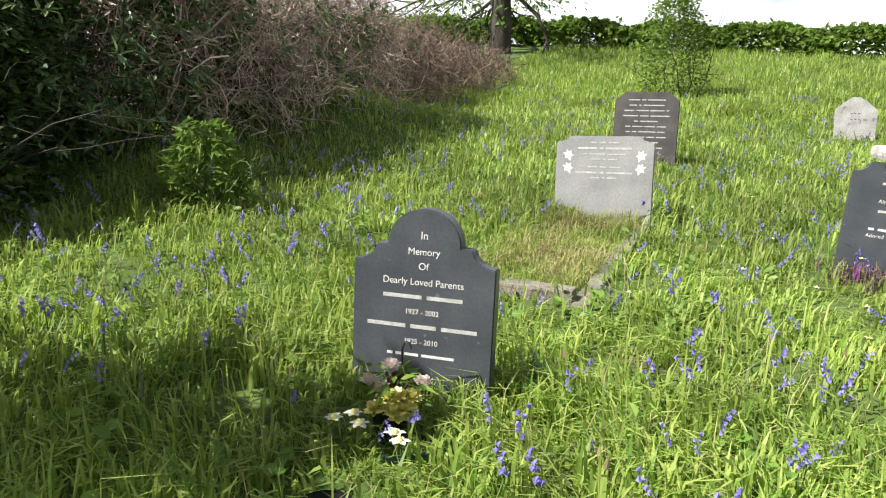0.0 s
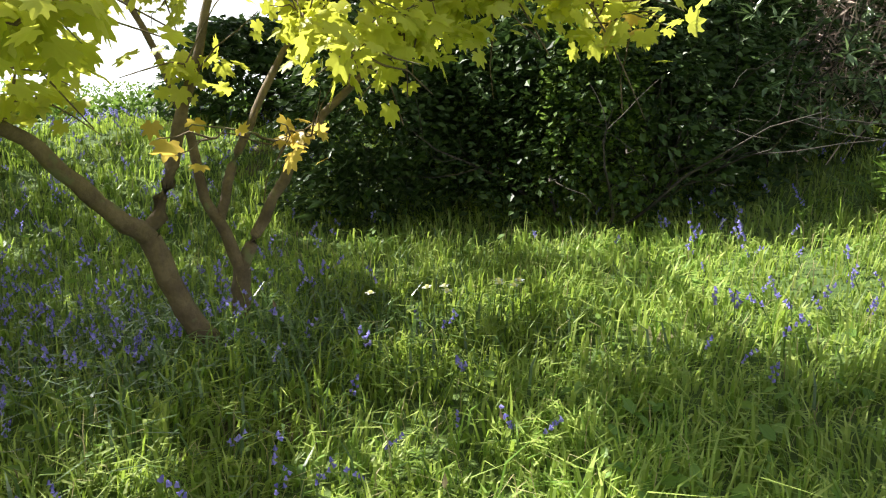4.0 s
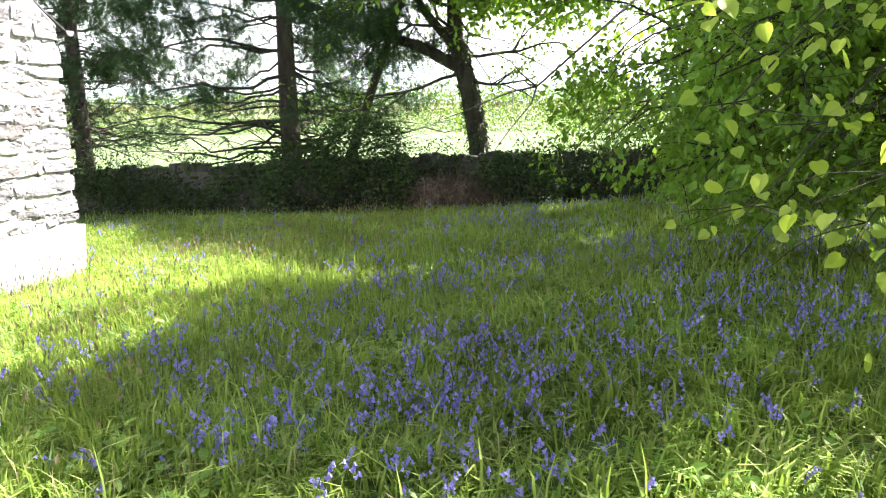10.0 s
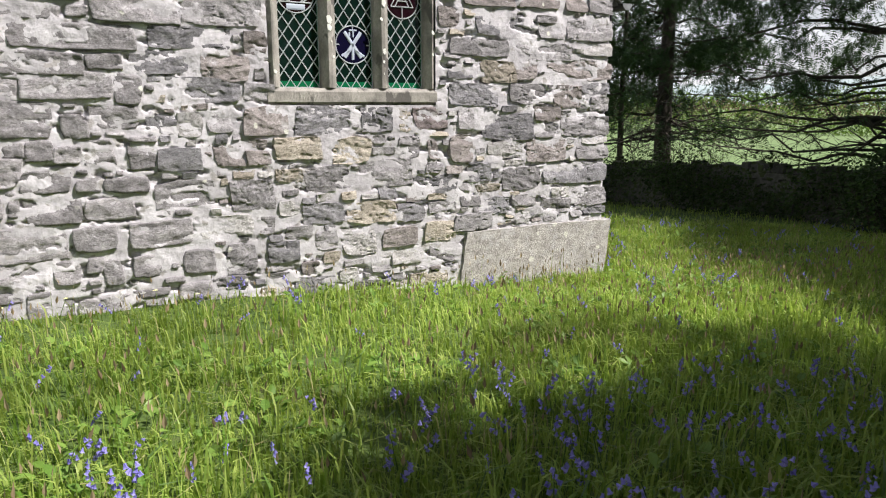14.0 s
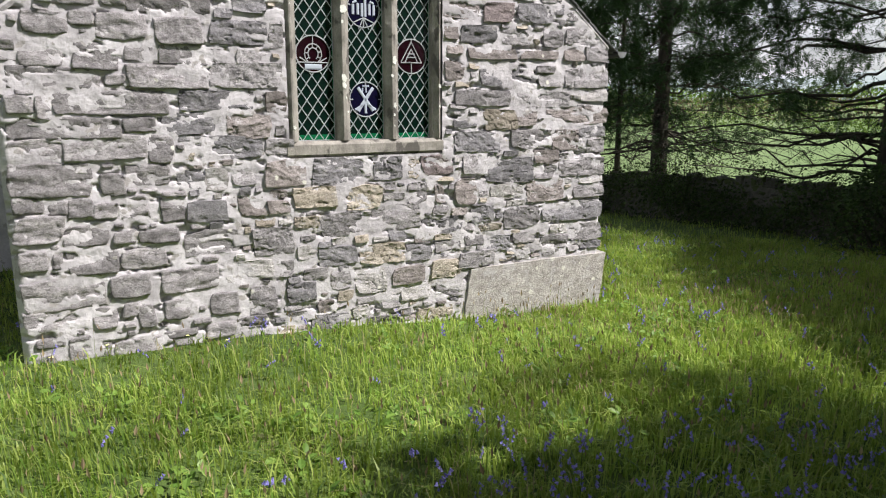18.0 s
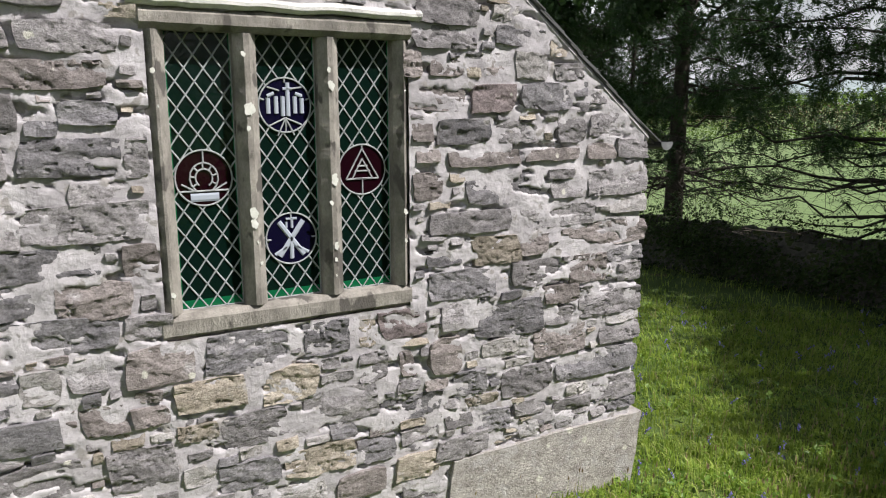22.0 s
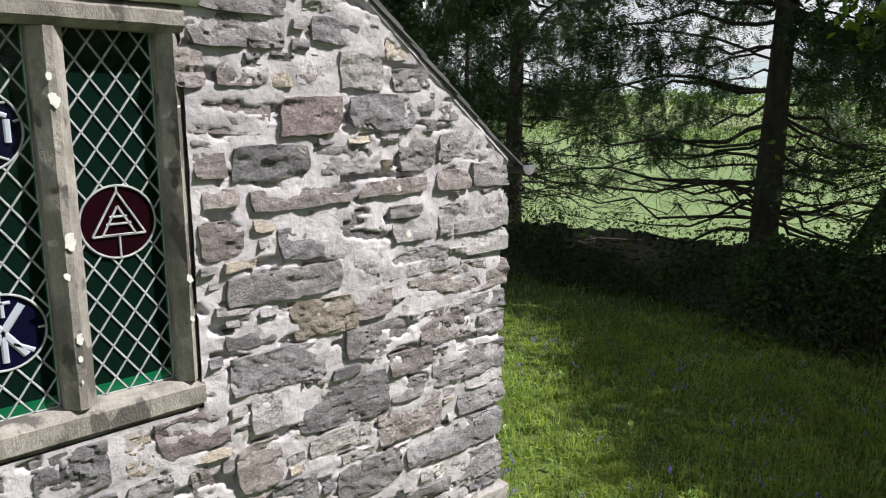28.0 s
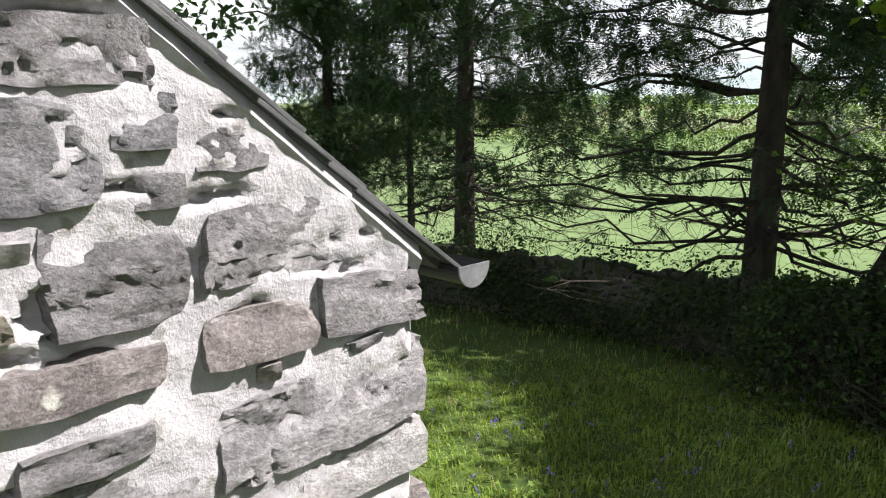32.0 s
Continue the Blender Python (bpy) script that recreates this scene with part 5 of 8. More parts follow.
part("crown", mesh_from("crown", *scatter(*LEAF_MAPLE, pl, frames(dr, rng.normal(0, 0.55, len(pl))), rng.uniform(0.05, 0.10, len(pl))), M_maple), None, maple,
     "lobed yellow-gold leaves lit from behind", m=m_at)
pl, dr = np.concatenate([places[c] for c in young]), np.concatenate([dirs[c] for c in young])
part("young_leaves", mesh_from("young_leaves", *scatter(*LEAF_MAPLE, pl, frames(dr, rng.normal(0, 0.5, len(pl))), rng.uniform(0.06, 0.11, len(pl))), M_maplered), None, maple,
     "orange-tinged young leaves", m=m_at)

# broad green tree with a skirt of leaves down to the turf
rng = np.random.default_rng(31)
gz = float(ground(-12.2, 3.4))
green = thing("leafy_tree", (-12.2, 3.4, gz), "broad fresh-green tree with branches sweeping to the ground", "tree")
g_at = Matrix.Translation((12.2, -3.4, -gz))
lines, tips = [(np.array([(-12.2, 3.4, gz - 0.2), (-12.15, 3.3, 1.5), (-12.0, 3.5, 4.5), (-12.1, 3.4, 7.6)]), np.array([0.26, 0.2, 0.15, 0.05]))], []
for i in range(104):
    a = rng.uniform(0, 2 * np.pi) if i > 64 else rng.uniform(-1.9, 1.1)
    h = rng.uniform(0.9, 6.9) if i % 3 else rng.uniform(0.9, 3.0)
    reach = 4.6 * (1 - 0.055 * h) * rng.uniform(0.75, 1.05)
    if -1.1 < a < 0.1 and h > 4.2:
        reach *= 0.74
    drop = -0.9 if h < 3 else -0.2
    a0 = np.array((-12.15, 3.4, gz + h))
    b0 = a0 + np.array((math.cos(a) * reach, math.sin(a) * reach, rng.uniform(0.2, 0.9)))
    b0[2] = max(b0[2] + drop * rng.uniform(0.3, 1.6), gz + 1.0)
    p = sagging(rng, a0, b0, 0.5, 8, 0.08)
    lines.append((p, np.linspace(0.045, 0.008, 8)))
    for k in range(2, 8):
        for _ in range(2):
            d = rng.normal(0, 1, 3) * (1, 1, 0.5) + (p[k] - p[k - 1]) * 1.2 + (0, 0, -0.35)
            grow(rng, p[k], d, rng.uniform(0.5, 1.0), 0.008, 1, 4, 0.3, -0.06, (2, 4), (0.5, 0.8), 0.8, 0.2, lines, tips)
tips = [t for i, t in enumerate(tips) if t[0][2] > ground(t[0][0], t[0][1]) + 0.50 and (t[0][1] > 0.3 or t[0][2] > 3.0 or i % 4 == 0)]
v_, f_ = leaves_at(rng, tips, 8, LEAF_QUAD, (0.065, 0.125), 0.09, 0.5, 0.6)
part("trunk", mesh_from("trunk", *tubes(lines[:1], 6), M_bark, True), None, green, m=g_at)
part("branchwork", mesh_from("branchwork", *tubes(lines[1:], 3), M_bark, True), None, green, m=g_at)["kind"] = "stuff"
part("crown", mesh_from("crown", v_, f_, M_green), None, green, "dense fresh green leaves", m=g_at)

# lime: long pale-leaved boughs that hang out over the glade
rng = np.random.default_rng(37)
lz = float(ground(-10.4, 4.2))
lime = thing("lime_tree", (-10.4, 4.2, lz), "slender lime tree with hanging boughs of pale new leaves", "tree")
l_at = Matrix.Translation((10.4, -4.2, -lz))
lines, tips = [(np.array([(-10.4, 4.2, lz - 0.2), (-10.3, 4.2, 1.4), (-10.1, 4.1, 2.8), (-10.0, 4.0, 4.6)]), np.array([0.13, 0.11, 0.08, 0.04]))], []
BOUGHS = [(-4.25, 1.00, 1.05), (-5.2, 1.7, 0.95), (-5.9, 2.4, 1.05), (-4.6, 1.7, 1.65), (-4.1, 0.75, 1.85), (-5.5, 1.0, 1.5), (-6.6, 2.5, 0.95), (-5.4, -0.30, 1.40),
          (-6.05, 0.55, 0.90), (-5.97, 0.96, 0.85), (-5.7, 1.18, 0.80), (-5.16, 1.45, 0.74), (-5.03, 1.76, 0.80), (-5.12, 2.09, 1.03), (-4.99, 1.49, 1.37), (-5.3, 1.27, 1.48), (-4.66, 2.09, 1.46), (-6.29, 0.46, 1.33), (-5.86, 1.09, 1.08),
          (-5.0, 2.4, 1.35), (-3.6, 2.6, 1.5), (-4.4, 3.2, 1.35), (-6.4, 1.1, 1.9), (-5.2, 1.2, 2.3), (-4.6, 2.2, 2.4), (-6.8, 1.6, 2.5), (-3.3, 3.0, 2.2), (-5.8, 3.4, 1.6)]
for e in BOUGHS:
    a0 = np.array((-10.1, 4.1, rng.uniform(2.0, 4.4)))
    p = sagging(rng, a0, e, 0.45, 11, 0.05)
    lines.append((p, np.linspace(0.028, 0.004, 11)))
    for k in range(5, 11):
        for _ in range(4):
            d = (p[k] - p[k - 1]) * (1.2, 1.2, 0.2) + rng.normal(0, 0.8, 3) * (1, 1, 0.22)
            grow(rng, p[k], d, rng.uniform(0.25, 0.55), 0.004, 0, 4, 0.35, -0.03, (1, 2), (0.5, 0.8), 0.7, 0.2, lines, tips)
# one long bough whose last shoot stands upright, its bud just broken
p = sagging(rng, (-10.1, 4.1, 3.3), (-4.60, -0.20, 1.96), 0.35, 11, 0.04)
lines.append((p, np.linspace(0.028, 0.006, 11)))
shoot = np.array([(-4.60, -0.20, 1.96), (-4.52, -0.275, 2.05), (-4.463, -0.323, 2.17), (-4.452, -0.331, 2.28), (-4.450, -0.332, 2.338)])
part("shoot", mesh_from("shoot", *tubes([(shoot, np.array([0.0030, 0.0025, 0.0021, 0.0020, 0.0030]))], 8), M_shoot, True), None, lime, "slim purplish upright shoot", m=l_at)
top_ = shoot[-1:].repeat(4, 0)
part("bud_scale", mesh_from("bud_scale", *scatter(*LEAF_SLIM, top_ - (0, 0, 0.004), frames(np.array([(0.25, 0.1, 1), (-0.3, 0.1, 0.9), (0.05, -0.3, 1), (-0.05, 0.35, 0.8)]), np.array([0.3, 1.2, 2.4, 0.2])), np.array([0.034, 0.029, 0.032, 0.020])), M_budscale), None, lime, "pink papery bud scales", m=l_at)
part("unfolding_leaf", mesh_from("unfolding_leaf", *scatter(*LEAF_HEART, top_ + (0, 0, 0.008), frames(np.array([(0.85, -0.48, -0.05), (0.65, -0.25, 0.5), (0.75, -0.55, -0.5), (0.25, -0.2, 0.9)]), np.array([1.2, 0.4, 1.9, 0.9])), np.array([0.031, 0.029, 0.028, 0.022])), M_weed, True), None, lime, "fresh green leaf unfolding from the bud", m=l_at)
# upper boughs above the view, added to shade the turf round the maple
upper = []
for _ in range(36):
    ex = rng.uniform(-8.5, -1.8)
    e = (ex, rng.uniform(4.6 + 0.8 * max(0.0, -4.5 - ex), 10.0), rng.uniform(4.0, 5.4))
    p = sagging(rng, (-10.0, 4.0, rng.uniform(3.4, 4.6)), e, 0.4, 11, 0.06)
    lines.append((p, np.linspace(0.03, 0.006, 11)))
    for k in range(6, 11):
        for _ in range(3):
            grow(rng, p[k], (p[k] - p[k - 1]) * 1.2 + rng.normal(0, 0.8, 3) * (1, 1, 0.35), rng.uniform(0.4, 0.8), 0.004, 0, 4, 0.35, -0.03, (1, 2), (0.5, 0.8), 0.7, 0.2, lines, upper)
# tips whose shadow would fall on the glade's sunlit patch are dropped
upper = [t for t in upper if not (-7.4 < t[0][0] + 0.605 * (t[0][2] - 0.3) < -4.9 and 1.2 < t[0][1] - 0.58 * (t[0][2] - 0.3) < 3.8)]
keep = [rng.random() < 0.38 and near_path(t[0][0], t[0][1], WALK) > 1.25 for t in tips]
tips = [t for t, k in zip(tips, keep) if k]
part("trunk", mesh_from("trunk", *tubes(lines[:1], 8), M_bark, True), None, lime, m=l_at)
part("branchwork", mesh_from("branchwork", *tubes(lines[1:], 4), M_bark, True), None, lime, m=l_at)["kind"] = "stuff"
part("crown", mesh_from("crown", *leaves_at(rng, tips, 2, LEAF_HEART, (0.040, 0.090), 0.07, 0.45, 0.9), M_lime), None, lime, "pale yellow-green heart-shaped leaves", m=l_at)
part("upper_crown", mesh_from("upper_crown", *leaves_at(rng, upper, 8, LEAF_QUAD, (0.12, 0.19), 0.12, 0.35, 0.8), M_lime), None, lime, m=l_at)


def high_crown(g, trunk_at, spots, leaf):
    """A dense upper crown added overhead for its shade: boughs up from the trunk to spots (place, reach) and leaves
    thick about their ends.
    """
    boughs, tips = [], []
    for at, reach in spots:
        p = sagging(g, trunk_at, at, 0.5, 7, 0.08)
        boughs.append((p, np.linspace(0.06, 0.015, 7)))
        d = g.normal(0, 1, (leaf, 3))
        d *= (g.random(leaf) ** 0.4 / np.linalg.norm(d, axis=1))[:, None] * np.array([reach, reach, reach * 0.6])
        tips += [(q, q - np.array(at) + (0, 0, 0.05)) for q in np.array(at) + d]
    return boughs, leaves_at(g, tips, 1, LEAF_QUAD, (0.20, 0.34), 0.05, 0.2, 0.8)


def crown_spots(g, centre, long_way, half_long, half_short, n):
    """Bough ends spread evenly over a level oval."""
    a = np.array(long_way) / np.linalg.norm(long_way)
    b = np.array((-a[1], a[0]))
    out = []
    for i in range(n):
        r, t = math.sqrt((i + 0.5) / n) * 0.88, i * 2.39996
        q = np.array(centre[:2]) + a * half_long * r * math.cos(t) + b * half_short * r * math.sin(t)
        out.append(((q[0], q[1], centre[2] + g.normal(0, 0.3)), g.uniform(0.85, 1.15)))
    return out


# the broad green tree's upper crown, above the view, shaped to shade the turf
g = np.random.default_rng(131)
boughs, crown_leaves = high_crown(g, (-12.1, 3.4, gz + 4.2), crown_spots(g, (-11.75, 3.15, 6.9), (1, -0.25), 3.2, 1.45, 20) + crown_spots(g, (-15.9, 2.25, 6.9), (1, -0.45), 1.5, 0.75, 6), 340)
part("upper_branchwork", mesh_from("upper_branchwork", *tubes(boughs, 4), M_bark, True), None, green, m=g_at)["kind"] = "stuff"
part("upper_crown", mesh_from("upper_crown", *crown_leaves, M_green), None, green, m=g_at)


def conifer(seed, x, y, height, radius, limbs, reach, label, lean=(0, 0), low=1.2, bare=0.35, needles=True, lop=0.0, shade_top=False, clear=3.7):
    """A tall conifer: straight trunk, level limbs with hanging sprays."""
    g = np.random.default_rng(seed)
    z = float(ground(x, y))
    k = np.linspace(0, 1, 9)
    pts = np.stack([x + lean[0] * k + 0.05 * np.sin(5 * k), y + lean[1] * k, z - 0.2 + (height + 0.2) * k], -1)
    trunk_line = (pts, radius * (1 - 0.8 * k))
    boughs, sprigs = [], []
    for i in range(limbs):
        h = low + (height - low) * ((i + g.random()) / limbs) ** 1.7
        j = np.interp(h, pts[:, 2] - z, k)
        a0 = np.array([np.interp(j, k, pts[:, c]) for c in range(3)])
        a = g.uniform(0, 2 * np.pi)
        r = reach * (1 - 0.7 * h / height) * g.uniform(0.55, 1.15) * (1 + lop * math.cos(a))
        b0 = a0 + np.array((math.cos(a) * r, math.sin(a) * r, g.uniform(-0.9, 0.5)))
        p = sagging(g, a0, b0, g.uniform(-0.45, 0.30), 9, 0.11)
        boughs.append((p, np.linspace(radius * g.uniform(0.09, 0.20), 0.006, 9)))
        clad = g.random() < (0.40 if h < 3.1 else 0.85)
        for q in range(2, 9):
            for _ in range(3):
                d = (p[q] - p[q - 1]) * 0.8 + g.normal(0, 0.6, 3) * (1, 1, 0.35) + (0, 0, -0.08)
                t0 = []
                grow(g, p[q], d, g.uniform(0.35, 1.0) * (0.4 + r / reach), 0.006, 0, 4, 0.5, -0.05, (1, 2), (0.5, 0.8), 0.7, 0.2, boughs, t0)
                if clad and q > 8 * bare:
                    sprigs += t0 + [(t[0] - (0, 0, g.uniform(0.05, 0.35)), t[1] * 0.4 + (0, 0, -0.12)) for t in t0[::2]]
    sprigs = [t for t in sprigs if t[0][2] > z + clear + 0.5 * math.sin(2.1 * t[0][1]) or (t[0][2] > z + 1.9 and g.random() < 0.22)]
    tree = thing("conifer_tree", (x, y, z), label, "tree", "trees along the churchyard wall")
    at = Matrix.Translation((-x, -y, -z))
    part("trunk", mesh_from("trunk", *tubes([trunk_line], 10), M_bark, True), None, tree, m=at)
    part("branchwork", mesh_from("branchwork", *tubes(boughs, 3), M_bark, True), None, tree, m=at)["kind"] = "stuff"
    # leaf clusters mostly out of view, added to block sky light from the ground
    if shade_top:
        spots = [((x + g.normal(0, 1.3), y + g.normal(0, 1.3), z + h_), 1.5) for h_ in np.linspace(6.2, height - 1, 9)]
        bo, lv = high_crown(g, (x, y, z + 5.5), spots, 150)
        part("top_branchwork", mesh_from("top_branchwork", *tubes(bo, 3), M_bark, True), None, tree, m=at)["kind"] = "stuff"
        part("top_crown", mesh_from("top_crown", *lv, M_needle), None, tree, m=at)
    if needles:
        part("crown", mesh_from("crown", *leaves_at(g, sprigs, 3, SPRAY, (0.16, 0.36), 0.09, 0.30, 0.6), M_needle), None, tree, "dark drooping needle sprays", m=at)
    return tree


conifer(51, -20.0, -15.6, 12, 0.27, 92, 4.5, "tall conifer with dark straight trunk and bare lower branches", low=1.9, bare=0.36, shade_top=True)
conifer(52, -20.7, -9.35, 13, 0.31, 118, 6.7, "massive dark conifer with long drooping boughs", low=1.6, bare=0.28, shade_top=True, clear=3.0)
conifer(53, -20.5, -8.1, 8, 0.17, 16, 3.8, "leaning conifer stem beside the larger trunk", lean=(0.4, 3.3), low=2.0, bare=0.3)
conifer(54, -20.8, -18.2, 10, 0.11, 30, 2.6, "thin conifer pole with sparse twigs", low=1.6, bare=0.75)
conifer(55, -20.3, -20.9, 11, 0.24, 84, 3.4, "bushy conifer standing beyond the wall", low=1.4, bare=0.0, shade_top=True, clear=2.2)
# ivy-clad broadleaf with a great side limb
rng = np.random.default_rng(61)
bx, by = -21.0, -4.05
bz = float(ground(bx, by))
oak = thing("oak_tree", (bx, by, bz), "dark ivy-clad oak with a great limb to one side", "tree")
o_at = Matrix.Translation((-bx, -by, -bz))
main = np.array([(bx, by, bz - 0.2), (bx, by - 0.10, bz + 1.6), (bx, by - 0.35, bz + 3.0), (bx, by - 0.7, bz + 4.2), (bx, by - 0.8, bz + 6.5), (bx, by - 0.5, bz + 9)])
lines, tips = [(main, np.array([0.33, 0.27, 0.25, 0.21, 0.14, 0.05]))], []
side = np.array([(bx, by - 0.5, bz + 3.5), (bx + 0.3, by - 1.6, bz + 4.1), (bx + 0.4, by - 3.0, bz + 4.5), (bx + 0.8, by - 4.6, bz + 5.3), (bx + 1.2, by - 6.0, bz + 6.3)])
lines.append((side, np.array([0.17, 0.15, 0.12, 0.09, 0.04])))
lines.append((np.array([(bx, by - 0.6, bz + 3.9), (bx + .2, by - 1.5, bz + 5.0), (bx + .2, by - 2.2, bz + 6.4), (bx + .2, by - 2.5, bz + 8)]), np.array([0.13, 0.11, 0.08, 0.04])))
for i in range(46):
    h = rng.uniform(3.2, 9.6)
    a0 = np.array([np.interp(h, main[:, 2] - bz, main[:, c]) for c in range(3)])
    a = rng.uniform(0, 2 * np.pi)
    grow(rng, a0, (math.cos(a), math.sin(a), rng.uniform(-0.1, 0.5)), rng.uniform(1.8, 4.2), 0.05, 2, 6, 0.45, -0.01, (3, 5), (0.4, 0.7), 0.9, 0.25, lines, tips)
part("trunk", mesh_from("trunk", *tubes(lines[:3], 10), M_bark, True), None, oak, m=o_at)
part("branchwork", mesh_from("branchwork", *tubes(lines[3:], 4), M_bark, True), None, oak, m=o_at)["kind"] = "stuff"
# crown tips whose shadow would fall on the sunlit strip by the church
def towards_church(q):
    fx, fy = q[0] + 0.605 * (q[2] + 0.7), q[1] - 0.58 * (q[2] + 0.7)
    return fx > -17.0 and fy < -6.1 + 0.698 * (fx + 10.5)


tips = [t for t in tips if not towards_church(t[0])]
# above 4.9 m, out of view, the leaves are thickened for shade
low_tips, high_tips = [t for t in tips if t[0][2] < bz + 4.9], [t for t in tips if t[0][2] >= bz + 4.9]
part("crown", mesh_from("crown", *join_up([leaves_at(rng, low_tips, 3, LEAF_QUAD, (0.09, 0.15), 0.14, 0.2), leaves_at(rng, high_tips, 15, LEAF_QUAD, (0.16, 0.26), 0.30, 0.2)]), M_green), None, oak, "unfolding green leaves, thickened for shade above the view", m=o_at)
iv = rng.random((900, 2))
ih = iv[:, 0] * 4.2
ic = np.stack([np.interp(ih, main[:, 2] - bz, main[:, c]) for c in range(3)], -1)
ia = iv[:, 1] * 2 * np.pi
ir = 0.30 - 0.02 * ih
ip = ic + np.stack([np.cos(ia) * ir, np.sin(ia) * ir, np.zeros(900)], -1)
part("ivy", mesh_from("ivy", *scatter(*LEAF_OVAL, ip, frames(np.stack([np.cos(ia), np.sin(ia), np.full(900, -0.8)], -1), rng.normal(0, 0.5, 900)), rng.uniform(0.06, 0.11, 900)), M_ever), None, oak,
     "glossy dark ivy leaves", m=o_at)


def broadleaf(seed, x, y, height, low, label, per=9):
    """A tall broadleaf with a dense, uneven crown."""
    g = np.random.default_rng(seed)
    z = float(ground(x, y))
    ob = thing("ash_tree", (x, y, z), label, "tree", "trees along the churchyard wall")
    at = Matrix.Translation((-x, -y, -z))
    spine = np.array([(x, y, z - 0.2), (x + 0.1, y, z + height * 0.35), (x, y + 0.15, z + height * 0.7), (x, y, z + height)])
    ln, tp = [(spine, np.array([0.22, 0.18, 0.11, 0.03]))], []
    for i in range(44):
        h = g.uniform(low, height)
        a = g.uniform(0, 2 * np.pi)
        a0 = np.array([np.interp(h, spine[:, 2] - z, spine[:, c]) for c in range(3)])
        grow(g, a0, (math.cos(a), math.sin(a), g.uniform(0.0, 0.6)), g.uniform(2.0, 4.2) * (1.15 - 0.4 * h / height), 0.05, 2, 5, 0.4, 0.0, (3, 5), (0.4, 0.7), 0.9, 0.25, ln, tp)
    # drop tips that would shade the sunlit strip by the church
    tp = [t for t in tp if not towards_church(t[0])]
    part("trunk", mesh_from("trunk", *tubes(ln[:1], 9), M_bark, True), None, ob, m=at)
    part("branchwork", mesh_from("branchwork", *tubes(ln[1:], 3), M_bark, True), None, ob, m=at)["kind"] = "stuff"
    part("crown", mesh_from("crown", *leaves_at(g, tp, per, LEAF_QUAD, (0.16, 0.26), 0.28, 0.2), M_green), None, ob, m=at)
    return ob


# this ash is set here, and this tall, for the shade it casts
ash = broadleaf(63, -20.6, 1.2, 12, 3.4, "tall ash in fresh leaf beyond the wall")
# a long crown above the view, added to shade turf west of the church
g = np.random.default_rng(133)
ash_z = float(ground(-20.6, 1.2))
boughs, crown_leaves = high_crown(g, (-20.5, 1.2, ash_z + 5.5), crown_spots(g, (-18.4, 0.0, 8.0), (-5.2, -3.8), 3.6, 1.5, 18), 280)
a_at = Matrix.Translation((20.6, -1.2, -ash_z))
part("long_boughs", mesh_from("long_boughs", *tubes(boughs, 4), M_bark, True), None, ash, m=a_at)["kind"] = "stuff"
part("spreading_crown", mesh_from("spreading_crown", *crown_leaves, M_green), None, ash, m=a_at)
broadleaf(64, -19.6, 4.6, 10, 2.2, "tall leafy ash behind the broad green tree")


def shrub(name, seed, blobs, count, template, size, leaf_mat, label, category, twig_mat=None, twigs=120, hollow=0.55, droop=0.2, kind=""):
    """A bush as lumpy mounds (x, y, rx, ry, height): forked twigs inside and single leaves on and in its uneven shell."""
    g = np.random.default_rng(seed)
    x0, y0 = blobs[0][0], blobs[0][1]
    z0 = float(ground(x0, y0))
    ob = thing(name, (x0, y0, z0), label, category, kind=kind)
    at = Matrix.Translation((-x0, -y0, -z0))
    places, ways, lines = [], [], []
    vol = np.array([b[2] * b[3] + b[4] * (b[2] + b[3]) for b in blobs])
    for b, share in zip(blobs, vol / vol.sum()):
        n = int(count * share)
        a, up = g.uniform(0, 2 * np.pi, n), g.random(n) ** 0.8
        shell = hollow + (1 - hollow) * g.random(n) ** 0.5
        bump = 1 + 0.20 * lumps(a * 2.0, up * 4.0, 0.8, seed % 7) + g.normal(0, 0.05, n)
        flat = np.sqrt(np.clip(1 - (up * 0.98) ** 2.4, 0.02, 1)) * shell * bump
        px, py = b[0] + np.cos(a) * flat * b[2], b[1] + np.sin(a) * flat * b[3]
        pz = ground(px, py) + 0.03 + up * b[4] * (0.75 + 0.25 * bump) * (0.9 + 0.1 * shell)
        places.append(np.stack([px, py, pz], -1))
        ways.append(np.stack([np.cos(a) + g.normal(0, 0.6, n), np.sin(a) + g.normal(0, 0.6, n), g.normal(0.1 - droop, 0.5, n)], -1))
        for _ in range(int(twigs * share)):
            t, k = g.uniform(0, 2 * np.pi), g.uniform(0.1, 0.75)
            p0 = np.array((b[0] + math.cos(t) * b[2] * k, b[1] + math.sin(t) * b[3] * k, 0))
            p0[2] = float(ground(p0[0], p0[1])) - 0.03
            grow(g, p0, (math.cos(t) * 0.7, math.sin(t) * 0.7, 1.2), b[4] * g.uniform(0.5, 0.95), 0.016, 1, 5, 0.5, 0.0, (2, 4), (0.4, 0.7), 0.8, 0.3, lines)
    pl, wy = np.concatenate(places), np.concatenate(ways)
    if lines:
        part("branchwork", mesh_from("branchwork", *tubes(lines, 3), twig_mat or M_bark), None, ob, m=at)["kind"] = "stuff"
    part("foliage", mesh_from("foliage", *scatter(*template, pl, frames(wy, g.normal(0, 0.7, len(pl))), g.uniform(size[0], size[1], len(pl))), leaf_mat), None, ob, m=at)
    return ob


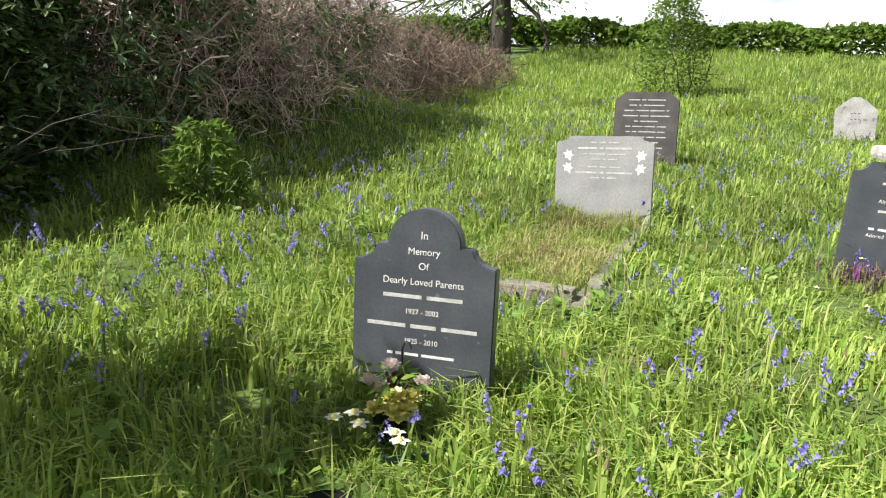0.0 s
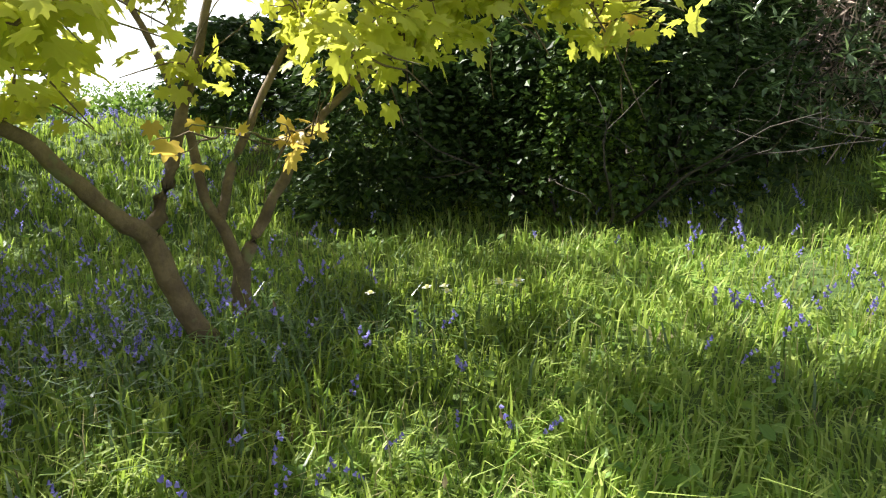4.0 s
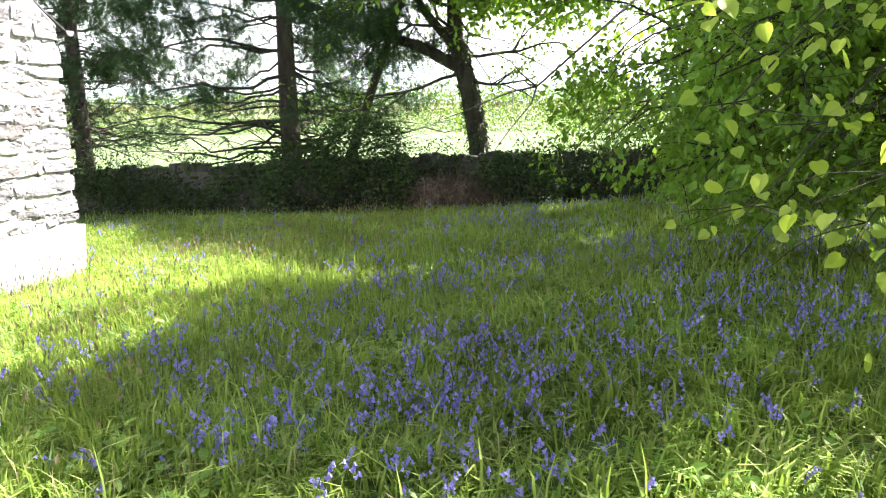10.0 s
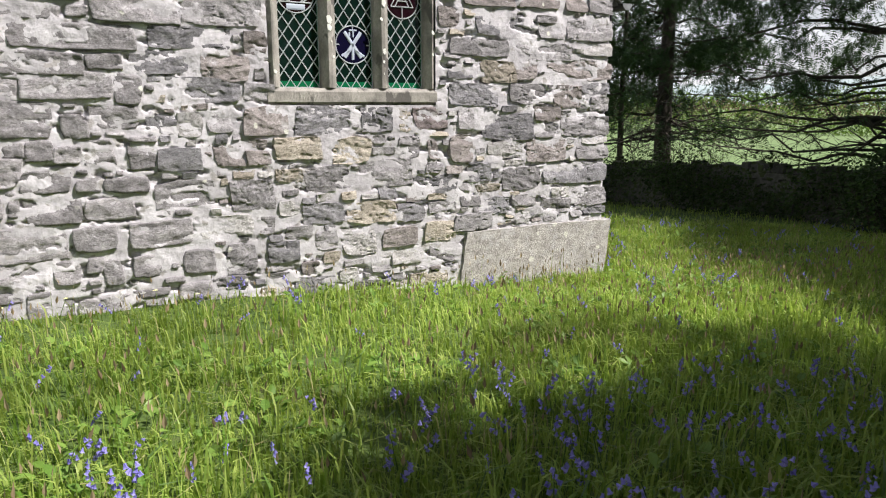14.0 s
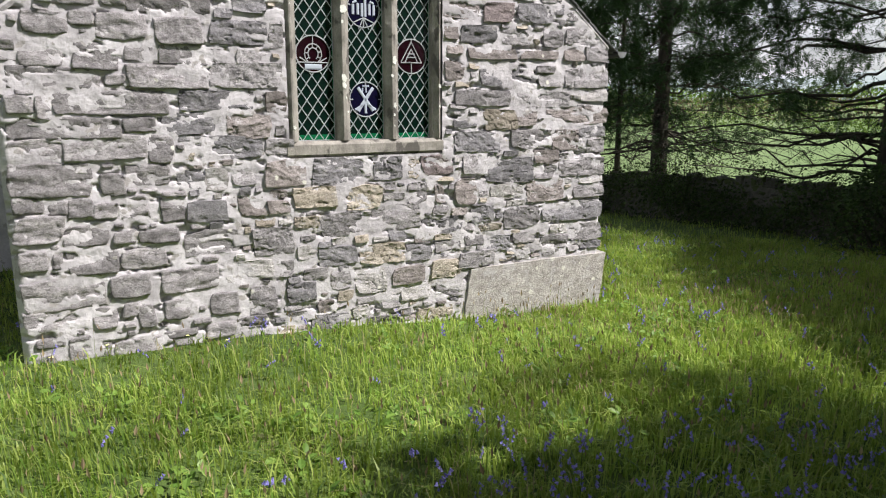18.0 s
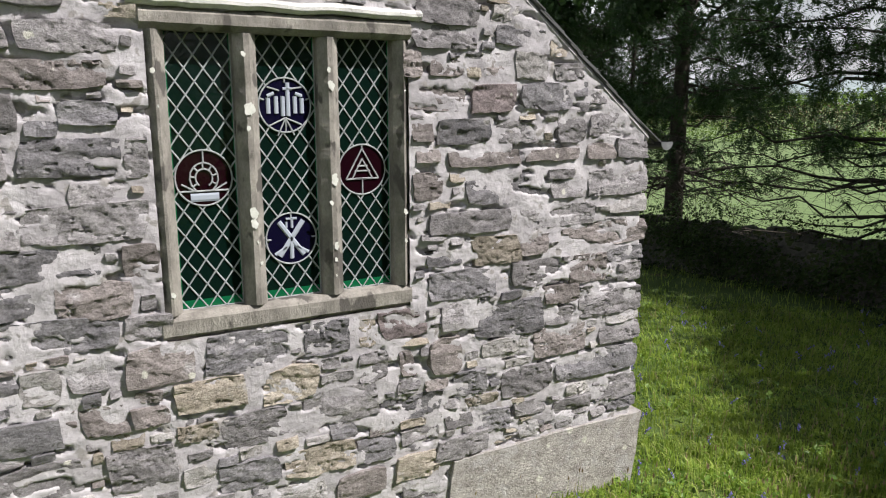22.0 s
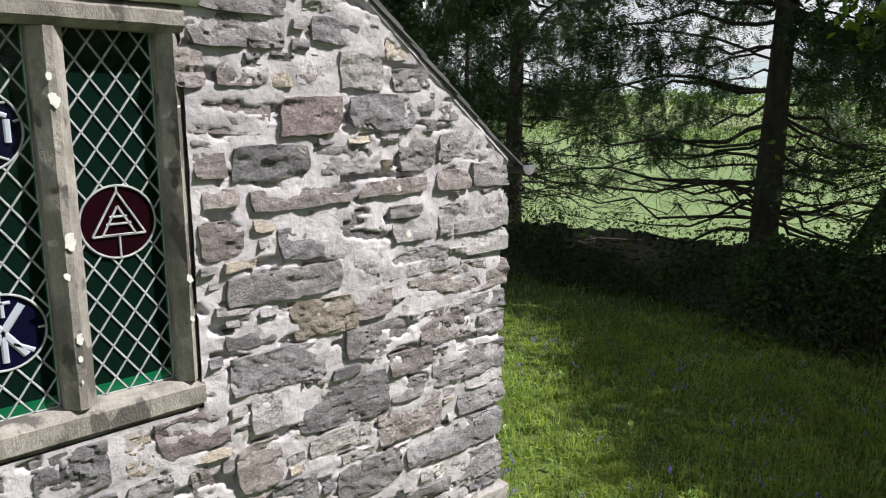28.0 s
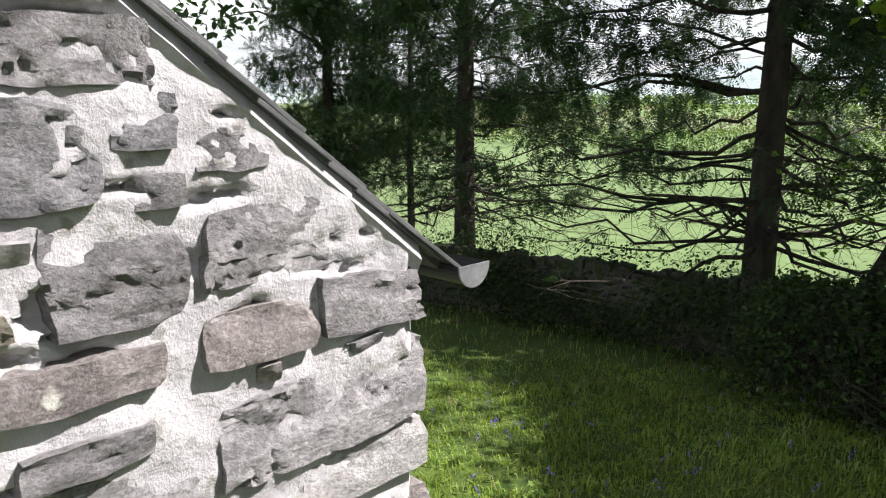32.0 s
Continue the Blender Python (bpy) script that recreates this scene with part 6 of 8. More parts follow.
shrub("evergreen_shrub", 71, [(1.9, 5.0, 1.3, 1.0, 1.8), (2.9, 5.4, 1.0, 0.9, 1.9), (1.0, 5.5, 0.9, 0.8, 1.6), (0.05, 5.4, 0.8, 0.7, 1.5)], 36000, LEAF_QUAD, (0.05, 0.095), M_ever, "dense dark evergreen shrub with small glossy leaves", "shrub", None, 40)
shrub("privet_bush", 72, [(1.55, 4.5, 0.45, 0.4, 1.75)], 3600, LEAF_QUAD, (0.04, 0.07), M_hedge, "bright leafy privet spray growing against the dark shrub", "shrub", None, 10, 0.2)
shrub("shade_hedge", 73, [(0.4, 7.7, 1.3, 0.9, 2.4), (-1.2, 8.2, 0.9, 0.8, 1.1), (0.9, 7.2, 1.2, 1.0, 2.4), (2.3, 7.2, 1.4, 1.2, 2.2), (4.2, 7.9, 1.6, 1.0, 1.9), (6.6, 8.0, 1.7, 1.0, 1.2)], 48000, LEAF_QUAD, (0.08, 0.14), M_ever, "tall shaded evergreen hedge behind the bluebells", "hedge", None, 60, 0.15)
shrub("rhododendron", 74, [(4.2, 5.8, 1.2, 1.0, 1.9), (5.6, 5.8, 1.0, 0.9, 1.3), (7.0, 6.0, 0.9, 0.8, 0.9)], 7000, LEAF_SLIM, (0.10, 0.18), M_ever, "overgrown rhododendron with dark leaves and a few pink flowers", "shrub", M_bark, 50)
shrub("elder_bush", 75, [(3.66, 3.62, 0.30, 0.28, 0.66)], 620, LEAF_SLIM, (0.09, 0.15), M_hedge, "small bright green elder bush in the grass", "bush", M_stalk, 26, 0.2)
shrub("bramble_bush", 76, [(-17.2, -5.9, 0.9, 1.2, 2.1), (-17.3, -7.4, 0.8, 1.0, 1.6), (-17.8, -2.6, 0.8, 1.0, 1.2)], 11000, LEAF_QUAD, (0.06, 0.11), M_ever, "dark bramble bush leaning on the boundary wall", "bush")
shrub("hawthorn_bush", 77, [(-21.5, -1.2, 1.4, 1.5, 3.4), (-20.6, 1.2, 1.3, 1.4, 3.0)], 9500, LEAF_QUAD, (0.06, 0.10), M_green, "thin hawthorn bush beyond the wall", "bush", None, 90, 0.15)
shrub("hawthorn_sapling", 78, [(15.8, 2.1, 0.75, 0.75, 2.2)], 3600, LEAF_QUAD, (0.06, 0.10), M_hedge, "leafy hawthorn sapling at the foot of the bank", "bush", None, 8, 0.1)
shrub("wall_sapling", 79, [(-19.0, -13.2, 0.8, 0.9, 2.4)], 500, LEAF_QUAD, (0.05, 0.08), M_hedge, "leafless many-stemmed sapling by the wall", "sapling", None, 26, 0.1)
shrub("fern", 80, [(-0.1, 5.1, 0.5, 0.4, 0.5)], 420, LEAF_SLIM, (0.10, 0.2), M_ever, "clump of fern fronds at the hedge foot", "fern", M_stalk, 20, 0.1)
shrub("bank_undergrowth", 81, [(-9.0, 7.0, 2.2, 0.9, 0.32), (-5.4, 7.6, 1.6, 0.7, 0.35), (-12.5, 6.2, 2.0, 1.0, 0.5), (-16.0, 4.0, 1.5, 1.8, 1.0)], 6500, LEAF_QUAD, (0.06, 0.11), M_hedge, "low leafy undergrowth on the bank", "undergrowth")


def thicket(name, seed, blobs, count, mat, label):
    """A tangle of long dead stems lying over one another."""
    g = np.random.default_rng(seed)
    x0, y0 = blobs[0][0], blobs[0][1]
    z0 = float(ground(x0, y0))
    ob = thing(name, (x0, y0, z0), label, "brushwood", kind="stuff")
    lines = []
    for b in blobs:
        for _ in range(int(count * b[5])):
            a, k, h = g.uniform(0, 2 * np.pi), math.sqrt(g.random()), g.random()
            p = np.array((b[0] + math.cos(a) * k * b[2], b[1] + math.sin(a) * k * b[3], 0.0))
            top = b[4] * math.sqrt(max(0.04, 1 - k * k * 0.85))
            p[2] = float(ground(p[0], p[1])) + top * (0.10 + 0.90 * h ** 0.7)
            d = g.normal(0, 1, 3) * (1, 1, 1.3)
            d /= np.linalg.norm(d)
            ln, n = g.uniform(0.18, 0.75), 5
            t = np.linspace(-0.5, 0.5, n)[:, None]
            bend = g.normal(0, 0.3, 3)
            q = p + d * ln * t + bend * (4 * t * t) * ln * 0.5
            q[:, 2] = np.maximum(q[:, 2], ground(q[:, 0], q[:, 1]) + 0.02)
            q[1:-1] += g.normal(0, 0.045, (n - 2, 3))
            lines.append((q, np.linspace(1, 0.55, n) * g.uniform(0.003, 0.010)))
    me = mesh_from(name, *tubes(lines, 3), mat)
    ob2 = part("stem_tangle", me, None, ob, m=Matrix.Translation((-x0, -y0, -z0)))
    return ob


thicket("dead_brushwood", 83, [(8.4, 6.4, 1.7, 1.7, 2.5, 0.40), (6.4, 6.0, 1.8, 1.5, 2.5, 0.28), (4.6, 5.4, 1.2, 0.8, 2.15, 0.16), (5.8, 5.2, 1.2, 0.8, 2.1, 0.18)], 6500, M_twig, "grey-brown tangle of dead rhododendron stems")
thicket("dead_brushwood", 88, [(10.8, 6.7, 1.7, 1.6, 1.7, 0.36), (12.8, 6.8, 1.8, 1.6, 1.5, 0.36), (15.0, 6.9, 1.7, 1.4, 1.1, 0.28)], 4600, M_brush, "low dark heap of dead brushwood under the hedge")
thicket("dead_bracken", 84, [(-17.5, -3.9, 0.6, 1.0, 0.65, 1.0)], 1000, M_brush, "russet heap of dead bracken by the wall")

# rhododendron shoots: whorls of long leaves standing out of the dark mass and the brushwood
rng = np.random.default_rng(91)
n = 1300
wx = rng.uniform(2.2, 8.6, n)
wz = rng.uniform(0.35, 2.5, n)
wy_ = 4.74 + 0.06 * (wx - 2.2) + rng.normal(0, 0.22, n) + 0.18 * (wz - 1.0) + np.clip(0.9 - wz, 0, 1) * 0.25
keep = lumps(wx, wz * 1.6, 0.9, 3.0) + 0.35 - 0.13 * np.clip(wx - 5.0, 0, 4) > rng.normal(0, 0.3, n)
wx, wy_, wz = wx[keep], wy_[keep], wz[keep]
wz = wz + ground(wx, wy_)
k = 9
aim = np.stack([rng.normal(-0.3, 0.35, len(wx)), rng.normal(-0.7, 0.3, len(wx)), rng.uniform(0.3, 1.0, len(wx))], -1).repeat(k, 0)
side = rng.normal(0, 1, (len(aim), 3))
side -= aim * (np.sum(side * aim, 1) / np.sum(aim * aim, 1))[:, None]
side /= np.linalg.norm(side, axis=1, keepdims=True)
at = np.stack([wx, wy_, wz], -1).repeat(k, 0) + rng.normal(0, 0.012, (len(aim), 3))
whole("rhododendron_shoots", mesh_from("rhododendron_shoots", *scatter(*LEAF_SLIM, at, frames(side + 0.35 * aim, rng.normal(0, 0.3, len(aim))), rng.uniform(0.09, 0.15, len(aim))), M_rhodo),
      "whorls of long dark leaves on rhododendron shoots", "shrub", "stuff")

# clipped field hedge on the rise, and the tree that stands in it
hx = np.linspace(-14, 22, 13)
shrub("field_hedge", 85, [(27.0 - 0.10 * abs(yy - 2), yy, 0.9, 2.1, 0.95) for yy in hx], 26000, LEAF_QUAD, (0.18, 0.30), M_hedge, "long clipped field hedge along the rise", "hedge", None, 0, 0.25)
rng = np.random.default_rng(87)
hx_, hy_ = 23.0, 9.0
hz_ = float(ground(hx_, hy_))
oak2 = thing("hedgerow_oak", (hx_, hy_, hz_), "hedgerow oak with low leafy branches", "tree")
lines, tips = [(np.array([(hx_, hy_, hz_ - .2), (hx_ - .1, hy_, hz_ + 2), (hx_, hy_ + .2, hz_ + 5), (hx_, hy_, hz_ + 8)]), np.array([0.4, 0.34, 0.26, 0.1]))], []
for i in range(30):
    a = rng.uniform(0, 2 * np.pi)
    low_ = i < 14
    grow(rng, (hx_, hy_, hz_ + (rng.uniform(1.7, 2.6) if low_ else rng.uniform(2.6, 7))), (math.cos(a), math.sin(a), -0.12 if low_ else 0.1), rng.uniform(2.5, 5), 0.09, 2, 5, 0.4, 0.0, (3, 5), (0.4, 0.6), 0.9, 0.3, lines, tips)
tree_parts(oak2, lines, 4, M_bark, leaves_at(rng, tips, 3, LEAF_QUAD, (0.14, 0.22), 0.18, 0.2), M_hedge)
for ch in oak2.children:
    ch.matrix_basis = Matrix.Translation((-hx_, -hy_, -hz_))

# ---- graves ----
def words(text, size, mat, parent, at, name="lettering"):
    """A line of carved letters lying on a stone's face (the face looks along -y)."""
    cu = bpy.data.curves.new(name, "FONT")
    cu.body, cu.size, cu.align_x, cu.extrude = text, size, "CENTER", 0.0006
    tmp = bpy.data.objects.new(name, cu)
    me = bpy.data.meshes.new_from_object(tmp)
    bpy.data.objects.remove(tmp)
    me.materials.clear()
    me.materials.append(mat)
    return part(name, me, None, parent, "", Matrix.Translation((at[0], -0.0008, at[1])) @ Matrix.Rotation(math.pi / 2, 4, "X"))


def bars(widths, height, mat, parent, at, gap=0.02, name="inscription"):
    """Writing that is not spelled out: one slim bar for each word, centred."""
    b = bmesh.new()
    x = at[0] - (sum(widths) + gap * (len(widths) - 1)) / 2
    for w in widths:
        box((w, 0.0012, height), (x + w / 2, -0.0006, at[1]), 0, b)
        x += w + gap
    return part(name, b, mat, parent)


def shouldered(w, h):
    """Outline of a headstone: round head, square steps, hollowed shoulders."""
    r = w * 0.255
    pts = [(-w / 2, -0.25), (w / 2, -0.25), (w / 2, h - 0.20)]
    pts += [(w / 2 - 0.085 * math.sin(a), h - 0.20 + 0.062 * (1 - math.cos(a))) for a in np.linspace(0.15, 1.45, 6)]
    pts += [(w / 2 - 0.09, h - 0.135), (r, h - 0.135)]
    pts += [(r * math.cos(a), h - r * 0.92 + r * 0.92 * math.sin(a)) for a in np.linspace(0.05, math.pi - 0.05, 22)]
    pts += [(-r, h - 0.135), (-w / 2 + 0.09, h - 0.135)]
    pts += [(-w / 2 + 0.085 * math.sin(a), h - 0.20 + 0.062 * (1 - math.cos(a))) for a in np.linspace(1.45, 0.15, 6)]
    pts += [(-w / 2, h - 0.20)]
    return pts


def gravestone(name, at, turn, outline, depth, mat, label, lean=0.0, tip=0.0, sink=0.0):
    z = float(ground(at[0], at[1])) - sink
    ob = new(name)
    ob.matrix_basis = Matrix.Translation((at[0], at[1], z)) @ Matrix.Rotation(radians(turn), 4, "Z") @ Matrix.Rotation(radians(lean), 4, "Y") @ Matrix.Rotation(radians(tip), 4, "X")
    tagged(ob, label, "headstone", "headstones in the grass")
    part("slab", prism(outline, depth, 0.004), mat, ob)
    return ob


g1 = gravestone("headstone", (1.61, 0.60), -80.4, shouldered(0.54, 0.80), 0.065, M_greyslate, "dark polished slate headstone with white lettering and faded flowers before it", 0.5, -3, 0.085)
g1x = 0.0
for txt, sz, zz in (("In", 0.040, 0.690), ("Memory", 0.036, 0.632), ("Of", 0.036, 0.578), ("Dearly Loved Parents", 0.0355, 0.520), ("1927 - 2002", 0.027, 0.410), ("1925 - 2010", 0.027, 0.298)):
    words(txt, sz, M_white, g1, (g1x, zz))
bars([0.150, 0.135], 0.014, M_faintletter, g1, (0, 0.475))
bars([0.150, 0.098, 0.135], 0.014, M_faintletter, g1, (0, 0.364))
bars([0.022, 0.022, 0.055, 0.125], 0.010, M_white, g1, (0.0, 0.256), 0.012)

w2, h2 = 0.76, 0.74
g2 = gravestone("headstone", (4.98, 0.78), -86, [(-w2 / 2, -0.25), (w2 / 2, -0.25), (w2 / 2, h2 - 0.05), (w2 / 2 - 0.085, h2 - 0.03), (w2 / 2 - 0.10, h2), (-w2 / 2 + 0.10, h2), (-w2 / 2 + 0.085, h2 - 0.03), (-w2 / 2, h2 - 0.05)],
                0.05, M_paleslate, "pale weathered slate headstone with white ivy leaves at its corners", -1.5, -5, 0.085)
for zz, ws, hh in ((0.690, [0.05, 0.05, 0.08], .014), (0.645, [0.15, 0.03, 0.20], .022), (0.600, [0.03, 0.12, 0.14], .012), (0.560, [0.07, 0.02, 0.07], .014), (0.500, [0.08, 0.05, 0.09], .012), (0.455, [0.17, 0.03, 0.20], .020), (0.415, [0.07, 0.02, 0.07], .014)):
    bars(ws, hh * 0.7, M_faintletter, g2, (0, zz))


def ivy_leaf(parent, x, z, flip):
    """A white carved leaf with its stalk."""
    pts = [(0, -.05), (.02, -.015), (.045, -.01), (.03, .012), (.042, .04), (.012, .032), (0, .055), (-.014, .03), (-.04, .035), (-.03, .008), (-.045, -.015), (-.018, -.016)]
    b = bmesh.new()
    b.faces.new([b.verts.new((x + flip * (px * .8 + pz * .35), -0.0012, z + (pz * .9 - px * .3))) for px, pz in pts])
    part("leaf_ornament", b, M_white, parent)


for x_, f_ in ((-0.28, -1), (0.28, 1)):
    for z_ in (0.585, 0.485):
        ivy_leaf(g2, x_, z_, f_)

w3, h3 = 0.74, 0.92
g3 = gravestone("headstone", (8.15, 1.10), -86, [(-w3 / 2, -0.25), (w3 / 2, -0.25), (w3 / 2, h3 - 0.10), (w3 / 2 - 0.12, h3), (-w3 / 2 + 0.12, h3), (-w3 / 2, h3 - 0.10)], 0.06, M_oldslate,
                "old dark slate headstone with clipped corners, closely lettered", -0.5, -4, 0.10)
for k, ws in enumerate(([.13, .05, .2], [.09, .03, .24], [.12, .14, .16, .03], [.18, .1, .22], [.05, .2], [.06, .12, .12, .1], [.05, .05, .2, .08], [.12, .1, .09, .11], [.1, .05, .12], [.16, .1, .12], [.05, .05, .1])):
    bars(ws, 0.012, M_faintletter, g3, (0, h3 - 0.09 - 0.062 * k), 0.022)
g4 = gravestone("headstone", (4.36, -1.16), -88, shouldered(0.66, 0.86), 0.065, M_greyslate, "dark slate headstone with white lettering, purple heather at its foot", 4.0, -3)
bars([0.13, 0.14], 0.015, M_faintletter, g4, (-0.02, 0.60))
words("Also", 0.030, M_white, g4, (-0.14, 0.485))
bars([0.12, 0.10], 0.015, M_faintletter, g4, (-0.04, 0.435))
bars([0.03, 0.13], 0.014, M_white, g4, (-0.10, 0.325))
words("Adored", 0.032, M_white, g4, (-0.15, 0.275))
g5 = gravestone("headstone", (11.75, -1.25), -92, [(-.27, -.25), (.27, -.25), (.29, .42), (.14, .56), (.05, .62), (-.06, .62), (-.15, .55), (-.27, .45)], 0.08, M_greystone, "small grey weathered headstone leaning in the grass", -2, -4)
bars([.03, .02, .03], 0.012, M_oldslate, g5, (0, 0.38))
bars([.03, .03, .02], 0.012, M_oldslate, g5, (0, 0.30))

tomb = thing("pedestal_tomb", (7.9, -1.62, float(ground(7.9, -1.62)) - 0.05), "low pinkish pedestal tomb under a grey capstone", "tomb", turn=-80)
part("pedestal", box((0.45, 0.45, 0.62), (0, 0, 0.10), 0.03), M_stonewarm, tomb)
part("capstone", box((0.70, 0.62, 0.14), (0, 0, 0.48), 0.05), M_limestone, tomb)

# kerbed plot before the second stone, dry and mossy inside
plot = thing("kerbed_grave", (3.97, 0.75, float(ground(3.97, 0.75)) - 0.10), "mossy stone kerb round a dry, overgrown grave plot", "grave", turn=2)
for sz, at_ in (((2.0, 0.10, 0.24), (0, -0.34, 0)), ((2.0, 0.10, 0.24), (0, 0.34, 0)), ((0.10, 0.60, 0.24), (-0.95, 0, 0.06))):
    b = box(sz, at_, 0.015)
    for v in b.verts:
        v.co += Vector((0.008 * noise.noise(v.co * 5), 0.008 * noise.noise(v.co * 6 + Vector((3, 0, 0))), 0.01 * noise.noise(v.co * 4)))
        v.co.z += v.co.x * 0.07
    part("kerb", b, M_kerb, plot)
rng = np.random.default_rng(65)
n = 7500
x, y = rng.uniform(2.98, 4.93, n), rng.uniform(0.45, 1.16, n)
v, f = blades(x, y, rng.uniform(0.05, 0.20, n) * (1 + 0.6 * lumps(x, y, 0.25, 5.0)), np.full(n, 0.005), rng.uniform(0.3, 0.95, n), rng.uniform(0, 6.3, n))
mix = rng.random(n) < 0.2 + 0.45 * (lumps(x, y, 0.30, 2.0) > -0.1)
gm = mesh_from("plot_grass", v, f, [M_grass, M_drygrass])
gm.polygons.foreach_set("material_index", np.repeat(mix.astype(np.int32), 3))
whole("plot_grass", gm, "straw-coloured and green grass filling the kerbed plot", "grass", "stuff")


def flower_head(g, at, size, petals, layers, cup=0.4):
    """A round bloom of petals in layers."""
    p, d = [], []
    for k in range(layers):
        for i in range(petals):
            a = 2 * math.pi * (i + 0.5 * k) / petals + g.normal(0, 0.12)
            up = cup + 0.55 * k + g.normal(0, 0.1)
            p.append(np.array(at))
            d.append((math.cos(a), math.sin(a), up))
    return scatter(*LEAF_OVAL, np.array(p), frames(np.array(d), np.zeros(len(p))), np.full(len(p), size) * g.uniform(0.85, 1.1, len(p)))


fx, fy = 1.36, 0.57
fz = float(ground(fx, fy))
posy = thing("grave_vase", (fx, fy, fz), "grave vase of faded pink roses and yellow chrysanthemums", "flowers")
p_at = Matrix.Translation((-fx, -fy, -fz))
b = bmesh.new()
bmesh.ops.create_cone(b, cap_ends=True, segments=20, radius1=0.05, radius2=0.07, depth=0.12, matrix=Matrix.Translation((0, 0, 0.04)))
part("vase", b, M_plastic, posy, "dark vase")
rng = np.random.default_rng(66)
BLOOMS = (("rose", M_peach, ((1.371, .606, .690), (1.315, .655, .645), (1.322, .622, .626), (1.405, .500, .637)), 0.047, 7, 6, 1.0),
          ("chrysanthemum", M_yellow, ((1.275, .585, .560), (1.280, .545, .552), (1.300, .520, .560), (1.318, .500, .548), (1.315, .556, .590), (1.262, .605, .556), (1.295, .570, .585), (1.300, .540, .600), (1.330, .530, .575), (1.285, .530, .535), (1.310, .585, .560), (1.340, .505, .590)), 0.036, 15, 4, 0.1),
          ("withered_bloom", M_brown, ((1.373, .603, .640), (1.397, .562, .655), (1.345, .630, .625), (1.36, .58, .615), (1.385, .545, .62), (1.40, .60, .65)), 0.032, 8, 5, 0.5))
lines = []
for nm, mt, spots_, sz, pe, la, cu in BLOOMS:
    for q in spots_:
        q = (q[0] + 0.012, q[1] - 0.024, q[2] - (0.035 if q[2] > 0.6 else 0.0))
        part(nm, mesh_from(nm, *flower_head(rng, q, sz, pe, la, cu), mt), None, posy, m=p_at)
        lines.append((np.array([(fx, fy, fz + 0.08), ((fx + q[0]) / 2, (fy + q[1]) / 2, (fz + 0.12 + q[2]) / 2 + 0.03), q]), np.full(3, 0.003)))
part("stem", mesh_from("stem", *tubes(lines, 4), M_stalk), None, posy, m=p_at)["kind"] = "stuff"
n = 60
bl_a, bl_h = rng.uniform(0, 6.28, n), rng.uniform(0.08, 0.21, n)
bl_p = np.stack([fx + np.cos(bl_a) * 0.07 * rng.random(n), fy + np.sin(bl_a) * 0.10 * rng.random(n), fz + bl_h], -1)
part("leaf_spray", mesh_from("leaf_spray", *scatter(*LEAF_SLIM, bl_p, frames(np.stack([np.cos(bl_a), np.sin(bl_a), rng.uniform(-0.3, 0.8, n)], -1), rng.normal(0, 0.5, n)), rng.uniform(0.05, 0.10, n)), M_weed), None, posy, "green and drying leaves", m=p_at)["kind"] = "stuff"
hx0, hy0 = 1.455, 0.58
hook = [(np.array([(hx0, hy0, fz), (hx0, hy0, fz + 0.26), (hx0, hy0 - .01, fz + 0.285), (hx0, hy0 - .03, fz + 0.285), (hx0, hy0 - .036, fz + 0.265)]), np.full(5, 0.004))]
hk = thing("iron_hook", (hx0, hy0, fz), "thin black iron hook pushed into the ground", "hook")
part("rod", mesh_from("rod", *tubes(hook, 6), M_iron, True), None, hk, m=Matrix.Translation((-hx0, -hy0, -fz)))
tray = thing("flower_tray", (1.27, 0.43, float(ground(1.27, 0.43)) - 0.025), "shallow green plastic tray half hidden in grass", "tray", turn=-52)
part("base", box((0.20, 0.12, 0.008), (0, 0, 0.004), 0.002), M_tray, tray)
for sz_, at_ in (((0.20, 0.008, 0.05), (0, -0.064, 0.025)), ((0.20, 0.008, 0.05), (0, 0.064, 0.025)), ((0.008, 0.12, 0.05), (-0.104, 0, 0.025)), ((0.008, 0.12, 0.05), (0.104, 0, 0.025))):
    part("rim", box(sz_, at_, 0.002), M_tray, tray)
b = bmesh.new()
bmesh.ops.create_cone(b, cap_ends=False, segments=24, radius1=0.055, radius2=0.075, depth=0.16, matrix=Matrix.Translation((0, 0, 0.06)))
bmesh.ops.create_cone(b, cap_ends=True, segments=24, radius1=0.05, radius2=0.066, depth=0.10, matrix=Matrix.Translation((0, 0, 0.03)))
bmesh.ops.create_cone(b, cap_ends=False, segments=24, radius1=0.081, radius2=0.079, depth=0.022, matrix=Matrix.Translation((0, 0, 0.135)))
whole("flower_pot", b, "empty black plastic pot in the long grass", "pot", m=Matrix.Translation((POT[0], POT[1], float(ground(*POT)) - 0.105)), mat=M_plastic)


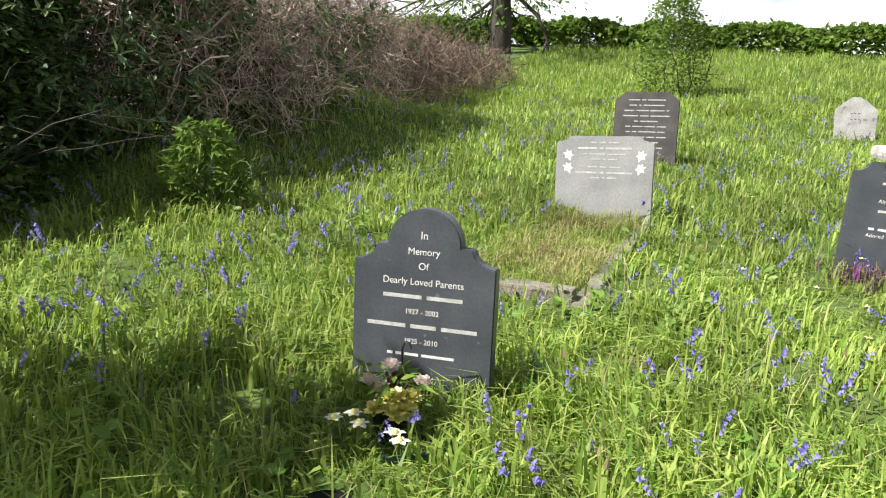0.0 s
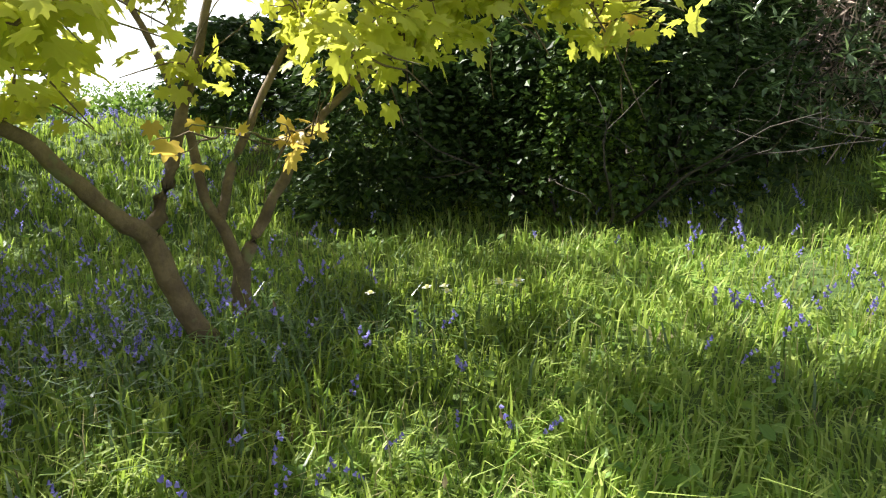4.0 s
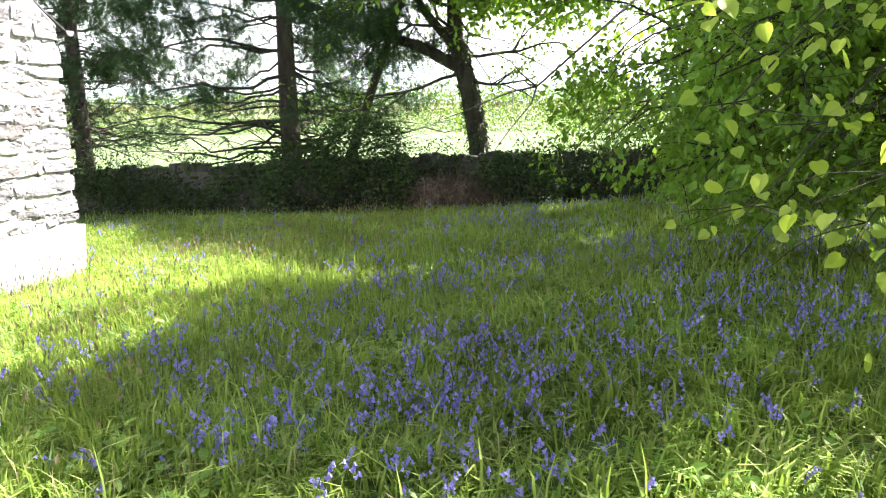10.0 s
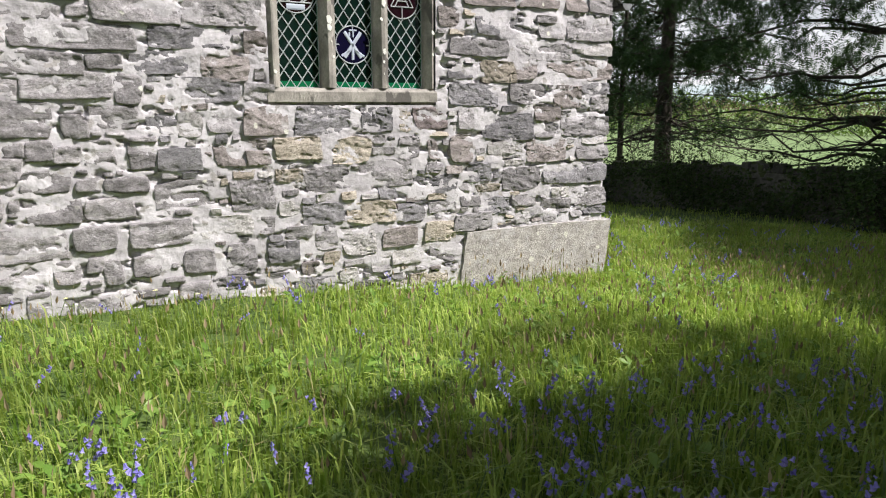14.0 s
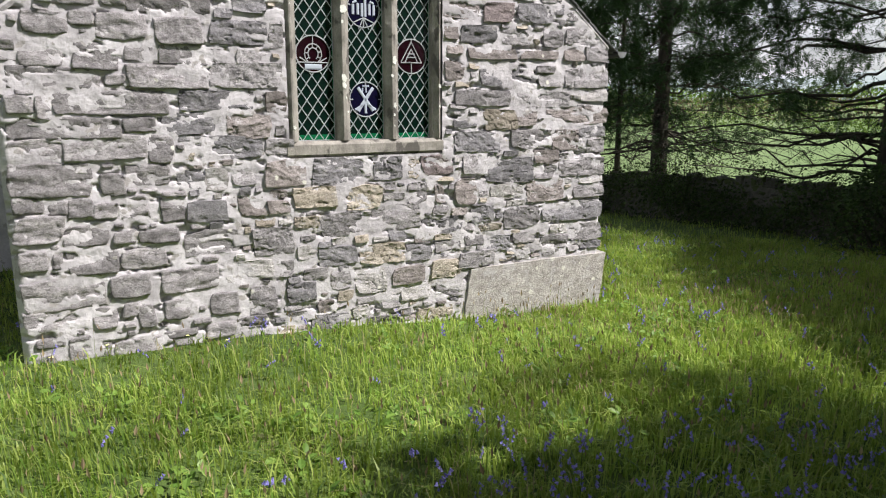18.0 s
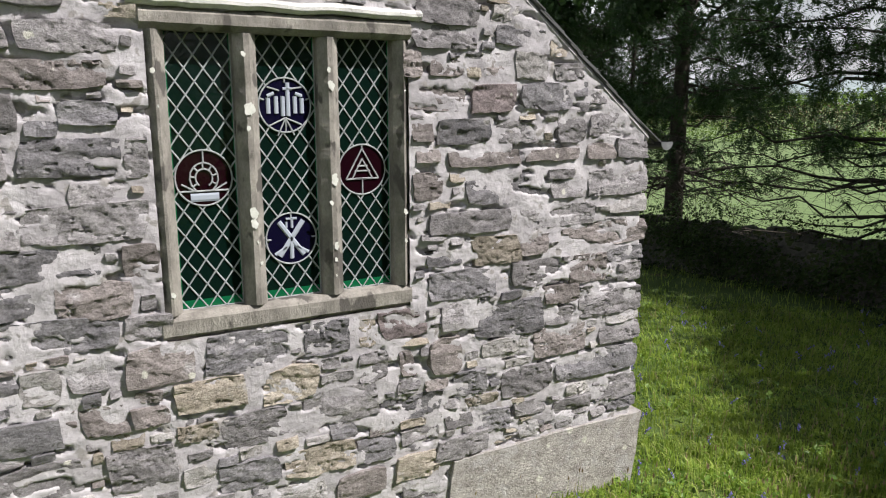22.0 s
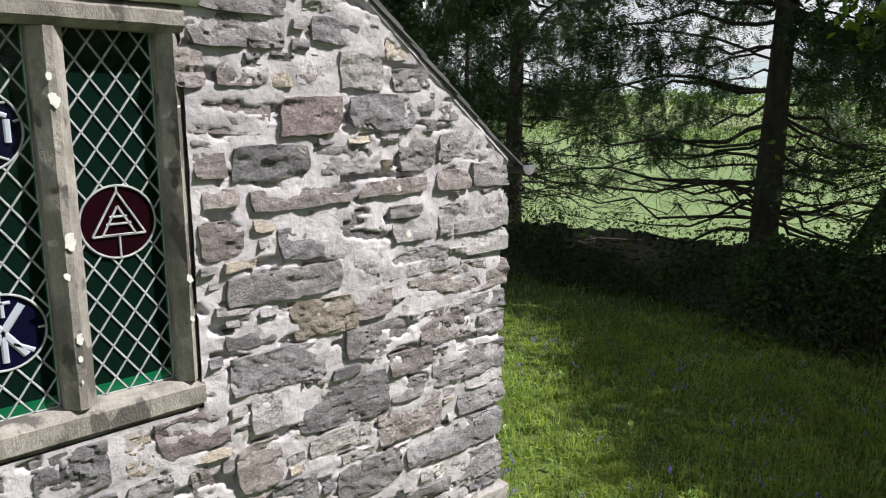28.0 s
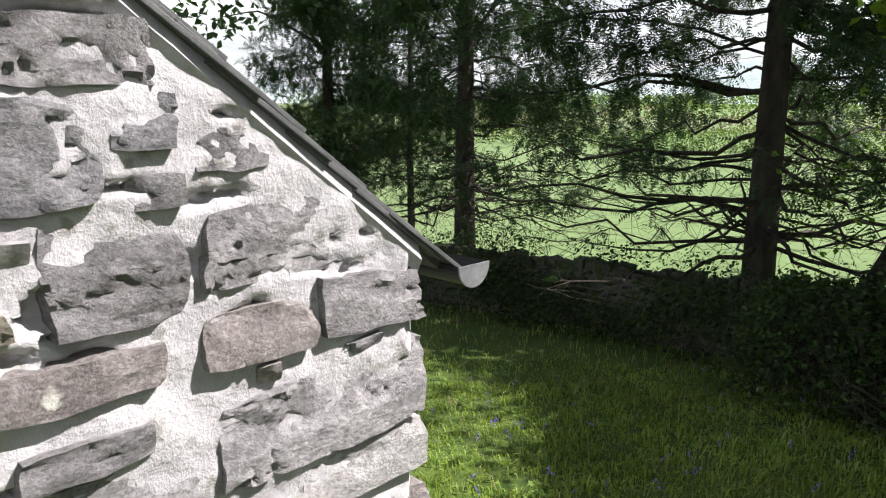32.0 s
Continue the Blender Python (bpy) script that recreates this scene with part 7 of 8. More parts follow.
def small_flower(name, at, label, mat, size, petals, tall, heart=None):
    z = float(ground(at[0], at[1]))
    ob = thing(name, (at[0], at[1], z), label, "flower", "small flowers in the grass")
    g = np.random.default_rng(int(abs(at[0] * 1000 + at[1] * 77)))
    lean = g.normal(0, 0.04, 2)
    part("stalk", mesh_from("stalk", *tubes([(np.array([(0, 0, 0), (lean[0] * .4, lean[1] * .4, tall * .6), (lean[0], lean[1], tall)]), np.array([.003, .0025, .002]))], 4), M_stalk), None, ob)
    if size > 0.025:
        for i in range(petals):
            a = 2 * math.pi * i / petals + g.normal(0, 0.12)
            part("petal", mesh_from("petal", *scatter(*LEAF_OVAL, np.array([(lean[0], lean[1], tall)]), frames(np.array([(math.cos(a), math.sin(a), g.normal(0.25, 0.12))]), np.zeros(1)), np.array([size * g.uniform(0.85, 1.1)])), mat), None, ob)
    else:
        part("bloom", mesh_from("bloom", *flower_head(g, (lean[0], lean[1], tall), size, petals, 1, 0.25), mat), None, ob)
    if heart:
        b = bmesh.new()
        bmesh.ops.create_uvsphere(b, u_segments=8, v_segments=5, radius=size * 0.34, matrix=Matrix.Translation((lean[0], lean[1], tall + 0.006)))
        part("heart", b, heart, ob)


for x_, y_ in ((1.176, 0.578), (1.225, 0.455), (1.195, 0.430), (1.154, 0.663), (1.181, 0.648)):
    small_flower("narcissus", (x_, y_), "white narcissus with a yellow cup beside the vase", M_petal, 0.034, 6, 0.10, M_yellow)
for x_, y_ in ((-5.1, -5.3), (-4.9, -5.5), (-4.3, -5.6), (-4.0, -5.4), (4.0, -1.0), (2.6, -.8), (-2.9, -2.8), (5.6, -.3)):
    small_flower("buttercup", (x_, y_), "small yellow buttercup in the grass", M_yellow, 0.018, 5, 0.22)
for x_, y_ in ((3.4, -.7), (3.6, -.3), (4.6, -.5), (2.9, .1), (5.2, .2), (-7.2, .4), (-7.6, .2), (3.3, -.9), (4.1, -.2), (6.2, -1.2)):
    small_flower("daisy", (x_, y_), "small white daisy in the grass", M_petal, 0.016, 9, 0.14, M_yellow)
# bedding flowers by the maple, and rhododendron blooms
for x_, y_ in ((0.00, 2.66), (0.03, 2.60), (-0.03, 2.61), (0.27, 2.66), (0.31, 2.62), (0.35, 2.58), (0.40, 2.60), (-0.27, 2.66)):
    small_flower("primula", (x_, y_), "pale primula flower near the maple", M_petal, 0.030, 6, 0.24, M_yellow)
rng = np.random.default_rng(68)
for k, (x_, y_, h_) in enumerate(((3.4, 4.55, 1.75), (4.25, 4.55, 1.55), (4.4, 4.58, 1.45), (5.6, 4.6, 2.15), (6.0, 4.65, 1.95), (6.5, 4.65, 2.2), (5.3, 4.55, 2.3), (7.4, 4.75, 2.4))):
    z = float(ground(x_, y_))
    whole("rhododendron_bloom", mesh_from("rhododendron_bloom", *flower_head(rng, (0, 0, 0), 0.08, 8, 3, 0.2), M_pink), "magenta rhododendron bloom among dark leaves", "flower", group="rhododendron blooms", m=Matrix.Translation((x_, y_, z + h_)))
n = 160
v, f = blades(4.22 + rng.normal(0, 0.05, n), -1.0 + rng.normal(0, 0.10, n), rng.uniform(0.08, 0.2, n), np.full(n, 0.009), rng.uniform(0.1, 0.5, n), rng.uniform(0, 6.3, n))
whole("heather", mesh_from("heather", v, f, M_heatherbell), "purple heather at the foot of a headstone", "heather", "stuff")

# ---- far country: hedgerows, scrub, hills, a fence ----
def hedgerow(name, seed, pts, height, width, count, mat, label, size):
    """A distant hedge: single clumps of leaf on a wandering line."""
    g = np.random.default_rng(seed)
    pts = np.array(pts, float)
    k = g.uniform(0, len(pts) - 1, count)
    i = np.clip(k.astype(int), 0, len(pts) - 2)
    p = pts[i] + (pts[i + 1] - pts[i]) * (k - i)[:, None]
    crown = 1 + 0.45 * lumps(p[:, 0], p[:, 1], height * 3.0, seed % 5)
    up = g.random(count)
    p = p + g.normal(0, width / 2, (count, 2)) * np.sqrt(1 - 0.8 * up)[:, None]
    z = ground(p[:, 0], p[:, 1]) + up * height * crown
    w = g.normal(0, 1, (count, 3))
    whole(name, mesh_from(name, *scatter(*LEAF_QUAD, np.stack([p[:, 0], p[:, 1], z], -1), frames(w, g.uniform(0, 6, count)), g.uniform(size * 0.6, size * 1.3, count)), mat), label, "hedgerow", "stuff")


hedgerow("far_hedgerow", 201, [(-62, -90), (-66, -40), (-70, 0), (-64, 45)], 2.0, 1.6, 30000, M_hedge, "hedgerow across the near pasture", 0.2)
hedgerow("scrub_strip", 202, [(-95, -130), (-100, -60), (-108, 10), (-95, 70)], 3.0, 5.0, 20000, M_heather, "russet scrub beyond the pasture", 0.32)
hedgerow("far_treeline", 203, [(-170, -240), (-185, -80), (-190, 60), (-150, 190), (-40, 230), (60, 200)], 7.0, 8.0, 20000, M_hedge, "line of trees among distant fields", 0.95)
hedgerow("north_hedgerow", 204, [(-80, 84), (-40, 86), (-10, 82), (30, 76)], 2.4, 3.0, 6000, M_hedge, "leafy hedgerow beyond the north field", 0.8)
hedgerow("second_treeline", 205, [(-420, -500), (-460, -150), (-450, 150), (-360, 420)], 9.0, 14.0, 14000, M_hedge, "faint trees on the far fields", 2.0)
# hills on the skyline, their blue haze put into the colour
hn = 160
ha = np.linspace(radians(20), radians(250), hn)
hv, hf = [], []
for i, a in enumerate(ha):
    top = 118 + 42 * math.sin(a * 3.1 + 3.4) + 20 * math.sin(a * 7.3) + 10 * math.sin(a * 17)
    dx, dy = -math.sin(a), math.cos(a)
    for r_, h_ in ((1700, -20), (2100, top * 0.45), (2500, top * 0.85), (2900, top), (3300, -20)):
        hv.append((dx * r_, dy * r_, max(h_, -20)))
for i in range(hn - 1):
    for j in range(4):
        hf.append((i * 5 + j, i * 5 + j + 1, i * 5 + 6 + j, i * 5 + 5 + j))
whole("distant_hills", mesh_from("distant_hills", np.array(hv), np.array(hf), M_hill, True), "hills on the skyline, distance haze put into their pale blue-green colour", "hills", "structure")
# post and wire fence beyond the bank
fence = thing("field_fence", (-14, 15, 0), "post and wire fence along the north field", "fence")
f_at = Matrix.Translation((14, -15, 0))
post = bpy.data.meshes.new("post")
b_ = box((0.09, 0.09, 1.25), (0, 0, 0.5), 0.012)
b_.to_mesh(post)
b_.free()
post.materials.append(M_twig)
fp = [(-24 + 2.0 * i, 13.5 + 0.10 * i) for i in range(16)]
for x_, y_ in fp:
    part("post", post, None, fence, m=f_at @ Matrix.Translation((x_, y_, float(ground(x_, y_)))))
for h_ in (0.35, 0.65, 1.0):
    part("wire", mesh_from("wire", *tubes([(np.array([(x_, y_ - 0.05, float(ground(x_, y_)) + h_) for x_, y_ in fp]), np.full(16, 0.006))], 4), M_zinc), None, fence, m=f_at)

# ---- pieces of walls and roofs ----
def stone_template(seed, nx=10, nz=6):
    """A rough hewn block, one unit wide and high, its face pitched, its rim sinking into the mortar."""
    g = np.random.default_rng(seed)
    xs, zs = np.linspace(-0.5, 0.5, nx + 1), np.linspace(-0.5, 0.5, nz + 1)
    tilt = g.normal(0, 0.010, 2) + (0, -0.010)
    cut = g.uniform(0.0, 0.20, 4)
    skew = g.normal(0, 0.05, 2)
    v, f = [], []
    for j, z in enumerate(zs):
        for i, x in enumerate(xs):
            side = max(abs(x) * 2, abs(z) * 2)
            k = 0 if x * z > 0 and x > 0 else 1 if x < 0 < z else 2 if x < 0 and z < 0 else 3
            corner = max(0, abs(x) * 2 + abs(z) * 2 - 1.5) / 0.5
            px = x * (1 - cut[k] * corner) + skew[0] * z + g.normal(0, 0.014) * (side > 0.9)
            pz = z * (1 - cut[k] * 1.5 * corner) + skew[1] * x + g.normal(0, 0.03) * (side > 0.9)
            crag = 0.013 * noise.noise((x * 2.4 + seed, z * 1.8, 3.3)) + 0.010 * abs(noise.noise((x * 4.5 + seed, z * 3.5, 7.7))) + 0.004 * noise.noise((x * 11 + seed, z * 8, 1.7))
            v.append((px, 0.012 - 0.046 * side ** 9 + tilt[0] * x + tilt[1] * z + crag, pz))
    w = nx + 1
    for j in range(nz):
        for i in range(nx):
            f.append((j * w + i, j * w + i + 1, (j + 1) * w + i + 1, (j + 1) * w + i))
    rim = [i for i in range(w)] + [j * w + nx for j in range(1, nz + 1)] + [nz * w + i for i in range(nx - 1, -1, -1)] + [j * w for j in range(nz - 1, 0, -1)]
    b0 = len(v)
    for r in rim:
        v.append((v[r][0] * 0.97, -0.07, v[r][2] * 0.97))
    for a in range(len(rim)):
        c = (a + 1) % len(rim)
        f.append((rim[c], rim[a], b0 + a, b0 + c))
    return np.array(v), np.array(f)[:, ::-1]


STONE_MATS = {"g": M_stone, "w": M_stonewarm, "d": M_stonedark, "p": M_palestone, "m": M_stonered, "o": M_stoneochre}


def rubble(seed, x0, w, z0, h, proud=0.008, deep=0.05, cell=0.0115, riven=1.0, worn=0.24):
    """One riven stone set in the wall: a ragged outline, a ledged face, its sides running back into the mortar."""
    g = np.random.default_rng(seed)
    lip = 0.005
    us = np.r_[0, np.linspace(lip / w, 1 - lip / w, max(4, int(w / cell))), 1]
    vs = np.r_[0, np.linspace(lip / h, 1 - lip / h, max(4, int(h / cell))), 1]
    U, V = np.meshgrid(us, vs)
    nu, nv = len(us), len(vs)
    lean, slope = g.normal(0, 0.10), g.normal(0, 0.02)
    corner = np.clip(np.abs(U - 0.5) + np.abs(V - 0.5) - 0.5, 0, 0.5) * 2
    cut = g.uniform(0.0, worn, 4)
    cu = np.where(U > 0.5, np.where(V > 0.5, cut[0], cut[1]), np.where(V > 0.5, cut[2], cut[3])) * corner ** 1.5
    X = x0 + w / 2 + w * (U - 0.5) * (1 - cu * min(1.0, h / w)) + lean * h * (V - 0.5)
    Z = z0 + h / 2 + h * (V - 0.5) * (1 - cu) + slope * w * (U - 0.5)
    X, Z = X + 0.012 * layered(X * 10, Z * 10, seed, 3), Z + 0.011 * layered(X * 10, Z * 10, seed + 40, 3)
    bed_h = layered(X * 4 + Z * g.normal(0, 3), Z * g.uniform(9, 17), seed + 3)
    ledge = np.floor(bed_h * 3.2) + np.clip((bed_h * 3.2 - np.floor(bed_h * 3.2)) * 4 - 1.5, 0, 1)
    y = proud + riven * (0.0075 * ledge + 0.008 * layered(X * 7, Z * 8, seed + 5)) + 0.007 * layered(X * 26, Z * 34, seed + 9, 3)
    y += g.normal(0, 0.012) * (U - 0.5) + g.normal(0.006, 0.012) * (0.5 - V)
    # slanting cracks
    y -= 0.014 * np.clip(1 - np.abs(layered(X * 7 + Z * 4, Z * 11 - X * 3, seed + 21)) / 0.07, 0, 1) * (layered(X * 3, Z * 3, seed + 33) > 0.0)
    rim = (U == 0) | (U == 1) | (V == 0) | (V == 1)
    y = np.where(rim, -deep, np.clip(y, -0.010, 0.022))
    i = (np.arange(nu - 1)[None] + np.arange(nv - 1)[:, None] * nu).ravel()
    return np.stack([X, WY + y, Z], -1).reshape(-1, 3), np.stack([i, i + nu, i + nu + 1, i + 1], -1)


# the wall's own stones, bed by bed from the foot up: tone, left end, length, height over the bed, thickness
laid = []


def bed(z, *row):
    for tone, x, w, up, h in row:
        laid.append((tone, x, w, z + up, h))


bed(-0.3, ("g", -7.56, 0.26, 0.09, 0.15), ("p", -7.24, 0.31, 0.12, 0.15), ("p", -5.37, 0.23, 0.04, 0.12), ("g", -5.07, 0.26, 0.08, 0.07))
bed(-0.1, ("o", -7.57, 0.32, 0.10, 0.16), ("w", -7.17, 0.33, 0.08, 0.16), ("p", -6.76, 0.29, 0.04, 0.22), ("g", -6.42, 0.19, 0.12, 0.14), ("d", -6.09, 0.26, 0.05, 0.16), ("g", -5.73, 0.22, -0.01, 0.23), ("w", -5.41, 0.23, 0.03, 0.18), ("w", -5.06, 0.23, 0.04, 0.16), ("p", -4.75, 0.12, 0.01, 0.19), ("g", -4.63, 0.10, 0.11, 0.11), ("p", -4.48, 0.17, 0.05, 0.16), ("g", -4.30, 0.44, 0.08, 0.15))
bed(0.1, ("g", -9.37, 0.43, 0.10, 0.18), ("d", -8.14, 0.26, 0.10, 0.15), ("g", -7.95, 0.40, -0.04, 0.15), ("d", -7.24, 0.25, 0.09, 0.16), ("g", -5.89, 0.11, 0.09, 0.13), ("p", -5.71, 0.38, 0.09, 0.16), ("d", -5.26, 0.44, 0.06, 0.19), ("d", -4.73, 0.28, 0.07, 0.17), ("d", -4.41, 0.55, 0.03, 0.23))
bed(0.2, ("o", -6.96, 0.45, 0.01, 0.18), ("d", -6.48, 0.35, 0.04, 0.16))
bed(0.4, ("d", -9.38, 0.81, 0.04, 0.19), ("g", -8.50, 0.43, 0.01, 0.20), ("d", -7.93, 0.24, 0.11, 0.16), ("d", -7.58, 0.31, 0.03, 0.15), ("g", -7.12, 0.47, 0.11, 0.22), ("g", -6.54, 0.38, 0.10, 0.20), ("g", -5.90, 0.34, -0.01, 0.23), ("g", -5.44, 0.43, 0.05, 0.19), ("d", -4.87, 0.33, -0.01, 0.15), ("d", -4.52, 0.34, -0.02, 0.17), ("g", -4.14, 0.06, 0.05, 0.11), ("d", -4.05, 0.19, 0.04, 0.15))
bed(0.6, ("g", -9.38, 0.43, 0.07, 0.13), ("w", -8.80, 0.46, 0.06, 0.21), ("p", -8.29, 0.38, 0.12, 0.13), ("g", -4.97, 0.29, -0.02, 0.10), ("g", -4.66, 0.15, 0.00, 0.09), ("d", -4.47, 0.30, 0.00, 0.15), ("d", -4.17, 0.31, 0.05, 0.19))
bed(0.7, ("w", -7.74, 0.24, -0.01, 0.24), ("w", -7.39, 0.10, 0.03, 0.17), ("g", -7.20, 0.20, 0.03, 0.20), ("o", -6.74, 0.33, 0.02, 0.21), ("o", -6.30, 0.38, 0.07, 0.17), ("w", -5.67, 0.21, 0.04, 0.15), ("d", -5.36, 0.31, 0.02, 0.16), ("g", -5.03, 0.17, 0.04, 0.18), ("w", -4.76, 0.20, 0.08, 0.17), ("o", -4.55, 0.17, 0.10, 0.11), ("w", -4.38, 0.16, 0.12, 0.14), ("p", -4.21, 0.12, 0.15, 0.09))
bed(0.9, ("g", -9.35, 0.60, 0.00, 0.18), ("g", -8.68, 0.23, 0.00, 0.10), ("d", -8.40, 0.57, -0.02, 0.24), ("g", -7.75, 0.16, 0.09, 0.17), ("o", -7.12, 0.11, 0.08, 0.16), ("d", -6.55, 0.45, 0.06, 0.22), ("w", -6.03, 0.34, 0.07, 0.21), ("g", -5.59, 0.17, 0.10, 0.14), ("p", -5.38, 0.18, 0.07, 0.17), ("d", -5.20, 0.20, 0.09, 0.12), ("g", -4.61, 0.16, 0.07, 0.16), ("g", -4.06, 0.20, -0.03, 0.11))
bed(1.0, ("g", -9.35, 0.22, 0.14, 0.13), ("w", -8.73, 0.30, 0.05, 0.12), ("m", -7.47, 0.32, -0.01, 0.18), ("d", -6.94, 0.28, -0.02, 0.19), ("g", -4.94, 0.31, 0.03, 0.16), ("d", -4.39, 0.53, -0.02, 0.24))
bed(1.2, ("w", -8.98, 0.33, -0.02, 0.20), ("g", -8.54, 0.40, 0.01, 0.17), ("d", -8.00, 0.50, -0.01, 0.19), ("g", -5.93, 0.23, 0.03, 0.12), ("g", -5.87, 0.08, 0.19, 0.08), ("d", -5.67, 0.52, 0.02, 0.17), ("g", -4.98, 0.18, 0.00, 0.21), ("g", -4.79, 0.56, 0.04, 0.18), ("g", -4.21, 0.34, 0.04, 0.15))
bed(1.4, ("w", -9.35, 0.79, 0.03, 0.17), ("w", -8.43, 0.23, 0.03, 0.13), ("o", -8.19, 0.35, 0.00, 0.18), ("d", -7.73, 0.24, 0.03, 0.09), ("g", -7.62, 0.18, 0.20, 0.04), ("w", -5.75, 0.35, -0.03, 0.19), ("d", -5.31, 0.40, 0.02, 0.16), ("g", -4.86, 0.22, 0.04, 0.10), ("w", -4.62, 0.73, 0.00, 0.15), ("g", -4.17, 0.09, 0.14, 0.16))
bed(1.6, ("p", -9.32, 0.32, 0.07, 0.12), ("g", -8.84, 0.64, 0.01, 0.15), ("g", -8.11, 0.61, 0.03, 0.13), ("w", -5.89, 0.17, -0.03, 0.17), ("d", -5.62, 0.57, 0.00, 0.15), ("g", -4.96, 0.77, -0.03, 0.17), ("w", -4.07, 0.17, -0.02, 0.12))
bed(1.8, ("g", -9.37, 0.57, 0.01, 0.18), ("g", -8.78, 0.32, 0.01, 0.12), ("g", -8.65, 0.23, 0.14, 0.07), ("d", -8.37, 0.60, 0.00, 0.23), ("w", -7.59, 0.20, 0.06, 0.16), ("g", -5.85, 0.56, -0.03, 0.19), ("w", -5.27, 0.58, -0.04, 0.17), ("g", -4.68, 0.14, -0.02, 0.08), ("g", -4.64, 0.29, 0.09, 0.18), ("g", -4.50, 0.58, -0.04, 0.14))
bed(1.9, ("g", -9.32, 0.27, 0.17, 0.12), ("w", -9.01, 0.25, 0.17, 0.10), ("w", -8.68, 0.45, 0.17, 0.08), ("w", -8.18, 0.54, 0.16, 0.09), ("o", -7.76, 0.12, 0.06, 0.07), ("w", -7.58, 0.17, 0.19, 0.08), ("g", -5.75, 0.24, 0.07, 0.10), ("g", -5.39, 0.46, 0.05, 0.12), ("d", -4.88, 0.19, 0.06, 0.11), ("g", -4.29, 0.28, 0.01, 0.16))
bed(2.1, ("g", -9.10, 0.32, 0.19, 0.09), ("g", -9.08, 0.31, 0.12, 0.07), ("g", -8.73, 0.23, 0.09, 0.19), ("g", -8.32, 0.31, 0.10, 0.13), ("d", -7.94, 0.38, 0.10, 0.15), ("w", -7.52, 0.13, 0.12, 0.11), ("g", -5.88, 0.10, -0.01, 0.25), ("d", -5.75, 0.44, 0.01, 0.17), ("g", -5.25, 0.34, -0.01, 0.19), ("d", -4.85, 0.34, 0.01, 0.18), ("g", -4.50, 0.16, 0.10, 0.09), ("d", -4.33, 0.28, 0.03, 0.14))
bed(2.3, ("g", -8.93, 0.16, 0.15, 0.08), ("d", -8.73, 0.10, 0.20, 0.09), ("d", -8.60, 0.41, 0.11, 0.17), ("m", -8.12, 0.31, 0.10, 0.17), ("w", -7.75, 0.37, 0.11, 0.16), ("d", -5.75, 0.25, 0.05, 0.11), ("d", -5.31, 0.59, 0.01, 0.18), ("g", -4.70, 0.15, 0.04, 0.13), ("w", -4.51, 0.24, 0.03, 0.13))
bed(2.5, ("g", -8.70, 0.24, 0.11, 0.10), ("p", -8.38, 0.24, 0.11, 0.16), ("w", -8.06, 0.16, 0.13, 0.13), ("o", -7.87, 0.12, 0.11, 0.06), ("w", -7.74, 0.23, 0.12, 0.09), ("w", -7.45, 0.12, 0.11, 0.15), ("w", -5.71, 0.46, 0.02, 0.13), ("p", -5.21, 0.25, 0.03, 0.12), ("d", -4.89, 0.47, 0.00, 0.16))
bed(2.7, ("o", -8.54, 0.13, 0.06, 0.10), ("d", -8.37, 0.39, 0.12, 0.11), ("g", -7.82, 0.43, 0.08, 0.13), ("g", -5.77, 0.42, -0.01, 0.14), ("p", -5.31, 0.12, -0.01, 0.13), ("g", -5.14, 0.21, 0.00, 0.13), ("w", -4.92, 0.31, -0.02, 0.16))
bed(2.9, ("g", -7.84, 0.42, 0.02, 0.15), ("g", -6.70, 0.25, 0.12, 0.11), ("g", -6.34, 0.24, 0.02, 0.08), ("g", -6.30, 0.38, 0.12, 0.15), ("g", -5.87, 0.27, 0.06, 0.17), ("w", -5.18, 0.22, 0.08, 0.13))
bed(3.1, ("w", -7.77, 0.41, -0.01, 0.15), ("g", -7.25, 0.50, -0.04, 0.12))


def fill_in(g, sizes, tries):
    """Smaller stones and pinnings wherever the beds leave room."""
    for _ in range(tries):
        w, h = g.uniform(*sizes[0]), g.uniform(*sizes[1])
        x, z = g.uniform(WX0 + 0.02, WX1 - 0.02 - w), g.uniform(-0.5, APEX - 0.2)
        if z + h > min(verge_z(x), verge_z(x + w)) - 0.06 or (x < -7.58 and z < 0.07):
            continue
        if x + w > OPEN[0] - 0.015 and x < OPEN[1] + 0.015 and z + h > OPEN[2] - 0.015 and z < OPEN[3] + 0.07:
            continue
        b = np.array([q[1:] for q in laid])
        if np.any((x < b[:, 0] + b[:, 1] + 0.014) & (x + w > b[:, 0] - 0.014) & (z < b[:, 2] + b[:, 3] + 0.012) & (z + h > b[:, 2] - 0.012)):
            continue
        laid.append((str(g.choice(list("ggwdpo"))), x, w, z, h))


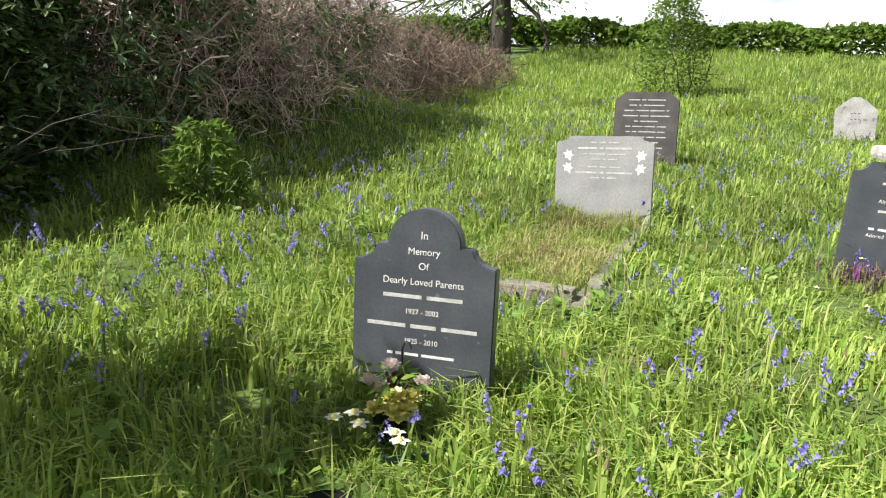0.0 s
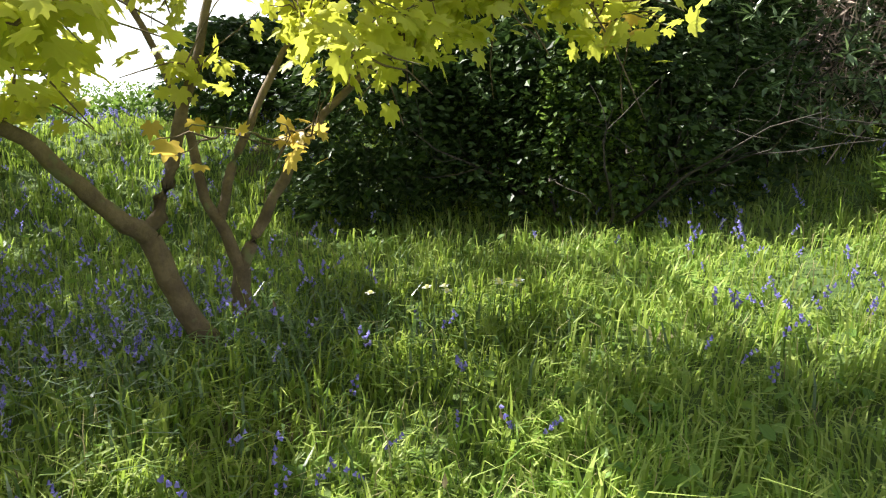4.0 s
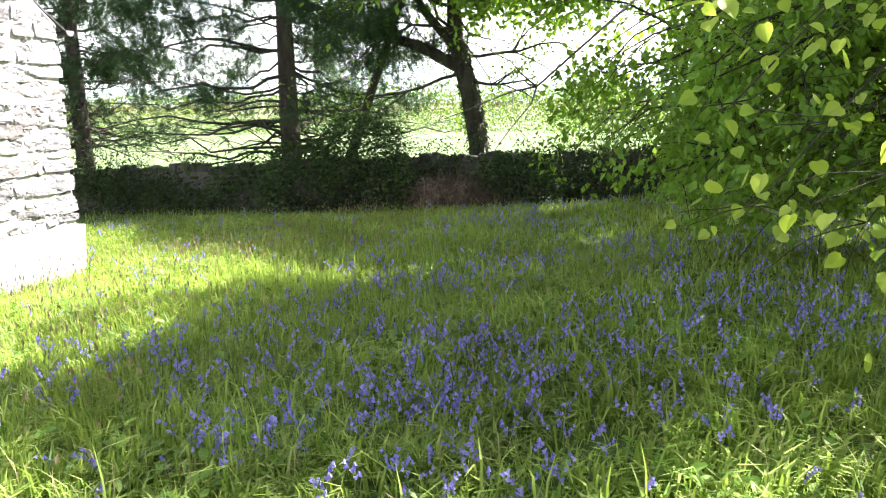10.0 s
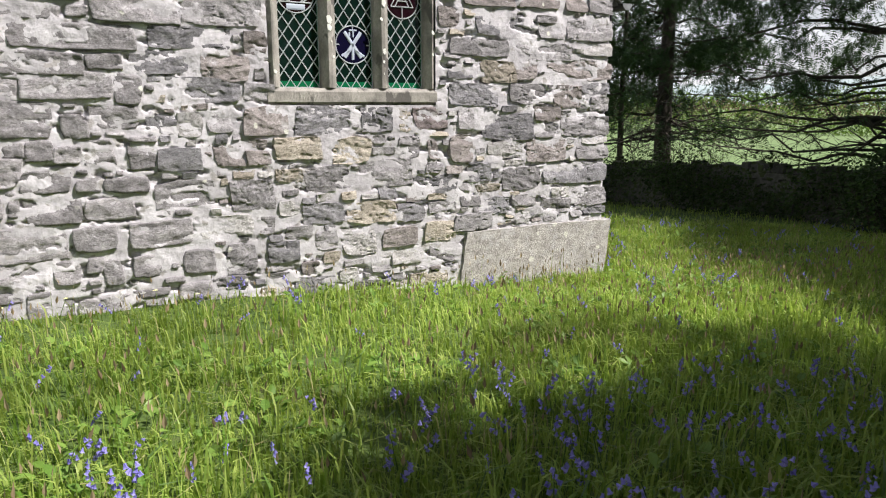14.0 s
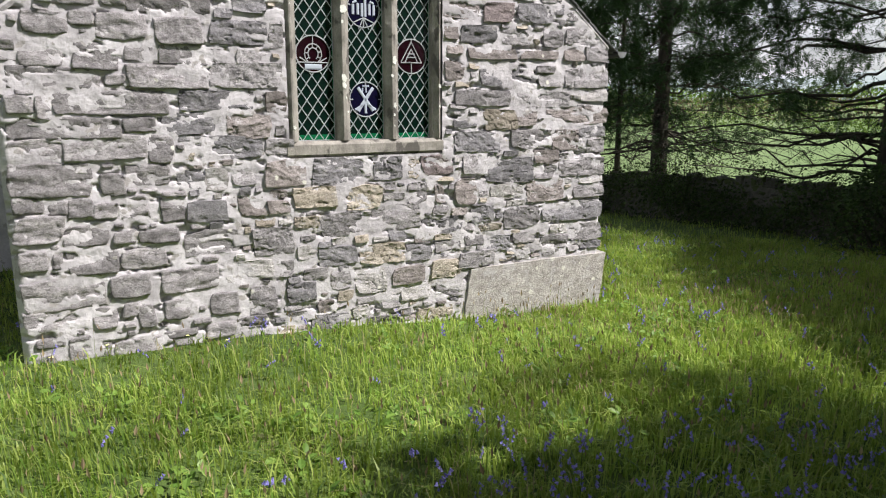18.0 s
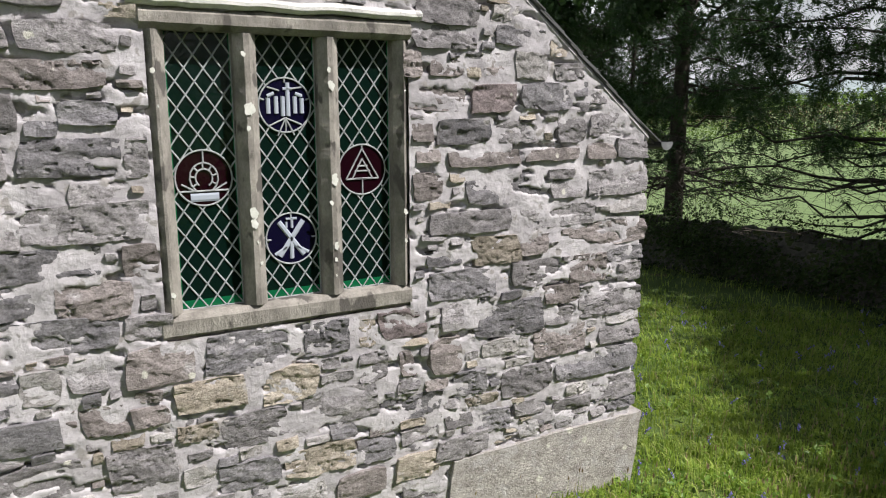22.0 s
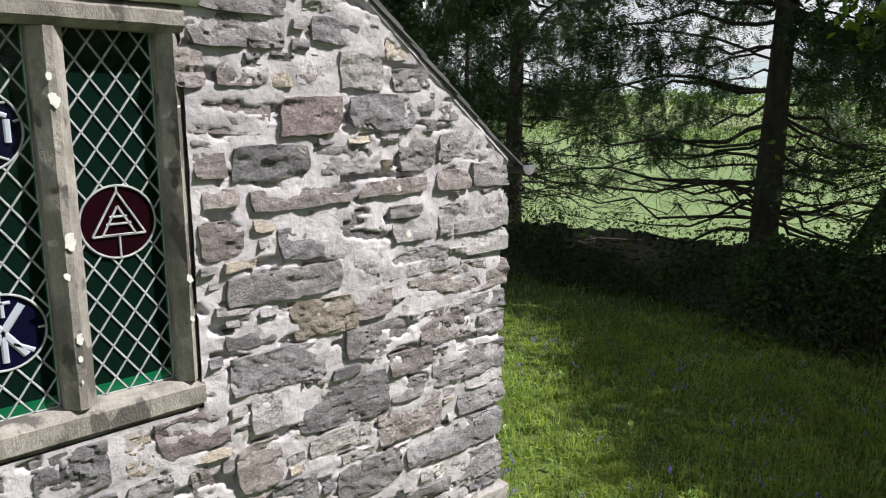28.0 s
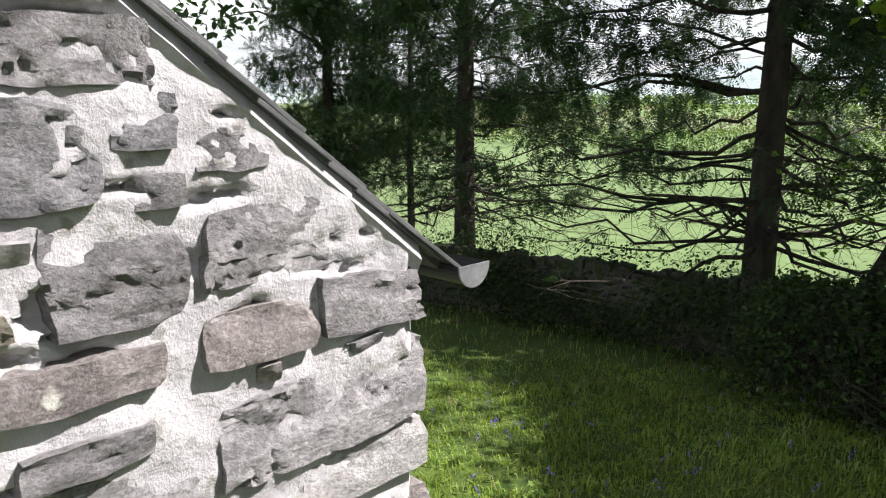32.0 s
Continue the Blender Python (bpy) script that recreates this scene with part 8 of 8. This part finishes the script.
g = np.random.default_rng(9)
fill_in(g, ((0.26, 0.50), (0.11, 0.19)), 4000)
fill_in(g, ((0.13, 0.30), (0.07, 0.12)), 9000)
fill_in(g, ((0.10, 0.24), (0.04, 0.08)), 14000)
fill_in(g, ((0.05, 0.13), (0.025, 0.055)), 14000)
near_first = sorted(range(len(laid)), key=lambda q: math.hypot(laid[q][1] + laid[q][2] / 2 + 7.4, laid[q][3] - 1.3))
chosen, rest = set(near_first[:298]), []
for n, (tone, x, w, z, h) in enumerate(laid):
    quoin = x < WX0 + 0.14
    if quoin:
        w, x = w + x - WX0 + 0.004, WX0 - 0.004 + g.uniform(-0.012, 0.012)
    out = 0.011 if h > 0.08 else 0.004
    block = rubble(n * 7 + 1, x - out * (not quoin), w + 2 * out, z - out, h + 2 * out, g.normal(0.007, 0.005), 0.3 if quoin else 0.05, 0.0115 if x < -5.6 else 0.016)
    if n in chosen:
        me = mesh_from("stone", *block, STONE_MATS[tone], True)
        me.set_sharp_from_angle(angle=radians(38))
        cpart("stone", me, None, parent=gable_wall)
    else:
        rest.append(block)
if rest:
    cpart("upper_rubble", mesh_from("upper_rubble", *join_up(rest), M_stonerest, True), None, "", gable_wall)["kind"] = "stuff"
# the long pale block at the foot of the corner
me = mesh_from("footing_stone", *rubble(145, WX0 - 0.02, 1.76, -0.85, 0.90, 0.050, 0.3, 0.02, 0.3, 0.03), M_footing, True)
me.set_sharp_from_angle(angle=radians(38))
cpart("footing_stone", me, None, "long pale lichened footing block", gable_wall)
# patches of white lichen
def blotch(seed, n=26):
    q = np.random.default_rng(seed)
    a = np.linspace(0, 2 * np.pi, n, endpoint=False)
    r = 0.5 * (1 + 0.16 * np.sin(a * 2 + q.uniform(0, 6)) + 0.10 * np.sin(a * 5 + q.uniform(0, 6)) + 0.07 * q.normal(0, 1, n))
    v = [(0, 0.02, 0)] + [(x * math.cos(t), 0.0, x * math.sin(t)) for x, t in zip(np.clip(r, 0.25, 0.8), a)]
    return np.array(v), np.array([(0, (i + 1) % n + 1, i + 1) for i in range(n)])


spots = []
for x, z, s_ in ((-6.405, 2.42, .07), (-6.40, 1.86, .06), (-6.40, 1.80, .05), (-6.87, 2.55, .05), (-6.875, 2.02, .06), (-6.875, 1.63, .04), (-7.33, 1.80, .035), (-7.33, 1.62, .025), (-5.95, 1.45, .03)):
    v_, f_ = blotch(int(-x * 1000))
    spots.append((v_ * (s_ * 0.75, s_ * 0.3, s_ * 1.1) + (x, WY + 0.0135, z), f_))
gl = np.random.default_rng(77)
for _ in range(12):
    x, z, s_ = gl.choice([-6.405, -6.87, -6.405, -6.87, -7.325, -5.945]) + gl.normal(0, 0.016), gl.uniform(1.34, 2.80), gl.uniform(0.008, 0.026)
    v_, f_ = blotch(int(gl.integers(9999)), 14)
    spots.append((v_ * (s_ * gl.uniform(0.6, 1.2), s_ * 0.12, s_ * gl.uniform(0.8, 1.7)) + (x, WY + 0.0118, z), f_))
cpart("lichen", mesh_from("lichen", *join_up(spots), M_lichen), None, "white lichen spots", gable_wall)["kind"] = "stuff"

# slates of the nave roof, in courses
slate = bpy.data.meshes.new("slate")
b_ = box((0.296, 0.30, 0.008), (0, 0, 0), 0.0015)
b_.to_mesh(slate)
b_.free()
slate.materials.append(M_slate)
nave_roof = [o for o in church.children if o.name.startswith("nave_roof")][0]
for row in range(18):
    for col in range(15):
        lx = -6.6 + col * 0.30 + (0.15 if row % 2 else 0) - (MIDX + 3.0)
        ly = 2.72 - row * 0.165
        part("slate", slate, None, nave_roof, "", Matrix.Translation((lx + g.normal(0, 0.003), ly, 0.052 + g.uniform(0, 0.003))) @ Matrix.Rotation(0.028, 4, "X") @ Matrix.Rotation(g.normal(0, 0.006), 4, "Z"))

# dry stone boundary wall: the stretch nearest the church stone by stone, the rest joined
WALL_A, WALL_B = (-17.9, -22.0), (-19.9, 2.4)
bdir = math.atan2(WALL_B[1] - WALL_A[1], WALL_B[0] - WALL_A[0])
blen = math.hypot(WALL_B[0] - WALL_A[0], WALL_B[1] - WALL_A[1])
bw = thing("boundary_wall", (WALL_A[0], WALL_A[1], 0), "dry stone boundary wall, dark and overgrown with ivy", "wall", kind="structure", turn=math.degrees(bdir))
core = []
for i in range(62):
    s0 = blen * i / 62
    wx, wy = WALL_A[0] + math.cos(bdir) * s0, WALL_A[1] + math.sin(bdir) * s0
    core.append((s0, float(ground(wx + 0.3, wy))))
cv, cf = [], []
for s0, z in core:
    cv += [(s0, -0.24, z - 0.3), (s0, 0.24, z - 0.3), (s0, 0.17, z + 1.0), (s0, -0.17, z + 1.0)]
for i in range(61):
    for j in range(4):
        cf.append((4 * i + j, 4 * i + 4 + j, 4 * i + 4 + (j + 1) % 4, 4 * i + (j + 1) % 4))
part("hearting", mesh_from("hearting", np.array(cv), np.array(cf), M_mossystone), None, bw)
joined, count = [], 0
T = [stone_template(180 + k, 3, 2) for k in range(6)]
TM = [mesh_from("wall_stone", *t, M_mossystone, True) for t in T]
for row in range(7):
    s0 = g.uniform(0, 0.2)
    while s0 < blen - 0.5:
        w = g.uniform(0.22, 0.55)
        z = float(np.interp(s0, [c[0] for c in core], [c[1] for c in core])) + 0.02 + row * 0.155
        k = int(g.integers(6))
        m_ = Matrix.Translation((s0 + w / 2, -0.235 + row * 0.010, z + 0.075)) @ Matrix.Rotation(math.pi, 4, "Z") @ Matrix.Rotation(g.normal(0, 0.04), 4, "Y") @ Matrix.Diagonal((w * 0.96, 1.3, 0.15 * g.uniform(0.85, 1.05), 1))
        if row >= 4 and 5.0 < s0 < 20.0 and count < 290:
            part("wall_stone", TM[k], None, bw, "", m_)
            count += 1
        else:
            joined.append((np.array([(m_ @ Vector(p))[:] for p in T[k][0]]), T[k][1]))
        s0 += w
s0 = 0.1
while s0 < blen - 0.4:
    w, h = g.uniform(0.15, 0.35), g.uniform(0.16, 0.30)
    z = float(np.interp(s0, [c[0] for c in core], [c[1] for c in core])) + 1.0
    m_ = Matrix.Translation((s0 + w / 2, 0.0, z + h / 2 - 0.03)) @ Matrix.Rotation(g.normal(0, 0.15), 4, "Y") @ Matrix.Diagonal((w, 1, h, 1))
    part("cope_stone", box((0.95, 0.34, 0.95), (0, 0, 0), 0.09), M_mossystone, bw, "", m_)
    s0 += w + 0.02
part("far_rubble", mesh_from("far_rubble", *join_up(joined), M_mossystone, True), None, bw)["kind"] = "stuff"
# ivy and bramble over the wall's near face
rng = np.random.default_rng(97)
n = 42000
s_ = rng.uniform(0, blen, n)
up = rng.beta(1.3, 1.7, n) * 1.62
keep = lumps(s_, up * 2, 1.1, 5.0) + 0.75 > rng.random(n)
s_, up = s_[keep], up[keep]
out_ = -0.26 - rng.random(len(s_)) * np.clip(0.95 - 0.6 * up, 0.1, 1) + np.where(up > 1.15, 0.30 * rng.random(len(s_)), 0)
px = WALL_A[0] + math.cos(bdir) * s_ - math.sin(bdir) * out_
py = WALL_A[1] + math.sin(bdir) * s_ + math.cos(bdir) * out_
pz = ground(px, py) + 0.04 + up
wy = np.stack([np.full(len(px), 0.8), rng.normal(0, 0.6, len(px)), rng.normal(-0.3, 0.4, len(px))], -1)
whole("wall_ivy", mesh_from("wall_ivy", *scatter(*LEAF_QUAD, np.stack([px, py, pz], -1), frames(wy, rng.normal(0, 0.9, len(px))), rng.uniform(0.04, 0.095, len(px))), M_ivy), "dark ivy and brambles hanging over the boundary wall", "ivy", "stuff")
